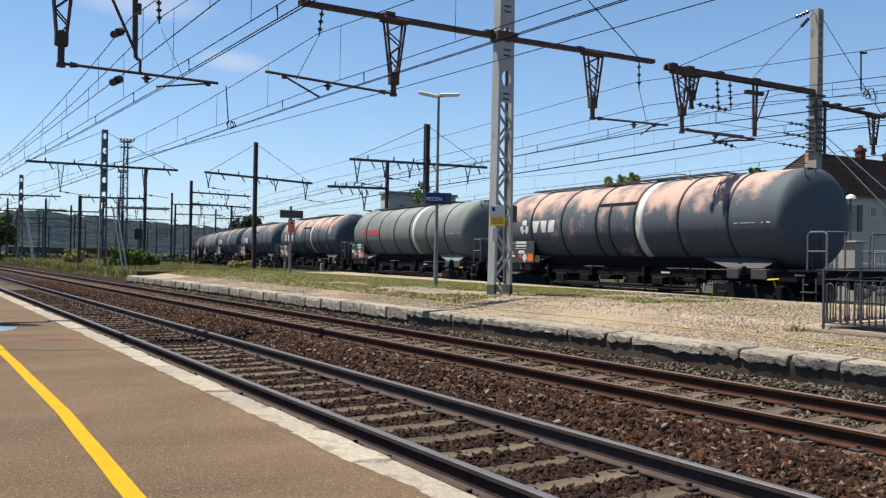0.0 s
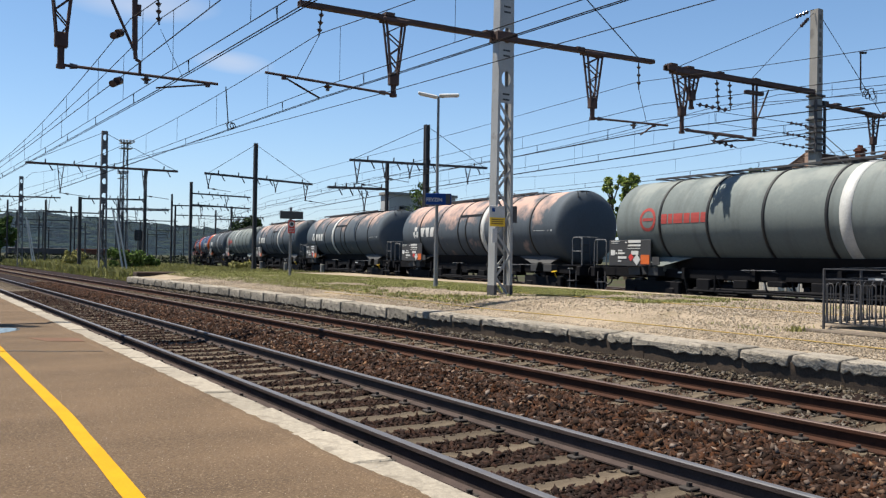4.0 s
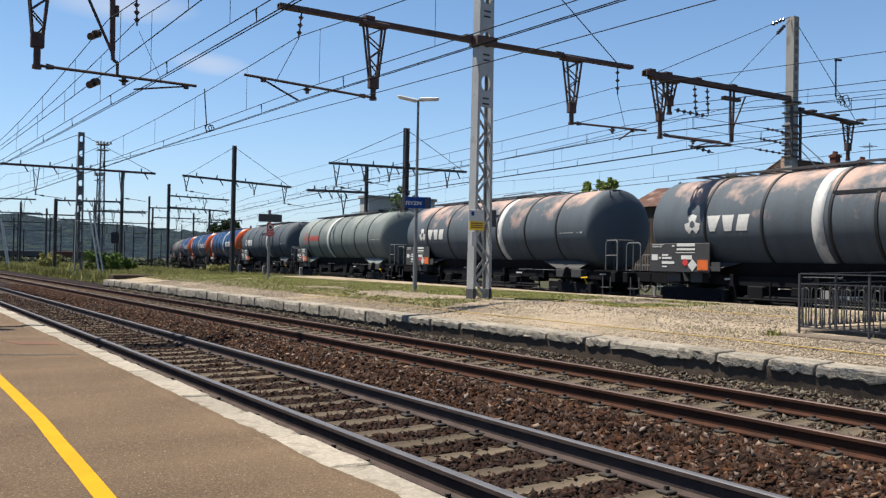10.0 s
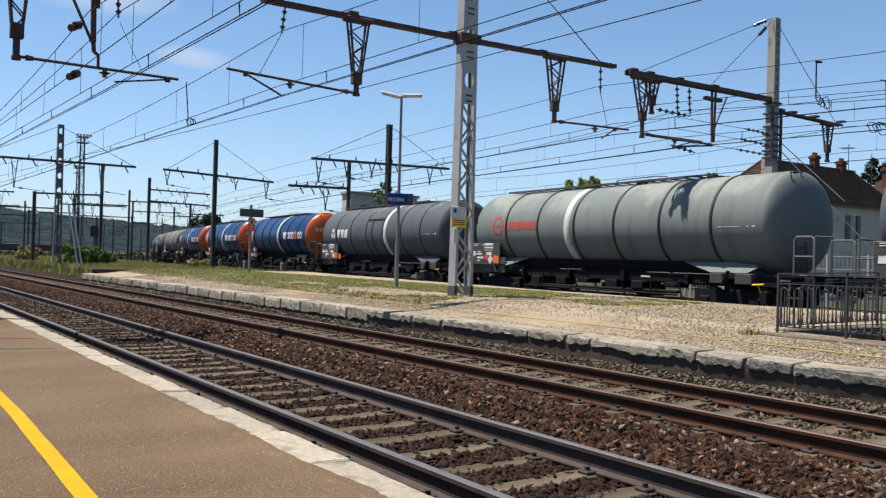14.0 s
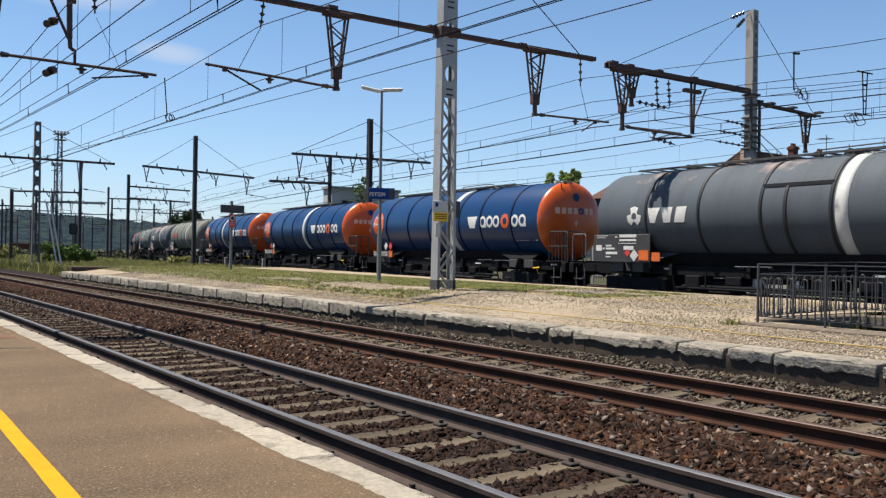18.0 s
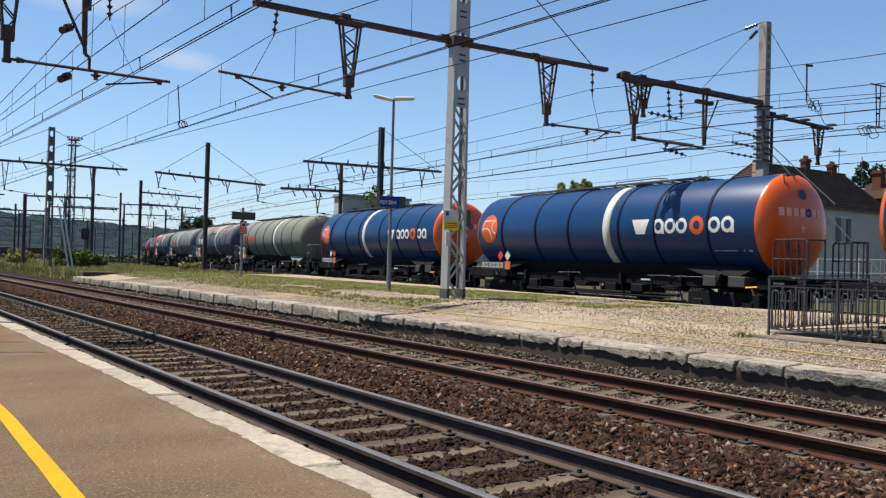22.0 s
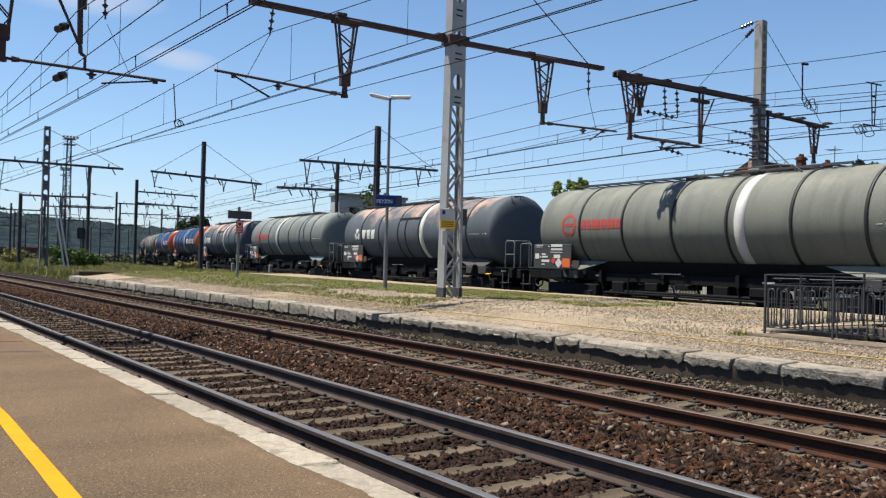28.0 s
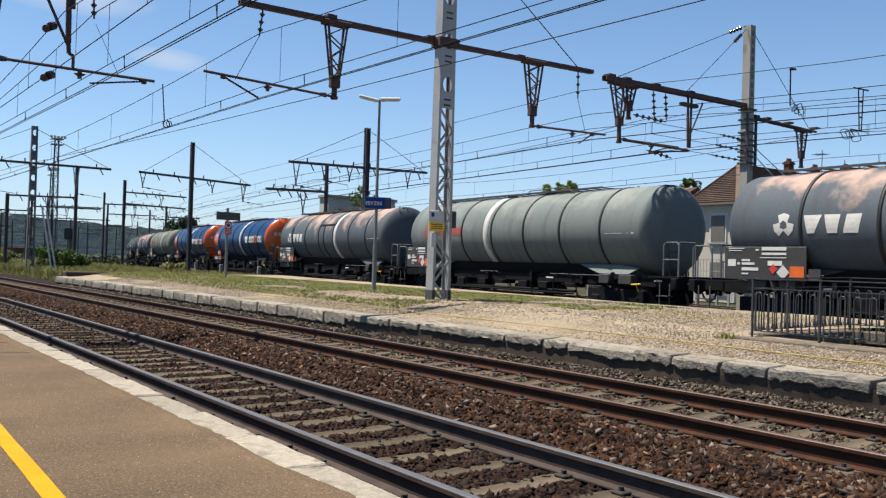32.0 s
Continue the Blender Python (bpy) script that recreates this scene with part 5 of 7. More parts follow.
def build_main_mast():
    m = thing("lattice_mast", "tall grey galvanised lattice mast with rusty cross beam", "catenary mast", "catenary masts")
    x, y, z0 = 15.05, GY, 0.407
    lattice_mast(m, x, y, z0 - 0.1, 6.05, 11.2, 0.66, 0.46, 0.34, 9, GALV)
    one("mast_head", lambda b: box(b, x - 0.2, x + 0.2, y - 0.15, y + 0.15, 11.2, 12.7, 0.01), GALV, m)
    one("foot_block", lambda b: box(b, x - 0.6, x + 0.6, y - 0.5, y + 0.5, z0 - 0.4, z0 - 0.03, 0.03), CONCRETE, m)
    for sx in (-1, 1):
        one("base_coat", lambda b: box(b, x + sx * 0.285 - 0.055, x + sx * 0.285 + 0.055, y - 0.18, y + 0.18, z0 - 0.02, z0 + 0.30, 0.006), DARK, m, "dark tarred foot")
    for x0, z00, x1, z11 in ((8.60, 7.97, x - 0.27, 7.99), (x + 0.27, 7.99, 21.12, 8.08)):
        one("cross_beam", lambda b: [bar(b, (x0, y - 0.08, z00), (x1, y - 0.08, z11), 0.04, 0.125), bar(b, (x0, y + 0.08, z00), (x1, y + 0.08, z11), 0.04, 0.125),
                                     bar(b, (x0, y, z00 + 0.052), (x1, y, z11 + 0.052), 0.16, 0.02), bar(b, (x0, y, z00 - 0.052), (x1, y, z11 - 0.052), 0.16, 0.02)] + [box(b, q - 0.14, q + 0.14, y - 0.13, y + 0.13, 8.03, 8.12) for q in (x0 + 2.6, x1 - 0.3)], BEAM, m, "rusty brown cross beam")
    one("beam_clamp", lambda b: box(b, x - 0.36, x + 0.36, y - 0.24, y + 0.24, 7.86, 8.14, 0.02), BEAM, m)
    pendant(m, 11.39, y, 7.88, 6.35, 5.88)
    pendant(m, 18.52, y, 7.95, 6.45, 5.93, 0.62)
    insulator(m, (9.24, y, 7.88), (9.17, y, 7.20))
    insulator(m, (20.48, y, 7.98), (20.50, y, 7.10))
    steady(m, (11.3, y, 5.93), (7.73, y, 6.08), 0.86, (9.20, y, 5.60))
    steady(m, (18.62, y, 5.97), (21.84, y, 6.04), 0.80, (20.6, y, 5.62))
    for (a, b) in (((9.17, y, 7.2), (8.55, y, 5.98)), ((20.5, y, 7.1), (20.9, y, 5.95)), ((20.48, y, 8.12), (15.2, y, 11.77))):
        one("stay_wire", lambda bm: rod(bm, a, b, 0.017 if a[2] > 8 else 0.009, 5), WIRE, m)
    s = one("mast_notice", lambda b: box(b, x - 0.55, x - 0.02, y - 0.235, y - 0.215, 2.42, 3.02, 0.01), SIGN_WHITE, m, "white and yellow notice plate")
    one("notice_field", lambda b: box(b, x - 0.55, x - 0.02, y - 0.242, y - 0.230, 2.42, 2.68), SIGN_YELLOW, s, "yellow field")
    one("notice_mark", lambda b: box(b, x - 0.48, x - 0.38, y - 0.242, y - 0.230, 2.84, 2.96), SIGN_BLUE, s)
    for zz in (2.50, 2.56, 2.62):
        one("text_bar", lambda b: box(b, x - 0.50, x - 0.08, y - 0.248, y - 0.236, zz - 0.012, zz + 0.012), ASPHALT, s)
    one("mast_label", lambda b: box(b, x - 0.46, x - 0.30, y - 0.235, y - 0.20, 1.95, 2.36), SIGN_WHITE, m, "small white plate")
    one("mast_plate_back", lambda b: box(b, x + 0.30, x + 0.55, y - 0.05, y - 0.03, 2.55, 3.05), DARK, m, "dark number plate")


def build_near_mast():
    """The mast on the near platform, out of view but for what hangs from its beam."""
    m = thing("near_mast", "grey lattice mast with a rusty beam over the near track", "catenary mast", "catenary masts")
    x, y = -0.9, GY + 0.1
    lattice_mast(m, x, y, PLAT_Z - 0.3, 6.0, 10.6, 0.66, 0.46, 0.34, 10, GALV)
    one("cross_beam", lambda b: [bar(b, (x - 0.6, y - 0.1, 7.95), (6.62, y - 0.1, 7.92), 0.05, 0.20), bar(b, (x - 0.6, y + 0.1, 7.95), (6.62, y + 0.1, 7.92), 0.05, 0.20),
                                 bar(b, (x - 0.6, y, 8.04), (6.62, y, 8.01), 0.2, 0.02)], BEAM, m, "rusty brown cross beam")
    pendant(m, 2.98, y, 7.85, 6.25, 5.62, 0.5)
    insulator(m, (5.08, y, 7.85), (5.12, y, 6.90), 0.075, 5)
    steady(m, (3.0, y, 5.68), (6.56, y, 5.66), 0.93, (5.08, y, 5.40))
    one("hanger_tube", lambda b: [rod(b, (4.55, y, 7.85), (4.58, y, 6.25), 0.065, 10), rod(b, (4.58, y, 6.3), (4.60, y, 6.02), 0.05, 10), rod(b, (4.60, y, 6.02), (4.70, y, 5.97), 0.04, 8),
                                  rod(b, (4.70, y, 5.99), (4.70, y, 5.70), 0.035, 8), rod(b, (3.80, y, 7.85), (4.56, y, 6.22), 0.035, 8), rod(b, (4.66, y, 7.3), (4.66, y, 7.05), 0.05, 8)], BEAM, m)
    one("stay_wire", lambda b: rod(b, (5.16, y, 6.8), (5.7, y, 5.72), 0.006, 5), WIRE, m)
    for zz in (6.53, 5.42):
        one("tension_weight", lambda b: [rod(b, (4.08, y - 0.05, zz - 0.05), (4.16, y + 0.05, zz), 0.085, 12), rod(b, (4.18, y - 0.04, zz + 0.02), (4.27, y + 0.06, zz + 0.07), 0.095, 12)], GLASS_INS, m)


JL = ((8.8, 27.47, 5.63), (8.8, 27.78, 6.87))


def build_right_gantry():
    m = thing("concrete_mast", "pale concrete mast with rusty beams and stay wires", "catenary mast", "catenary masts")
    x, y = 29.69, GY
    bm = bmesh.new()
    vs = box(bm, x - 0.20, x + 0.20, y - 0.17, y + 0.17, -0.9, 11.2, 0.0)
    for v in vs:
        if v.co.z > 5:
            v.co.x = x + (v.co.x - x) * 0.78
    part("pole", bm, CONCRETE, m)
    for k in range(8):
        one("pole_slot", lambda b: box(b, x - 0.06, x + 0.06, y - 0.180, y - 0.165, 8.4 + 0.34 * k, 8.60 + 0.34 * k), SHUTTER, m)
    for z in (5.75, 6.0, 6.2, 6.45, 6.65, 6.95, 7.45, 7.85):
        one("pole_collar", lambda b: box(b, x - 0.27, x + 0.27, y - 0.25, y + 0.25, z, z + 0.07, 0.01), DARK, m, "dark clamp iron")
    for d in (-0.27, 0.27):
        one("clamp_bar", lambda b: box(b, x + d - 0.03, x + d + 0.03, y - 0.25, y - 0.15, 5.7, 7.7), DARK, m)
    jp = thing("jumper_loop", "dark wire hanger ending in a coiled jumper loop", "jumper wire", "jumper wires")
    one("hanger_rod", lambda b: [rod(b, (32.47, y, 9.93), (32.85, y, 9.98), 0.05, 8), rod(b, (32.5, y, 9.95), (32.52, y, 8.45), 0.03, 6)], WIRE, jp)
    for cx, cz, cr in ((32.75, 8.38, 0.16), (32.95, 8.33, 0.18), (33.25, 8.36, 0.24)):
        pts = [(cx + cr * math.cos(g), y + 0.05 * math.sin(3 * g), cz + cr * math.sin(g)) for g in np.linspace(0, 6.28, 15)]
        wire("coil", pts, 0.018, jp)
    jp = thing("jumper_loop", "dark double rod hanger with jumper coils", "jumper wire", "jumper wires")
    one("hanger_rod", lambda b: [rod(b, (37.7, y, 9.83), (37.82, y, 8.0), 0.026, 6), rod(b, (38.1, y, 9.83), (38.0, y, 8.0), 0.026, 6), rod(b, (37.3, y, 9.85), (38.5, y, 9.88), 0.035, 6), rod(b, (37.75, y, 9.3), (38.05, y, 9.3), 0.05, 6), rod(b, (37.8, y, 8.6), (38.02, y, 8.6), 0.04, 6), rod(b, (37.1, y, 7.98), (38.4, y, 8.0), 0.03, 6)], WIRE, jp)
    for cx, cz, cr in ((36.75, 7.72, 0.42), (37.05, 7.75, 0.34), (37.5, 7.70, 0.46)):
        wire("coil", [(cx + cr * math.cos(g), y + 0.05 * math.sin(3 * g), cz + 0.5 * cr * math.sin(g)) for g in np.linspace(0, 6.28, 19)], 0.018, jp)
    jp = thing("jumper_loop", "dark wire hanger ending in a coiled jumper loop", "jumper wire", "jumper wires")
    one("hanger_rod", lambda b: rod(b, JL[1], JL[0], 0.018, 6), WIRE, jp)
    for k in range(2):
        cx, cz, cr = JL[0][0] + 0.06 + 0.09 * k, JL[0][2] - 0.04, 0.11 - 0.02 * k
        pts = [(cx + cr * math.cos(g), JL[0][1] + 0.03 * math.sin(3 * g), cz + cr * math.sin(g)) for g in np.linspace(0, 6.28, 13)]
        wire("coil", pts, 0.016, jp)
    for (x0, z00, x1, z11, h) in ((21.72, 7.98, x - 0.2, 8.02, 0.16), (x + 0.2, 7.62, 34.3, 7.52, 0.08)):
        one("cross_beam", lambda b: [bar(b, (x0, y - 0.10, z00), (x1, y - 0.10, z11), 0.05, h), bar(b, (x0, y + 0.10, z00), (x1, y + 0.10, z11), 0.05, h),
                                     bar(b, (x0, y, z00 + h / 2), (x1, y, z11 + h / 2), 0.22, 0.02)] + [box(b, x0 + q, x0 + q + 0.3, y - 0.15, y + 0.15, z00 + h / 2, z00 + h / 2 + 0.07) for q in (0.1, 0.9, 2.4, 4.3)], BEAM, m, "rusty brown cross beam")
    pendant(m, 22.45, y, 7.85, 6.6, 5.85, 0.66, 0.05)
    pendant(m, 23.05, y + 0.1, 7.85, 7.2, 6.75, 0.5)
    pendant(m, 33.4, y, 7.45, 6.5, 5.95, 0.46)
    one("hanger_tube", lambda b: [rod(b, (26.1, y, 7.9), (26.15, y, 6.05), 0.045, 8), rod(b, (26.3, y, 7.9), (26.25, y, 6.05), 0.045, 8), rod(b, (26.95, y, 7.8), (26.3, y, 6.6), 0.03, 8),
                                  box(b, 25.7, 26.6, y - 0.1, y + 0.1, 7.55, 7.68, 0.02)], BEAM, m)
    for xx in (24.2, 24.85):
        insulator(m, (xx, y, 7.86), (xx + 0.08, y, 6.9), 0.09, 4)
    steady(m, (22.6, y, 5.98), (25.6, y, 6.0), 0.85, (24.2, y, 5.7))
    one("steady_arm", lambda b: [rod(b, (22.55, y - 0.15, 5.92), (26.0, y - 0.15, 5.92), 0.04, 8), rod(b, (23.9, y - 0.15, 5.66), (26.0, y - 0.15, 5.88), 0.03, 8)], BEAM, m)
    insulator(m, (23.8, y - 0.12, 5.70), (25.1, y - 0.12, 5.55), 0.075, 4)
    insulator(m, (23.2, y, 6.9), (24.9, y, 6.85), 0.08, 5)
    for a, b in (((29.5, y, 11.18), (22.4, y, 8.12)), ((29.5, y, 11.05), (26.0, y, 8.1)), ((30.05, y, 10.9), (33.9, y, 7.65)), ((30.1, y, 6.5), (34.7, y, 4.4)), ((30.1, y, 6.2), (41.2, y, 0.0))):
        one("stay_wire", lambda bm: rod(bm, a, b, 0.012 if a[2] > 7 else 0.022, 6), WIRE if a[2] > 7 else LAMP_W, m)
    insulator(m, (29.2, y, 11.05), (28.35, y, 10.68), 0.075, 4)
    insulator(m, (29.2, y, 10.80), (28.7, y, 10.37), 0.075, 4)
    for k, z in enumerate((6.66, 6.24, 5.84)):
        insulator(m, (29.4, y - 0.1, z), (27.9 - 0.25 * k, y - 0.1, z + 0.05), 0.06, 5)
        one("anchor_wire", lambda b: rod(b, (27.9 - 0.25 * k, y - 0.1, z + 0.05), (24.5, y + 0.3, z + 0.16), 0.010, 5), WIRE, m)


def yard_mast(name, label, x, y, z0, zt, w, beam=(), stays=(), hang=(), lattice=False, material=None):
    """A further mast with its cross beams (x0, z0, x1, z1), stays and hangers (x, z top, z bottom)."""
    m = thing(name, label, "catenary mast", "catenary masts")
    mt = material or DARK
    z0 -= 0.7
    if lattice:
        lattice_mast(m, x, y, z0, z0 + (zt - z0) * 0.52, zt, w, w * 0.7, w * 0.55, 8, mt)
    else:
        one("pole", lambda b: [box(b, x - w / 2, x + w / 2, y - 0.05, y + 0.05, z0, zt), box(b, x - w / 2, x - w / 2 + 0.06, y - w / 2, y + w / 2, z0, zt), box(b, x + w / 2 - 0.06, x + w / 2, y - w / 2, y + w / 2, z0, zt)], mt, m)
    for x0, za, x1, zb in beam:
        one("cross_beam", lambda b: bar(b, (x0, y, za), (x1, y, zb), 0.14, 0.17), BEAM if lattice else mt, m)
    for x0, za, x1, zb in stays:
        one("stay_wire", lambda b: rod(b, (x0, y, za), (x1, y, zb), 0.02, 5), WIRE, m)
    for x0, za, x1, zb in beam:
        for q in (0.12, 0.3, 0.44, 0.56, 0.9):
            xx, zz = x0 + (x1 - x0) * q, za + (zb - za) * q
            one("pin_insulator", lambda b: [rod(b, (xx, y, zz), (xx + 0.03, y, zz + 0.34), 0.05, 6), rod(b, (xx + 0.3, y, zz - 0.08), (xx + 0.55, y, zz - 0.5), 0.045, 6)], BLACK, m)
    for xh, za, zb in hang[:2]:
        one("steady_arm", lambda b: [rod(b, (xh, y, zb - 0.3), (xh + 1.9, y, zb - 0.5), 0.022, 6), rod(b, (xh + 0.35, y, zb - 0.34), (xh + 0.6, y, zb - 0.37), 0.06, 6)], BLACK, m)
    for xh, za, zb in hang:
        one("hanger", lambda b: [bar(b, (xh - 0.22, y, za), (xh - 0.03, y, zb), 0.06, 0.06), bar(b, (xh + 0.22, y, za), (xh + 0.03, y, zb), 0.06, 0.06),
                                 bar(b, (xh - 0.15, y, za - 0.4), (xh + 0.1, y, (za + zb) / 2), 0.04, 0.04), rod(b, (xh, y, zb), (xh, y, zb - 0.35), 0.06, 6)], mt, m)
    return m


build_main_mast()
build_near_mast()
build_right_gantry()
DM = "dark steel catenary mast in the rail yard with cross beam"
yard_mast("lattice_mast", "grey lattice mast with a rusty beam beyond the platform end", 13.45, 72.7, -0.2, 11.0, 0.62, [(7.84, 8.16, 19.17, 8.2)], [(13.4, 10.9, 19.0, 8.25), (13.4, 10.9, 8.0, 8.2)],
          [(10.3, 8.1, 6.3), (16.56, 8.1, 6.4)], True, SHADED_GALV)
yard_mast("lattice_mast", "distant grey lattice mast with a rusty beam", 12.2, 116.8, -0.2, 10.5, 0.62, [(6.5, 7.95, 16.6, 8.13)], [], [(9.0, 8.0, 6.2), (15.2, 8.0, 6.2)], True, SHADED_GALV)
yard_mast("lattice_mast", "distant grey lattice mast with a rusty beam", 11.4, 165.0, -0.2, 10.5, 0.62, [(6.0, 8.0, 16.0, 8.1)], [], [], True, SHADED_GALV)
for x, y, zt, w in ((14.10, 72.4, 4.9, 0.13), (14.42, 72.4, 4.6, 0.13), (12.75, 116.4, 5.6, 0.15), (12.98, 116.4, 5.2, 0.13)):
    tagged(one("mast_prop", lambda b: bar(b, (x, y, zt), (x + 0.98, y - 0.2, -0.9), w, w), SIGN_WHITE), "white leaning prop against the lattice mast", "prop", "mast props")
yard_mast("steel_mast", DM, 25.39, 71.7, -0.2, 10.92, 0.30, [(21.07, 8.11, 30.58, 7.74)], [(25.4, 10.8, 21.3, 8.1), (25.4, 10.8, 30.4, 7.8)], [(29.95, 7.75, 6.6), (21.4, 8.05, 7.2), (27.2, 7.85, 7.2)])
yard_mast("steel_mast", DM, 31.95, 54.4, -0.2, 11.0, 0.34, [(25.9, 8.05, 37.2, 8.24)], [(32, 10.9, 26.1, 8.1), (32, 10.9, 37.0, 8.25)], [(26.47, 7.95, 6.8), (28.6, 8.05, 7.3), (30.6, 8.1, 7.4), (35.5, 8.1, 7.3)])
yard_mast("steel_mast", DM, 29.38, 55.5, -0.2, 8.3, 0.20, [(24.8, 6.2, 29.4, 6.3)], [], [(27.6, 6.1, 5.0)])
yard_mast("steel_mast", DM, 21.25, 93.0, -0.2, 9.96, 0.28, [(15.07, 6.8, 21.3, 6.96)], [], [(18.6, 6.8, 5.6)])
yard_mast("steel_mast", DM, 15.1, 93.5, -0.2, 7.0, 0.30)
yard_mast("steel_mast", DM, 29.3, 105.0, -0.2, 10.07, 0.30, [(29.3, 8.7, 36.6, 8.56), (29.3, 7.35, 36.6, 7.16)], [], [(33.6, 8.5, 7.6), (34.5, 7.1, 6.0)])
rngm = random.Random(21)
for y, xs in ((128.0, (16.5, 24.0, 33.0, 41.5)), (150.0, (14.0, 22.5, 30.5, 39.0, 47.0)), (176.0, (18.0, 27.5, 36.0, 46.5)), (205.0, (16.0, 26.0, 38.0, 50.0)), (240.0, (12.0, 24.0, 40.0, 56.0))):
    for i, x in enumerate(xs):
        h = rngm.uniform(8.0, 10.5)
        nx = xs[i + 1] if i + 1 < len(xs) else x + 5
        b = [(x, h - 1.6, nx, h - 1.5)] if rngm.random() < 0.8 else []
        yard_mast("steel_mast", DM, x, y + rngm.uniform(-3, 3), -0.3, h, 0.24, b, [], [((x + nx) / 2, h - 1.6, h - 3.0)] if b else [])

for k in range(22):
    x, y, h = rngm.uniform(8.0, 62.0), rngm.uniform(122.0, 260.0), rngm.uniform(5.5, 9.5)
    yard_mast("steel_mast", "thin dark steel post in the far rail yard", x, y, -0.3, h, 0.20)

ST = [-29.0, GY, 72.7, 116.8, 165.0, 215.0, 265.0]
MIDDLE = [(11.2, 5.62, 7.65), (9.15, 5.57, 7.25), (8.3, 5.50, 7.4), (7.7, 5.5, 7.2), (6.2, 5.5, 7.2), (4.1, 5.5, 7.2), (1.7, 5.5, 7.2)]
NEAR = [(5.6, 5.28, 7.2), (5.10, 5.34, 7.01), (4.05, 5.42, 7.0), (3.45, 5.4, 6.9), (2.2, 5.4, 6.9), (0.1, 5.4, 6.9), (-2.4, 5.4, 6.9)]
SECOND = [(4.3, 5.5, 7.1), (4.45, 5.72, 6.92), (3.5, 5.2, 6.72), (2.7, 5.2, 6.6), (1.3, 5.3, 6.6), (-0.7, 5.3, 6.6), (-3.1, 5.3, 6.6)]
catenary([(x, y, c, m) for y, (x, c, m) in zip(ST, MIDDLE)], "overhead line of copper wires above the middle track", gap=0.27, slack=0.0003)
catenary([(x, y, c, m) for y, (x, c, m) in zip(ST, NEAR)], "overhead line of copper wires above the near track", gap=0.27, slack=0.0003)
catenary([(x, y, c, m) for y, (x, c, m) in zip(ST, SECOND)], "second overhead line of copper wires above the near track", False)
YARD_LINE = []
for off, zc, zm, cp, swing in ((-0.65, 5.82, 6.68, True, 11.5), (2.4, 5.65, 6.95, True, 10.5), (11.6, 5.9, 7.3, True, 6.0), (5.2, 6.2, 7.6, False, 6.0)):
    sup = []
    for s in (-62, 1.3, 34.6, 53, 86, 120, 160, 200, 250):
        gx, gy, gh = goods(s)
        sup.append((gx + off * math.cos(gh) + swing * (s < 0), gy - off * math.sin(gh), zc, zm))
    YARD_LINE += [catenary(sup, "overhead line of copper wires above the yard tracks", cp, 60.0, slack=0.0001 if off < 0 else 0.0004)]
ln = thing("plain_wire", "single bare wire strung beside the middle track", "overhead line", "overhead lines")
wire("bare_wire", [(7.6, 72.7, 6.1), (8.9, 50.0, 6.0), (10.42, 32.8, 5.98), (11.3, 21.0, 6.0), (12.0, 8.0, 6.0), (14.2, -29.0, 6.1)], 0.011, ln)
fd = thing("feeder_wire", "plain feeder wire strung high between the masts", "overhead line", "overhead lines")
wire("feeder", [(30.0, 108.0, 7.4), (27.0, 80.0, 7.3), (24.5, 57.6, 7.45), (21.93, 34.2, 7.31), (20.5, 21.27, 7.35), (20.9, 17.27, 7.16), (21.37, 12.58, 7.0), (22.6, 0.0, 6.9), (25.5, -29.0, 7.4)], 0.010, fd)

# the masts and wires were laid out too large: all are brought to true size about the eye
SHRINK = Matrix.Translation(EYE) @ Matrix.Scale(0.871, 4) @ Matrix.Translation(-EYE)
for ob in set(scene.collection.objects) - BUILT:
    if ob.type == "MESH" and ob.parent != YARD_LINE[0]:
        ob.data.transform(SHRINK)


# ---- on the island platform ----
# Darker than the galvanised arms: the post's shaded side is in this grey.
POST = mat("shaded_post_grey", (0.1699, 0.1778, 0.1817), (0.1225, 0.1280, 0.1327), 0.6, 0.2, 2, 30, 0.1)


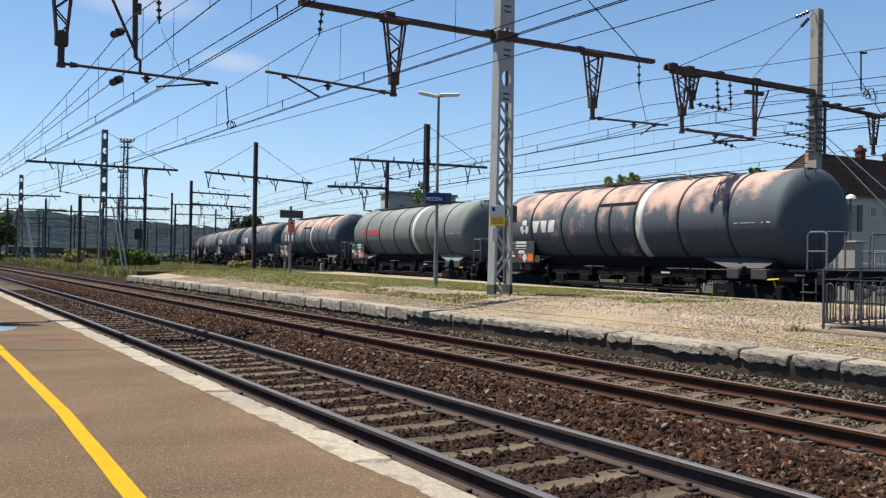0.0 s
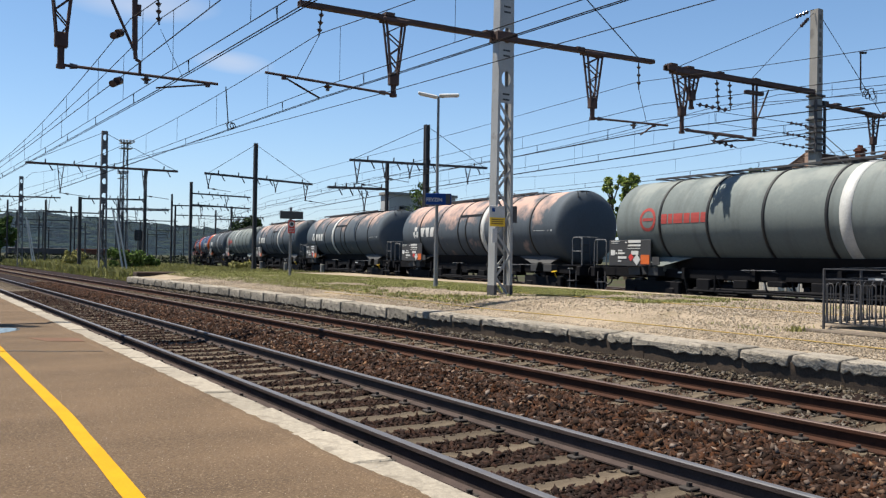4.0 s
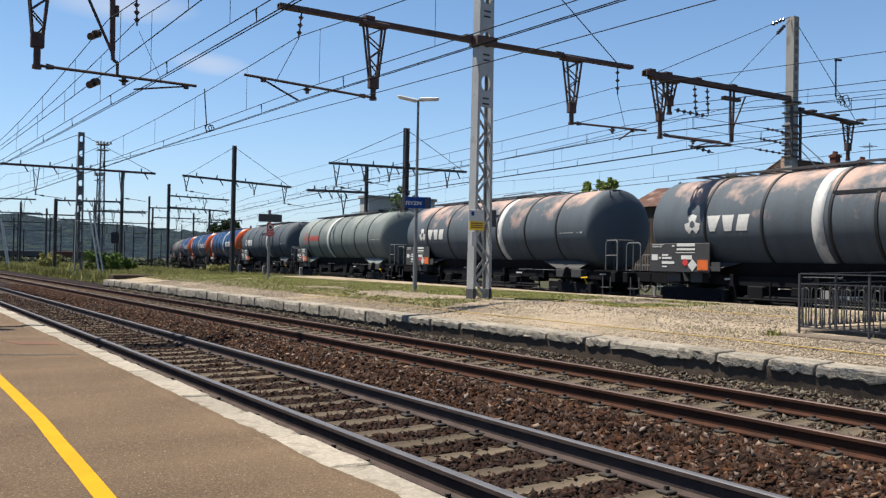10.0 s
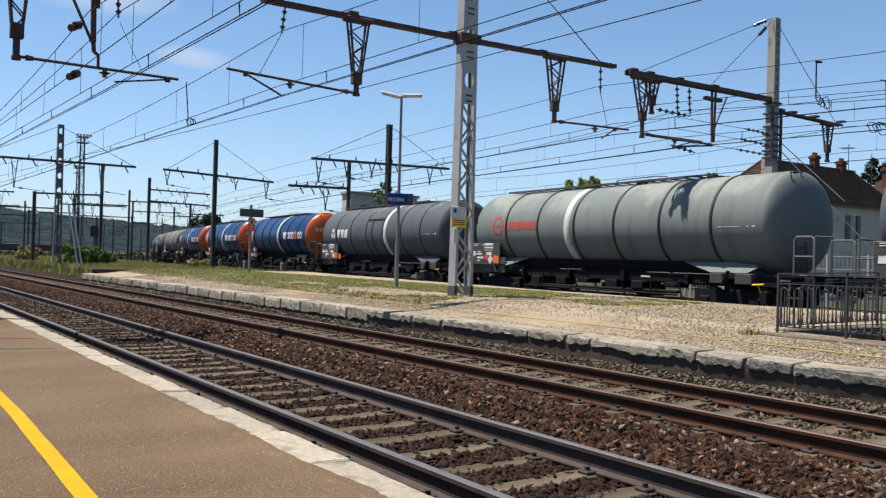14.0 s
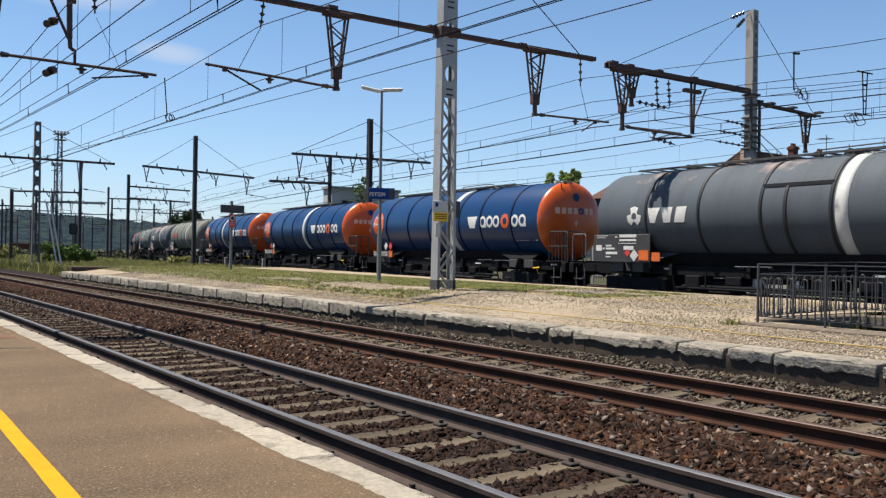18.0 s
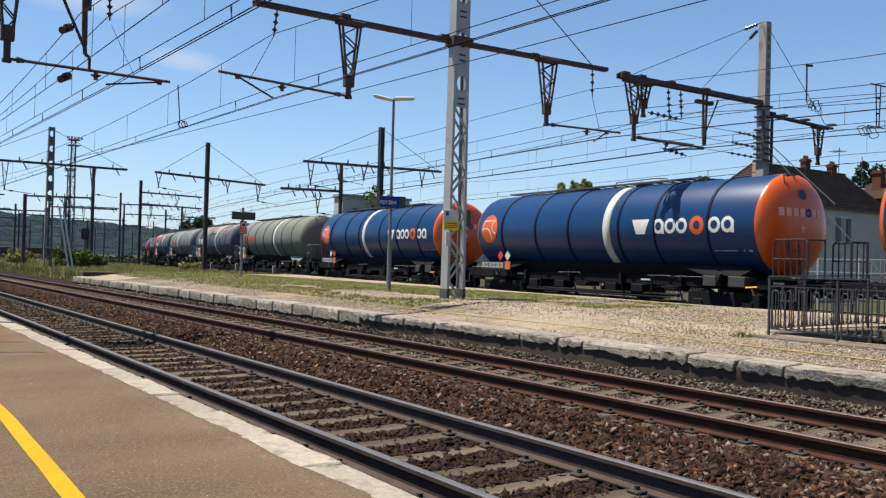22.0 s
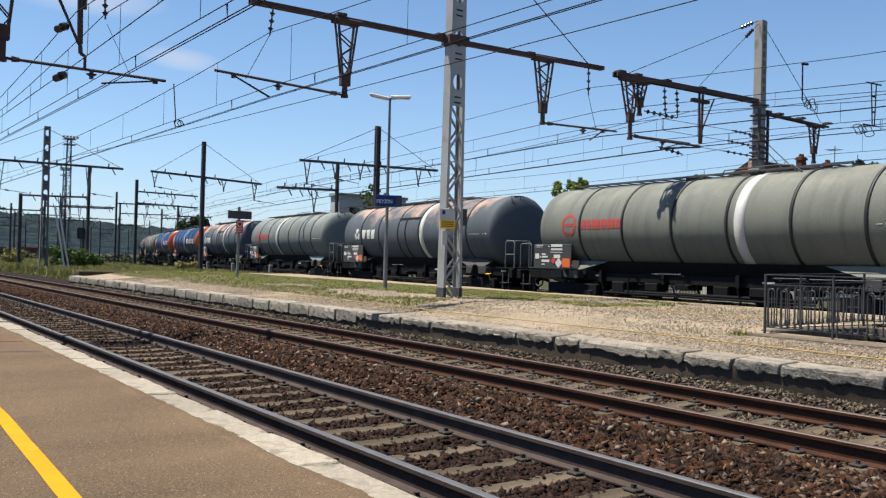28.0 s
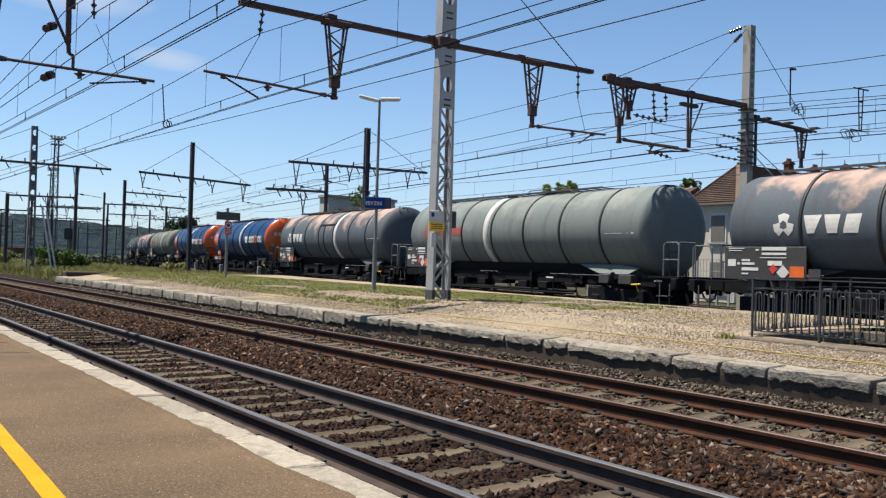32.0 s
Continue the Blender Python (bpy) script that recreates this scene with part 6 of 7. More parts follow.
def build_lamp_post():
    x, y, z0 = 16.2, 26.8, 0.428
    th = thing("lamp_post", "slim grey lamp post with two flat lamp heads", "lamp post")
    one("pole", lambda b: [rod(b, (x, y, z0 - 0.1), (x, y, 2.0), 0.078, 14), rod(b, (x, y, 2.0), (x, y, 7.22), 0.062, 14, 0.042)], POST, th)
    one("foot_plate", lambda b: box(b, x - 0.2, x + 0.2, y - 0.2, y + 0.2, z0 - 0.02, z0 + 0.03, 0.01), GALV, th)
    d = Vector((math.cos(radians(32)), -math.sin(radians(32)), 0))
    for s, tilt in ((-1, 0.20), (1, 0.03)):
        m = Matrix.Translation(Vector((x, y, 7.24)) + d * s * 0.38) @ Matrix.Rotation(radians(-32), 4, "Z") @ Matrix.Rotation(-s * tilt, 4, "Y")
        head = one("lamp_head", lambda b: [box(b, -0.36, 0.36, -0.13, 0.13, -0.02, 0.07, 0.03, m)], LAMP_W, th, "pale grey lamp head")
        one("lamp_glass", lambda b: box(b, -0.28, 0.30, -0.10, 0.10, -0.035, -0.018, 0.0, m), SIGN_WHITE, head)
    one("cross_arm", lambda b: rod(b, Vector((x, y, 7.2)) - d * 0.2, Vector((x, y, 7.2)) + d * 0.2, 0.03, 8), GALV, th)
    # the station's name board clamped to the pole
    m = Matrix.Translation((x + 0.05, y, 3.56)) @ Matrix.Rotation(radians(-28), 4, "Z")
    sg = one("name_board", lambda b: box(b, -0.45, 0.46, -0.19, -0.09, -0.20, 0.20, 0.01, m), SIGN_BLUE, th, "dark blue station name board")
    one("board_back", lambda b: box(b, -0.1, 0.1, -0.09, 0.0, -0.2, 0.2, 0, m), GALV, sg)
    lettering("name", "FEYZIN", 0.175, WHITE, sg, m @ Matrix.Translation((-0.15, -0.195, -0.03)) @ Matrix.Rotation(radians(90), 4, "X"), 0.004, 0.004)
    one("board_window", lambda b: [box(b, 0.26, 0.42, -0.2, -0.185, -0.17, 0.17, 0, m)], SIGN_BLACK, sg)


def build_indicator():
    x, y, z0 = 16.93, 42.4, 0.442
    th = thing("indicator_post", "grey post with a black board and small red plate", "sign post")
    one("pole", lambda b: rod(b, (x, y, z0 - 0.1), (x, y, 3.95), 0.07, 12), POST, th)
    one("black_board", lambda b: box(b, x - 0.62, x + 0.62, y - 0.16, y - 0.06, 3.34, 3.74, 0.02), SIGN_BLACK, th, "black board")
    r = one("red_plate", lambda b: box(b, x - 0.18, x + 0.18, y - 0.14, y - 0.10, 2.62, 3.28, 0.01), SIGN_RED, th, "red plate")
    one("plate_disc", lambda b: rod(b, (x, y - 0.150, 3.08), (x, y - 0.138, 3.08), 0.14, 16), SIGN_WHITE, r)
    one("plate_disc_mark", lambda b: [rod(b, (x, y - 0.158, 3.08), (x, y - 0.149, 3.08), 0.09, 16)], SIGN_BLACK, r)
    for z in (2.70, 2.78, 2.86):
        one("text_bar", lambda b: box(b, x - 0.13, x + 0.13, y - 0.148, y - 0.139, z - 0.012, z + 0.012), SIGN_WHITE, r)


STONE_D = mat("dark_worn_stone", (0.1580, 0.1304, 0.1027), (0.0948, 0.0790, 0.0632), 0.9, 0, 4, 40, 0.5)
IRON = mat("painted_railing_iron", (0.0474, 0.0482, 0.0537), (0.0284, 0.0292, 0.0332), 0.6, 0.2, 6, 50, 0.2)


def build_railing():
    """Iron railing with arched bars round the stairwell of the subway."""
    th = thing("stair_railing", "dark grey iron railing with arched bars round the stairs", "railing")
    X0, X1, Y1, Y0 = 13.25, 16.35, 9.28, -4.5
    zt = 1.02

    def level(x):
        return 0.25 + (x - 9.8) * 0.0185

    def run(a, b, step, first=0):
        a, b = Vector((*a, 0)), Vector((*b, 0))
        L = (b - a).length
        d = (b - a).normalized()
        n = max(1, round(L / step))
        for k in range(n + 1):
            p = a + d * L * k / n
            z = level(p.x) + 0.06
            if k >= first:
                one("post", lambda bm: [box(bm, p.x - 0.018, p.x + 0.018, p.y - 0.018, p.y + 0.018, z - 0.2, z + zt, 0.004)], IRON, th)
            if k < n:
                q = a + d * L * (k + 1) / n
                za, zb = level(p.x) + 0.06, level(q.x) + 0.06
                for h, w, t in ((zt, 0.055, 0.018), (zt - 0.17, 0.025, 0.016), (0.12, 0.03, 0.016)):
                    one("rail_bar", lambda bm: bar(bm, p + Vector((0, 0, za + h)), q + Vector((0, 0, zb + h)), w, t), IRON, th)
                m = max(2, round((q - p).length / 0.26))
                if p.y < -0.5:
                    continue
                for i in range(m):
                    u, v = p + (q - p) * ((i + 0.28) / m), p + (q - p) * ((i + 0.72) / m)
                    z = level(u.x) + 0.06
                    bm = bmesh.new()
                    for e in (u, v):
                        rod(bm, e + Vector((0, 0, z + 0.14)), e + Vector((0, 0, z + zt - 0.30)), 0.012, 6)
                        rod(bm, e + Vector((0, 0, z + 0.14)), e + Vector((0, 0, z + 0.26)), 0.026, 6, 0.012)
                    c, r = (u + v) / 2, (v - u).length / 2
                    pts = [c + d * r * math.cos(g) + Vector((0, 0, z + zt - 0.30 + 1.1 * r * math.sin(g))) for g in np.linspace(0, math.pi, 7)]
                    for e, f in zip(pts, pts[1:]):
                        rod(bm, e, f, 0.011, 5)
                    pts = [c + d * r * 1.9 * math.cos(g) + Vector((0, 0, z + 0.14 - 0.5 * r * math.sin(g) + 0.02)) for g in np.linspace(0, math.pi, 5)]
                    for e, f in zip(pts, pts[1:]):
                        rod(bm, e, f, 0.010, 5)
                    part("baluster", bm, IRON, th)

    run((X0, Y1), (X0, Y0), 1.25)
    run((X0, Y1), (X1, Y1), 1.0, 1)
    run((X1, Y1), (X1, Y0), 1.25, 1)
    st = thing("subway_stairs", "concrete stairs down to the subway under the platform", "stairs", "", "structure")
    one("plinth", lambda b: [box(b, 12.95, 13.42, -5.0, 9.48, 0.2, 0.385, 0.02)], STONE_D, st, "low stone plinth")
    one("plinth", lambda b: [box(b, 13.42, 16.6, 9.13, 9.48, 0.2, 0.440, 0.02)], STONE_D, st, "low stone plinth")
    one("plinth", lambda b: [box(b, 16.25, 16.6, -5.0, 9.13, 0.2, 0.440, 0.02)], STONE_D, st, "low stone plinth")
    one("stair_wall", lambda b: [box(b, 13.3, 13.44, -5, 9.5, -3, 0.2)], WALL_D, st)
    one("stair_wall", lambda b: [box(b, 16.28, 16.4, -5, 9.5, -3, 0.2)], WALL_D, st)
    one("stair_wall", lambda b: [box(b, 13.44, 16.28, 9.15, 9.42, -3, 0.2)], WALL_D, st)
    for k in range(16):
        one("step", lambda b: box(b, 13.44, 16.28, -4.5 + 0.30 * k, -4.2 + 0.30 * k, -3.2, 0.30 - 0.17 * k), CONCRETE, st)
    one("stair_floor", lambda b: box(b, 13.44, 16.28, 0.3, 9.15, -3.2, -2.6), WALL_D, st)


def build_cords():
    """Yellow cords and old paint lines along the gravel."""
    cord = mat("yellow_cord", (0.3634, 0.2528, 0.0711), (0.2686, 0.1975, 0.0869), 0.85, 0, 3, 30, 0)
    rng = random.Random(4)
    for x, y0, y1 in ((11.0, 4.2, 25.0), (14.3, 9.3, 20.0), (11.5, 17.6, 32.0)):
        pts = [(x + 0.05 * math.sin(y * 0.7) + rng.uniform(-0.02, 0.02), y, far_z(x) + 0.022) for y in np.arange(y0, y1, 0.6)]
        th = tagged(wire("cord", pts, 0.009, None, cord), "thin yellow cord lying along the gravel", "cord", "yellow cords")


# ---- plants ----
def blades(name, n, place, height, width, material, seed, label, kind="stuff", lean=0.5):
    """Tufts of narrow blades; place(rng) gives (x, y, z)."""
    rng = random.Random(seed)
    vs, fs = [], []
    for _ in range(n):
        x, y, z = place(rng)
        k = rng.randint(3, 6)
        for _ in range(k):
            a, h = rng.uniform(0, 2 * math.pi), height * rng.uniform(0.5, 1.3)
            w, l = width * rng.uniform(0.6, 1.3), h * lean * rng.uniform(0.2, 1.0)
            dx, dy = math.cos(a), math.sin(a)
            ox, oy = x + rng.uniform(-0.06, 0.06), y + rng.uniform(-0.06, 0.06)
            b = len(vs)
            vs += [(ox - dy * w, oy + dx * w, z), (ox + dy * w, oy - dx * w, z), (ox + dx * l * 0.5 + dy * w * 0.6, oy + dy * l * 0.5 - dx * w * 0.6, z + h * 0.6),
                   (ox + dx * l * 0.5 - dy * w * 0.6, oy + dy * l * 0.5 + dx * w * 0.6, z + h * 0.6), (ox + dx * l, oy + dy * l, z + h)]
            fs += [(b, b + 1, b + 2, b + 3), (b + 3, b + 2, b + 4)]
    ob = pymesh(name, vs, fs, material)
    return tagged(ob, label, "grass", "", kind)


def leaf_cloud(name, clumps, per, size, material, parent, seed, spread=0.5):
    """Leaves scattered in clumps [(centre, radius)], one mesh."""
    rng = np.random.default_rng(seed)
    vs, fs = [], []
    for c, r in clumps:
        p = rng.normal(size=(per, 3))
        p /= np.linalg.norm(p, axis=1)[:, None]
        p *= (r * rng.uniform(0.35, 1.0, per) ** spread)[:, None]
        for q in p:
            a, b = rng.normal(size=3), rng.normal(size=3)
            a /= np.linalg.norm(a)
            b -= a * (a @ b)
            b /= np.linalg.norm(b)
            s = size * rng.uniform(0.6, 1.4)
            o = q + np.array(c)
            k = len(vs)
            vs += [tuple(o - a * s), tuple(o + b * s * 0.5), tuple(o + a * s), tuple(o - b * s * 0.5)]
            fs.append((k, k + 1, k + 2, k + 3))
    return pymesh(name, vs, fs, material, parent)


def build_tree(x, y, z0, height, crown, seed, label, material=None, leaf=0.12, per=170, trunk=0.35):
    rng = random.Random(seed)
    th = thing("tree", label, "tree", "trees behind the line", "", (x, y, z0))
    bm = bmesh.new()
    top = Vector((rng.uniform(-0.3, 0.3), rng.uniform(-0.3, 0.3), height * 0.8))
    rod(bm, (0, 0, -0.2), (0, 0, height * trunk), 0.035 * height, 8, 0.026 * height)
    rod(bm, (0, 0, height * trunk), top, 0.026 * height, 8, 0.006 * height)
    clumps = []
    for k in range(30):
        a = rng.uniform(0, 2 * math.pi)
        h = height * rng.uniform(trunk + 0.05, 0.97)
        r = crown * rng.uniform(0.25, 0.85) * (1.1 - 0.55 * abs(h / height - 0.6))
        tip = Vector((r * math.cos(a), r * math.sin(a), h))
        rod(bm, (0, 0, min(h * 0.8, height * 0.75)), tip, 0.009 * height, 5, 0.003 * height)
        clumps.append((tuple(tip), crown * rng.uniform(0.10, 0.36)))
    for k in range(6):
        clumps.append(((top.x + crown * rng.uniform(-0.5, 0.5), top.y + crown * rng.uniform(-0.5, 0.5), height * rng.uniform(0.84, 1.0)), crown * rng.uniform(0.10, 0.24)))
    part("trunk", bm, BARK, th)
    leaf_cloud("crown", clumps, per, leaf, material or LEAF, th, seed)
    return th


def build_cypress(x, y, z0, height, width, seed, label, material):
    """A narrow upright conifer with ragged tufts."""
    rng = random.Random(seed)
    th = thing("tree", label, "tree", "trees behind the line", "", (x, y, z0))
    one("trunk", lambda b: rod(b, (0, 0, -0.2), (0, 0, height * 0.95), 0.10, 8, 0.02), BARK, th)
    clumps = []
    for k in range(60):
        t = rng.uniform(0.06, 1.0)
        r = width * (1.02 - t) * rng.uniform(0.3, 1.0)
        a = rng.uniform(0, 6.28)
        clumps.append(((r * math.cos(a), r * math.sin(a), height * t), width * rng.uniform(0.16, 0.34) * (1.25 - t)))
    leaf_cloud("crown", clumps, 70, 0.09, material, th, seed)
    return th


def build_bush(x, y, z0, w, h, seed, label, material=None):
    rng = random.Random(seed)
    th = thing("bush", label, "bush", "bushes by the line", "", (x, y, z0))
    bm = bmesh.new()
    clumps = []
    for k in range(18):
        a, r = rng.uniform(0, 6.28), w * rng.uniform(0.1, 0.9)
        tip = Vector((r * math.cos(a), r * math.sin(a), h * rng.uniform(0.25, 0.95)))
        rod(bm, (r * 0.2 * math.cos(a), r * 0.2 * math.sin(a), -0.1), tip, 0.03, 5, 0.01)
        clumps.append((tuple(tip), w * rng.uniform(0.14, 0.40)))
    part("stem", bm, BARK, th)
    leaf_cloud("foliage", clumps, 200, 0.10, material or LEAF, th, seed)
    return th


def plat(x0, x1, y0, y1, bias=None):
    def f(rng):
        while True:
            x, y = rng.uniform(x0, x1), rng.uniform(y0, y1)
            if noise.noise((x * 0.35, y * 0.25, 7)) + 0.25 * noise.noise((x * 1.7, y * 1.3, 2)) > (bias or -9):
                return x, y, far_z(x) - 0.01
    return f


def shrunk(build, k):
    """Builds a thing of the platform and brings it to true size about the eye."""
    had = set(scene.collection.objects)
    build()
    m = Matrix.Translation(EYE) @ Matrix.Scale(k, 4) @ Matrix.Translation(-EYE)
    for ob in set(scene.collection.objects) - had:
        if ob.type == "MESH":
            ob.data.transform(ob.matrix_basis.inverted() @ m @ ob.matrix_basis)


shrunk(build_lamp_post, 0.884)
shrunk(build_indicator, 0.891)
shrunk(build_railing, 0.90)
build_cords()
blades("grass_patch", 29000, plat(11.3, 17.6, 17.5, 45.3, -0.36), 0.06, 0.014, GRASS, 31, "short dry green grass growing through the gravel", "stuff", 1.4)
blades("grass_patch", 4200, plat(12.3, 17.6, 14.0, 22.0, -0.02), 0.06, 0.013, GRASS, 32, "short dry green grass growing through the gravel", "stuff", 1.4)
blades("grass_patch", 420, plat(10.6, 17.6, 6.0, 22.0, 0.10), 0.07, 0.009, DRYWEED, 33, "sparse dry tufts in the gravel")
blades("grass_patch", 26, lambda r: (r.uniform(11.5, 11.95), r.uniform(8.45, 8.8), far_z(11.7) - 0.01), 0.08, 0.010, WEED, 34, "weeds at the foot of the railing")
blades("grass_patch", 70, lambda r: (r.uniform(12.6, 14.0), r.uniform(7.2, 8.3), -0.1 - r.random()), 0.6, 0.02, GRASS, 35, "dry weeds growing in the stairwell")


# ---- beyond the platform's end ----
def rough(name, x0, x1, y0, y1, z, material, label, step=3.0, amp=0.15, fade=None):
    xs, ys = np.arange(x0, x1 + 0.1, step), np.arange(y0, y1 + 0.1, step)
    vs = [(x, y, z(x, y) + amp * noise.noise((x * 0.2, y * 0.2, 4))) for y in ys for x in xs]
    n = len(xs)
    fs = [(i * n + j, i * n + j + 1, (i + 1) * n + j + 1, (i + 1) * n + j) for i in range(len(ys) - 1) for j in range(n - 1)]
    return tagged(pymesh(name, vs, fs, material, None, True), label, "ground", "", "structure")


MEADOW = mat("rough_meadow", (0.1027, 0.1011, 0.0379), (0.0553, 0.0616, 0.0237), 0.95, 0, 0.5, 8, 0.4, (0.1106, 0.0948, 0.0514), 0.3, 0.58)
rough("verge", 10.7, 24.7, 45.8, 126, lambda x, y: 0.10 if x > 12 else -0.28, MEADOW, "rough green verge beside the tracks")
tagged(one("step_wall", lambda b: [box(b, 10.0, 20.5, 45.2, 46.1, -0.4, 0.55, 0.04)], WALL_D), "dark old concrete edge at the platform end", "wall", "", "structure")


def verge(x0, x1, y0, y1):
    def f(rng):
        return rng.uniform(x0, x1), rng.uniform(y0, y1), 0.08
    return f


blades("tall_grass", 1500, lambda r: (r.uniform(10.4, 12.4), r.uniform(46.5, 124.0), -0.3), 0.4, 0.03, WEED, 43, "dry grass at the foot of the ballast")
blades("tall_grass", 10500, verge(10.9, 24.0, 46.5, 82.0), 0.38, 0.022, WEED, 41, "tall dry yellow-green grass on the verge")
blades("tall_grass", 4200, verge(10.8, 24.0, 82.0, 124.0), 0.45, 0.034, WEED, 42, "tall dry yellow-green grass on the verge")
build_bush(14.6, 69.5, 0.0, 1.25, 1.55, 51, "dense green bush on the verge")
build_bush(16.9, 72.5, 0.0, 0.85, 1.2, 52, "low green bush on the verge")
build_bush(13.2, 84.0, 0.05, 1.2, 1.5, 53, "low yellow-green bush on the verge", WEED)
build_bush(22.5, 66.0, 0.0, 1.0, 0.8, 54, "yellow-green scrub beside the goods line", WEED)
for x, y in ((24.4, 62.0), (25.6, 70.5), (23.4, 53.0)):
    tagged(one("marker_post", lambda b: box(b, x - 0.11, x + 0.11, y - 0.09, y + 0.09, -0.2, 0.95, 0.02), CONCRETE), "short pale concrete marker post in the grass", "marker post", "marker posts")


# ---- houses, yard and distance ----
def build_house():
    """A narrow wing under a hipped roof, its short end towards the line."""
    th = thing("house", "cream rendered house with brown tiled hipped roof and brick chimneys", "house")
    xa, xb, ya, yb, ze, zr = 46.0, 62.0, 33.5, 37.55, 5.86, 8.47
    ym, xh = (ya + yb) / 2, 48.8
    one("wall", lambda b: box(b, xa + 0.35, xb - 0.35, ya + 0.3, yb - 0.3, -0.4, ze), RENDERW, th)
    rp = [((xa, yb, ze), (xa, ya, ze), (xh, ym, zr)), ((xa, ya, ze), (xb, ya, ze), (xb - 2.8, ym, zr), (xh, ym, zr)),
          ((xb, yb, ze), (xa, yb, ze), (xh, ym, zr), (xb - 2.8, ym, zr)), ((xb, ya, ze), (xb, yb, ze), (xb - 2.8, ym, zr))]
    bm = bmesh.new()
    for poly in rp:
        lo = [bm.verts.new(Vector(p) - Vector((0, 0, 0.12))) for p in poly]
        hi = [bm.verts.new(p) for p in poly]
        bm.faces.new(hi)
        bm.faces.new(lo[::-1])
        for i in range(len(poly)):
            j = (i + 1) % len(poly)
            bm.faces.new((lo[i], lo[j], hi[j], hi[i]))
    roof = part("roof", bm, ROOF, th, "brown tiled hipped roof")
    n = 20
    for k in range(n):
        t = (k + 0.4) / n
        z = ze + (zr - ze) * t
        x, y0, y1 = xa + (xh - xa) * t, ya + (ym - ya) * t, yb + (ym - yb) * t
        one("tile_course", lambda b: bar(b, (x, y0, z + 0.025), (x, y1, z + 0.025), 0.15, 0.035), ROOF, roof)
        x1 = xb - 2.8 * t
        one("tile_course", lambda b: bar(b, (x, y0, z + 0.025), (x1, y0, z + 0.025), 0.15, 0.035), ROOF, roof)
    for p, q in (((xa, yb, ze), (xh, ym, zr)), ((xa, ya, ze), (xh, ym, zr)), ((xh, ym, zr), (xb - 2.8, ym, zr))):
        one("hip_cap", lambda b: bar(b, Vector(p) + Vector((0, 0, 0.05)), Vector(q) + Vector((0, 0, 0.05)), 0.22, 0.09), ROOF, th, "row of ridge tiles")
    one("gutter", lambda b: bar(b, (xa - 0.06, ya, ze - 0.1), (xa - 0.06, yb, ze - 0.1), 0.13, 0.12), SHUTTER, th, "dark eaves gutter")
    one("cornice", lambda b: box(b, xa + 0.25, xa + 0.35, ya + 0.28, yb - 0.28, ze - 0.35, ze - 0.14), SIGN_WHITE, th, "pale cornice under the eaves")
    for x, w, z in ((54.42, 0.28, 9.24), (57.58, 0.30, 9.12)):
        ch = one("chimney", lambda b: [box(b, x - w, x + w, ym - 0.22, ym + 0.22, zr - 0.5, z, 0.02), box(b, x - w - 0.06, x + w + 0.06, ym - 0.28, ym + 0.28, z - 0.22, z - 0.08)], BRICK, th, "red brick chimney")
        for d in (-0.13, 0.13):
            one("chimney_pot", lambda b: rod(b, (x + d, ym, z), (x + d, ym, z + 0.2), 0.12, 10, 0.09), BRICK, ch)
    for y, w, z0, z1 in ((35.08, 1.0, 3.40, 5.05), (35.08, 1.0, 0.5, 2.1)):
        wi = one("window", lambda b: [box(b, xa + 0.29, xa + 0.36, y - w / 2 - 0.14, y + w / 2 + 0.14, z0 - 0.12, z1 + 0.14)], SIGN_WHITE, th, "window with pale stone surround")
        for s_ in (-1, 1):
            one("shutter", lambda b: box(b, xa + 0.25, xa + 0.292, min(y, y + s_ * w / 2), max(y, y + s_ * w / 2), z0, z1), SHUTTER, wi, "closed grey shutter leaf")
        one("sill", lambda b: box(b, xa + 0.18, xa + 0.4, y - w / 2 - 0.2, y + w / 2 + 0.2, z0 - 0.16, z0 - 0.06), CONCRETE, wi)
    for x, w, z0, z1 in ((51.05, 1.3, 3.55, 5.25), (53.2, 0.55, 4.62, 5.13), (56.2, 1.2, 3.55, 5.2)):
        wi = one("window", lambda b: box(b, x - w / 2 - 0.12, x + w / 2 + 0.12, ya + 0.24, ya + 0.31, z0 - 0.1, z1 + 0.12), SIGN_WHITE, th, "side window with pale surround")
        one("pane", lambda b: box(b, x - w / 2, x + w / 2, ya + 0.215, ya + 0.245, z0, z1), PANE, wi)
        if w > 1:
            for s_ in (-1, 1):
                one("shutter", lambda b: box(b, x + s_ * w / 2 - 0.22, x + s_ * w / 2 + 0.22, ya + 0.17, ya + 0.212, z0, z1), SHUTTER, wi, "folded grey shutter leaf")
    lp = thing("yard_lamp", "small globe lamp on a thin post before the house", "lamp post", "", "", (44.0, 29.25, -0.4))
    one("post", lambda b: rod(b, (0, 0, 0), (0, 0, 5.45), 0.045, 8), DARK, lp)
    one("shade", lambda b: [rod(b, (0, 0, 5.45), (0, 0, 5.62), 0.30, 14, 0.22), rod(b, (0, 0, 5.62), (0, 0, 5.70), 0.22, 14, 0.06)], LAMP_W, lp, "pale rounded shade")
    an = thing("aerial", "thin rooftop television aerial", "aerial", "rooftop aerials")
    one("aerial_mast", lambda b: rod(b, (58.45, ym, 8.3), (58.45, ym, 10.4), 0.03, 6), DARK, an)
    for k in range(4):
        one("aerial_rod", lambda b: rod(b, (57.9 + 0.25 * k, ym - 0.5, 10.1), (57.9 + 0.25 * k, ym + 0.5, 10.1), 0.015, 5), DARK, an)
    one("aerial_boom", lambda b: rod(b, (57.7, ym, 10.1), (58.8, ym, 10.1), 0.02, 5), DARK, an)
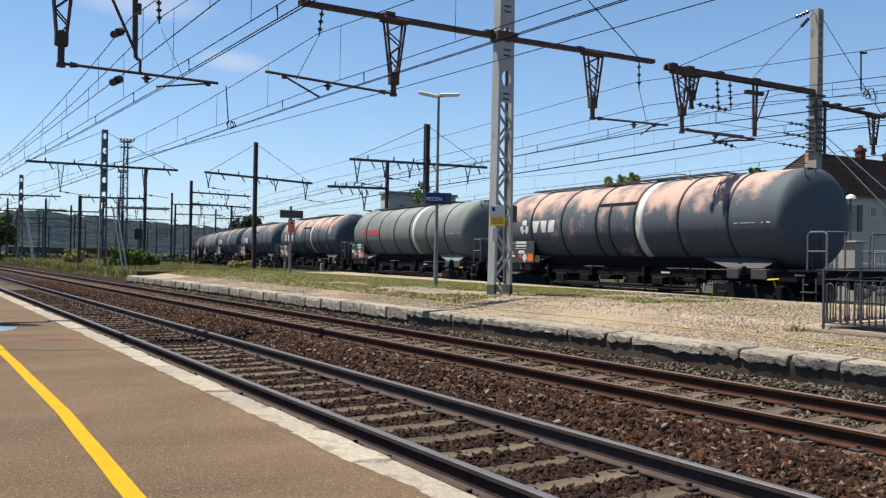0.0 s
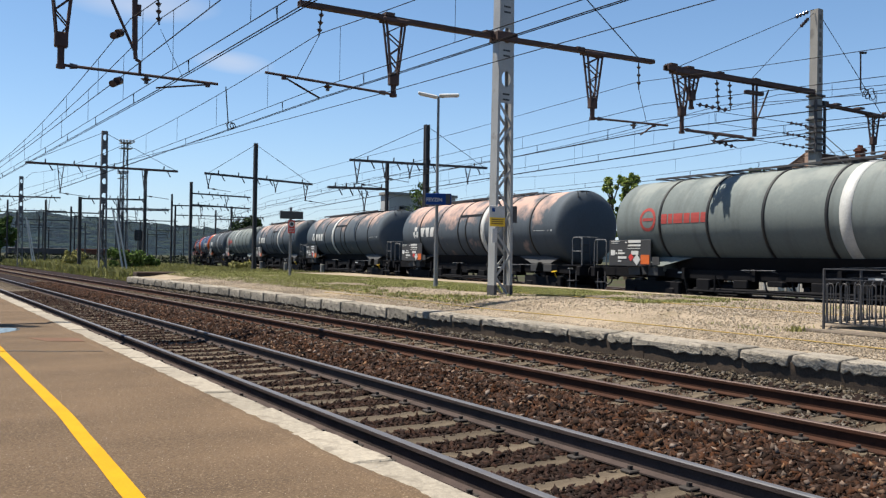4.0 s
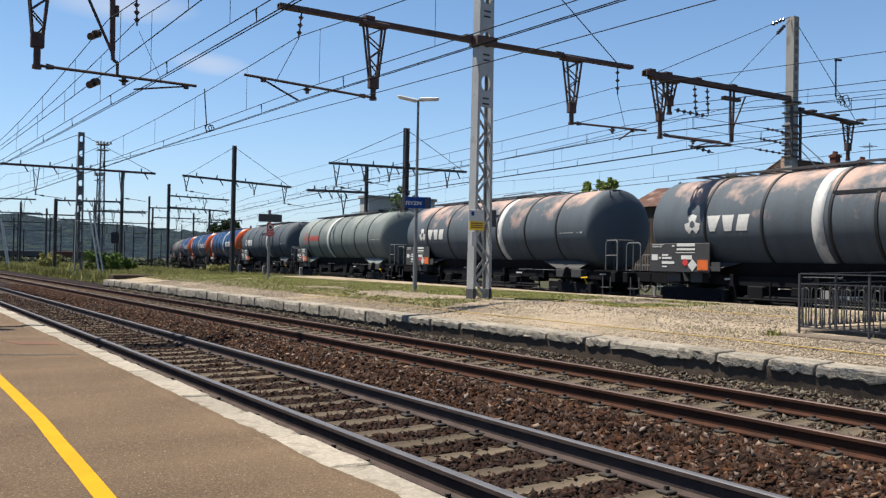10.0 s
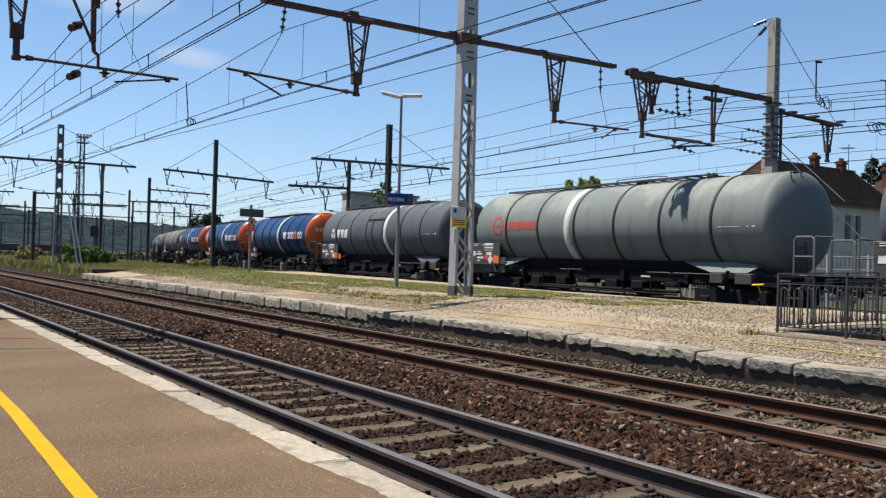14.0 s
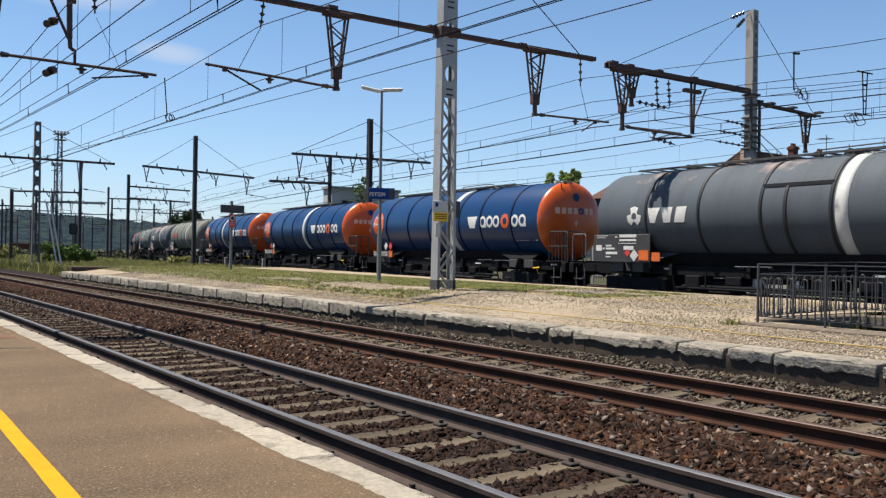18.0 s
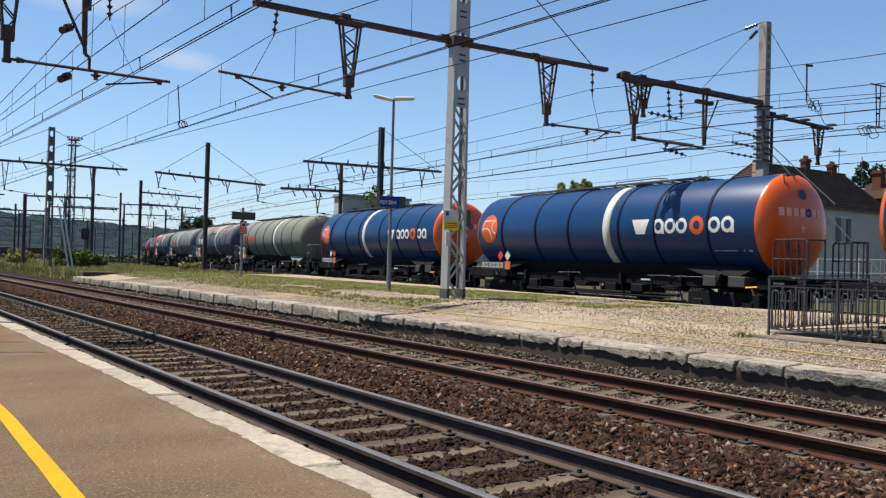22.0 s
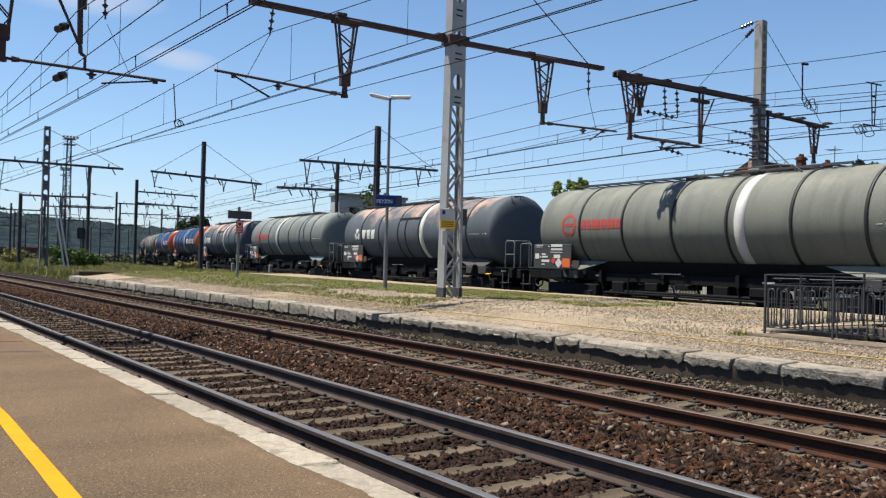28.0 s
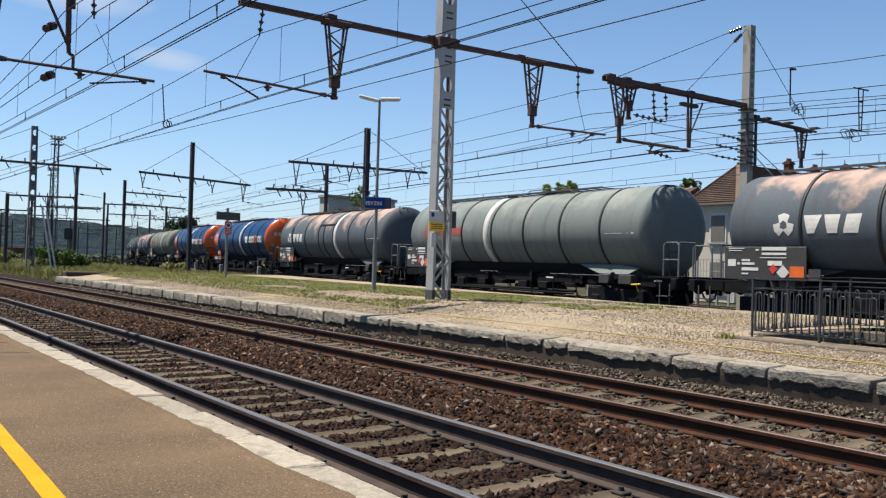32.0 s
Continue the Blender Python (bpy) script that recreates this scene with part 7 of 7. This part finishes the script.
    pn = thing("aerial", "plain thin rooftop pole", "aerial", "rooftop aerials")
    one("aerial_mast", lambda b: rod(b, (61.4, ym, 5.8), (61.4, ym, 10.0), 0.03, 6), DARK, pn)


def build_shed():
    th = thing("shed", "old shed with a red tiled roof, dark inside drawn as walls", "shed")
    xa, xb, ya, yb, ze, zr = 54.0, 62.0, 46.0, 55.0, 6.4, 8.3
    # Dark walls and boards stand in for the shade inside an open shed.
    bm = bmesh.new()
    box(bm, xa + 0.3, xb - 0.3, ya + 0.3, yb - 0.3, -0.4, ze)
    part("wall", bm, WALL_D, th, "dark wall drawn for the shaded inside")
    bm = bmesh.new()
    for poly in (((xa, yb, ze), (xa, ya, ze), (58.0, ya, zr), (58.0, yb, zr)), ((xb, ya, ze), (xb, yb, ze), (58.0, yb, zr), (58.0, ya, zr)), ((xa, ya, ze), (xb, ya, ze), (58.0, ya, zr)), ((xb, yb, ze), (xa, yb, ze), (58.0, yb, zr))):
        bm.faces.new([bm.verts.new(p) for p in poly])
    part("roof", bm, mat("red_clay_roof", (0.0988, 0.0537, 0.0427), (0.0537, 0.0332, 0.0284), 0.9, 0, 1, 9, 0.5, (0.1738, 0.1185, 0.0988), 0.6, 0.6), th, "faded red tiled roof")
    for k in range(24):
        one("board", lambda b: box(b, xa + 0.27, xa + 0.298, ya + 0.35 + 0.345 * k, ya + 0.66 + 0.345 * k, 0.0, ze - 0.1), WALL_D, th)


def build_flat_block():
    th = thing("flat_roofed_block", "pale grey flat-roofed building behind the yard", "building")
    wall = mat("grey_render", (0.4108, 0.4108, 0.4108), (0.3476, 0.3476, 0.3476), 0.95, 0, 0.4, 10, 0.1)
    one("wall", lambda b: box(b, 50.6, 60.2, 95, 97.2, -0.4, 9.3), wall, th)
    one("parapet", lambda b: [box(b, 50.4, 60.4, 94.8, 95.05, 9.1, 9.45), box(b, 50.4, 50.65, 95.05, 97.3, 9.1, 9.45)], CONCRETE, th)
    for k in range(3):
        wi = one("window", lambda b: box(b, 52 + 2.6 * k, 53.5 + 2.6 * k, 94.93, 95.02, 6.4, 7.8), SHUTTER, th)
        one("pane", lambda b: box(b, 52.08 + 2.6 * k, 53.42 + 2.6 * k, 94.9, 94.94, 6.5, 7.7), PANE, wi)


def build_tower(x, y, h, w, label):
    th = thing("floodlight_tower", label, "floodlight tower", "floodlight towers")
    bm = bmesh.new()
    for sx in (-1, 1):
        for sy in (-1, 1):
            bar(bm, (x + sx * w / 2, y + sy * w / 2, -0.3), (x + sx * w * 0.28, y + sy * w * 0.28, h), 0.14, 0.14)
    n = 14
    for k in range(n):
        za, zb = h * k / n, h * (k + 1) / n
        wa, wb = w / 2 - w * 0.22 * k / n, w / 2 - w * 0.22 * (k + 1) / n
        s = 1 if k % 2 else -1
        for sy in (-1, 1):
            bar(bm, (x - s * wa, y + sy * wa, za), (x + s * wb, y + sy * wb, zb), 0.08, 0.08)
            bar(bm, (x + sy * wa, y - s * wa, za), (x + sy * wb, y + s * wb, zb), 0.08, 0.08)
            bar(bm, (x - wa, y + sy * wa, za), (x + wa, y + sy * wa, za), 0.08, 0.08)
    part("lattice", bm, SHADED_GALV, th)
    for z in (h - 1.4, h):
        one("platform", lambda b: box(b, x - w * 0.9, x + w * 0.9, y - w * 0.9, y + w * 0.9, z, z + 0.18), GALV, th)
    for k in range(5):
        one("floodlight", lambda b: box(b, x - w + w * 0.5 * k - 0.3, x - w + w * 0.5 * k + 0.3, y - w, y - w + 0.4, h + 0.2, h + 0.85, 0.05), LAMP_W, th)


def build_signal(x, y):
    th = thing("rail_signal", "black railway signal head on a post", "signal")
    one("post", lambda b: rod(b, (x, y, -0.2), (x, y, 3.4), 0.08, 8), DARK, th)
    hd = one("signal_head", lambda b: [box(b, x - 0.45, x + 0.45, y - 0.1, y + 0.05, 3.0, 4.3, 0.12)], BLACK, th)
    for z in (3.3, 3.65, 4.0):
        one("lens", lambda b: rod(b, (x, y - 0.14, z), (x, y - 0.09, z), 0.1, 12), DARK, hd)
    one("ladder", lambda b: [rod(b, (x + 0.2, y + 0.2, -0.2), (x + 0.2, y + 0.2, 3.2), 0.03, 5), rod(b, (x + 0.45, y + 0.2, -0.2), (x + 0.45, y + 0.2, 3.2), 0.03, 5)], DARK, th)


def build_far_wagon(x, y, L, material, label):
    th = thing("parked_wagon", label, "goods wagon", "parked wagons")
    one("body", lambda b: box(b, x - L / 2, x + L / 2, y - 1.3, y + 1.3, 1.0, 2.3, 0.08), material, th)
    one("underframe", lambda b: box(b, x - L / 2 - 0.4, x + L / 2 + 0.4, y - 1.1, y + 1.1, 0.75, 1.0), FRAME, th)
    for k in (-0.32, 0.32):
        one("wheel", lambda b: rod(b, (x + k * L, y - 0.8, 0.2), (x + k * L, y + 0.8, 0.2), 0.45, 12), FRAME, th)


def build_hills():
    """Wooded ridge on the horizon."""
    az = np.arange(-60, 121, 0.25)
    hz = np.interp(az, [-60, -10, 4, 8, 12, 16, 20, 26, 34, 50, 70, 120], [30, 55, 63, 60, 53, 44, 38, 34, 26, 16, 14, 20])
    vs, fs = [], []
    for i, a in enumerate(az):
        r = radians(a)
        for d, f in ((1000, 0.0), (1180, 0.45), (1330, 0.8), (1480, 1.0), (1800, 0.5)):
            h = f * (hz[i] + 5 * noise.noise((a * 0.35, d * 0.01, 1)) + 2.5 * noise.noise((a * 1.7, d * 0.02, 5)) + 3.0 * noise.noise((a * 4.1, d, 9)) + 2.0 * noise.noise((a * 11.0, d, 3)))
            vs.append((d * math.sin(r), d * math.cos(r), h - 0.6))
    n = 5
    for i in range(len(az) - 1):
        for j in range(n - 1):
            fs.append((i * n + j, i * n + j + 1, (i + 1) * n + j + 1, (i + 1) * n + j))
    tagged(pymesh("hills", vs, fs, HILL, None, True), "wooded ridge on the horizon with haze in its colour", "hill", "", "structure")


def build_fence():
    th = thing("yard_fence", "grey mesh fence with posts before the house", "fence")
    for k in range(14):
        y = 12 + 2.0 * k
        one("post", lambda b: box(b, 37.9, 38.0, y - 0.05, y + 0.05, -0.4, 2.2), GALV, th)
        if k < 13:
            for z in (0.3, 0.9, 1.5, 2.1):
                one("fence_rail", lambda b: box(b, 37.93, 37.97, y, y + 2.0, z, z + 0.04), GALV, th)
            for q in range(9):
                one("fence_bar", lambda b: box(b, 37.94, 37.96, y + 0.2 * q + 0.2, y + 0.2 * q + 0.215, 0.0, 2.1), GALV, th)


build_house()
fh = thing("far_house", "dark brick house with a tiled roof and chimney", "house")
one("wall", lambda b: box(b, 64.3, 71.0, 30.0, 37.3, -0.4, 7.2), BRICK, fh)
one("roof", lambda b: [bar(b, (63.9, 29.6, 7.1), (67.7, 29.6, 9.0), 0.1, 0.15)] + [bar(b, (64.0 + 0.36 * k, 29.5, 7.2 + 0.18 * k), (64.0 + 0.36 * k, 37.7, 7.2 + 0.18 * k), 0.46, 0.16) for k in range(11)], ROOF, fh)
one("chimney", lambda b: [box(b, 65.2, 65.9, 36.2, 36.9, 7.4, 9.4, 0.02), box(b, 65.12, 65.98, 36.12, 36.98, 9.15, 9.3)], BRICK, fh)
build_shed()
build_flat_block()
build_tower(49.5, 239.0, 30.0, 1.6, "tall grey lattice tower with floodlights in the yard")
build_tower(53.4, 262.0, 24.0, 1.25, "distant grey lattice tower with floodlights")
build_signal(24.4, 110.0)
for x, y, L, m_, lb in ((26.0, 215.0, 12.0, DARK, "distant dark open wagon in the yard"), (42.0, 226.0, 12.0, BRICK, "distant rusty open wagon in the yard"), (9.0, 235.0, 12.0, DARK, "distant dark wagon in the yard")):
    build_far_wagon(x, y, L, m_, lb)
build_hills()
rngs = random.Random(12)
hedge = [((rngs.uniform(-30, 40), rngs.uniform(128, 150), rngs.uniform(-0.2, 0.6)), rngs.uniform(0.6, 1.2)) for _ in range(300)]
tagged(leaf_cloud("scrub", hedge, 60, 0.2, island(mat("dull_scrub", (0.0474, 0.0592, 0.0316), (0.0277, 0.0355, 0.0221), 0.9, 0, 2, 20, 0), 0.5), None, 13), "dark low scrub across the far rail yard", "scrub", "", "stuff")
build_fence()
for x, y in ((37.3, 31.8), (37.15, 28.1), (34.55, 32.8)):
    tagged(one("marker_post", lambda b: box(b, x - 0.06, x + 0.06, y - 0.05, y + 0.05, -0.4, 0.55, 0.01), CONCRETE), "short pale post beside the siding", "marker post", "marker posts")
tagged(one("relay_box", lambda b: [box(b, 35.9, 36.5, 23.6, 24.45, -0.4, 2.45, 0.03), box(b, 35.8, 36.6, 23.5, 24.55, 2.45, 2.53, 0.02)], CONCRETE), "pale grey trackside relay cabinet beside the fence", "cabinet")
PALE = island(mat("sunlit_leaf", (0.250, 0.300, 0.070), (0.170, 0.225, 0.048), 0.9, 0, 2, 20, 0), 0.4)
DEEP = island(mat("dark_leaf", (0.0395, 0.0640, 0.0253), (0.0253, 0.0442, 0.0182), 0.9, 0, 2, 20, 0), 0.5)
build_tree(58.7, 64.1, -0.3, 10.0, 1.15, 61, "young green tree behind the train", PALE, 0.15, 95)
build_tree(59.9, 63.3, -0.3, 10.2, 1.2, 62, "young green tree behind the train", PALE, 0.15, 95)
build_tree(59.2, 62.6, -0.3, 9.8, 1.1, 63, "young green tree behind the train", PALE, 0.15, 95)
build_tree(60.0, 48.6, -0.3, 9.5, 1.5, 64, "small green tree behind the roofs", LEAF, 0.14, 90)
build_cypress(51.2, 71.4, -0.3, 8.4, 0.9, 65, "narrow green conifer behind the train", LEAF)
build_tree(53.8, 92.0, -0.3, 10.6, 2.2, 66, "grey-green tree before the grey building", LEAF, 0.15, 55)
build_tree(69.5, 39.6, -0.3, 10.8, 1.7, 67, "dark green tree behind the house", DEEP, 0.14)
build_cypress(42.0, 37.9, -0.3, 7.0, 0.75, 71, "narrow dark cypress beside the fence", DEEP)
build_cypress(41.6, 38.9, -0.3, 6.0, 0.65, 72, "narrow dark cypress beside the fence", DEEP)
build_tree(39.0, 111.0, -0.3, 6.4, 2.8, 68, "round green tree beyond the goods line", DEEP, 0.18)
build_tree(9.2, 128.0, -0.3, 8.4, 2.0, 69, "tall green tree beside the main line", LEAF, 0.2)
build_tree(12.0, 140.0, -0.3, 6.5, 2.4, 70, "round green tree beside the main line", LEAF, 0.2)

# marks on the near platform
WATER = mat("wet_asphalt", (0.0790, 0.0672, 0.0553), None, 0.08, 0, 3, 30, 0.02)
one_p = bmesh.new()
vs_p = [one_p.verts.new((0.75 + 0.85 * math.cos(a) * (1 + 0.15 * math.sin(3 * a)), 15.3 + 0.75 * math.sin(a) * (1 + 0.2 * math.cos(2 * a)), PLAT_Z + 0.004)) for a in np.linspace(0, 6.2, 26)]
one_p.faces.new(vs_p)
tagged(part("puddle", one_p, WATER), "thin puddle of water on the asphalt", "puddle", "", "structure")
# a thin ragged dark line laid across the asphalt
DARK_LINE = mat("dark_line", (0.0277, 0.0237, 0.0205), None, 0.8, 0, 6, 40, 0.2)
rngc = random.Random(77)
for x0, y0, x1, y1, w in ((-1.5, 13.2, 2.25, 11.65, 0.035),):
    n = 22
    vs_c, fs_c = [], []
    for k in range(n + 1):
        t = k / n
        x, y = x0 + (x1 - x0) * t, y0 + (y1 - y0) * t + rngc.uniform(-0.04, 0.04)
        ww = w * rngc.uniform(0.4, 1.2)
        vs_c += [(x, y - ww, PLAT_Z + 0.004), (x, y + ww, PLAT_Z + 0.004)]
        if k:
            fs_c.append((2 * k - 2, 2 * k - 1, 2 * k + 1, 2 * k))
    tagged(pymesh("asphalt_crack", vs_c, fs_c, DARK_LINE), "thin dark line across the asphalt", "crack", "asphalt cracks", "structure")
bmr = bmesh.new()
bmr.faces.new([bmr.verts.new(p) for p in ((1.55, 13.9, PLAT_Z + 0.004), (2.28, 13.55, PLAT_Z + 0.004), (2.28, 13.0, PLAT_Z + 0.004), (1.75, 13.25, PLAT_Z + 0.004))])
tagged(part("asphalt_repair", bmr, mat("red_asphalt", (0.1304, 0.0727, 0.0474), (0.0909, 0.0537, 0.0363), 0.9, 0, 3, 60, 0.3)), "reddish repair patch in the asphalt", "repair patch", "", "structure")


def motions():
    times = np.arange(0, 321) / 10.0
    for w, mid in WAGONS:
        walk(w, [(t, wagon_pose(mid, t)) for t in np.arange(0, 32.01, 0.8)])
        for ws in [c for c in w.children_recursive if c.name.startswith("wheelset")]:
            at = ws.matrix_basis.translation.copy()
            walk(ws, [(t, Matrix.Translation(at) @ Matrix.Rotation((SPEED * t + GAIN * t * t / 2 + JERK * t ** 3 / 6) / 0.46, 4, "Y")) for t in times])


motions()
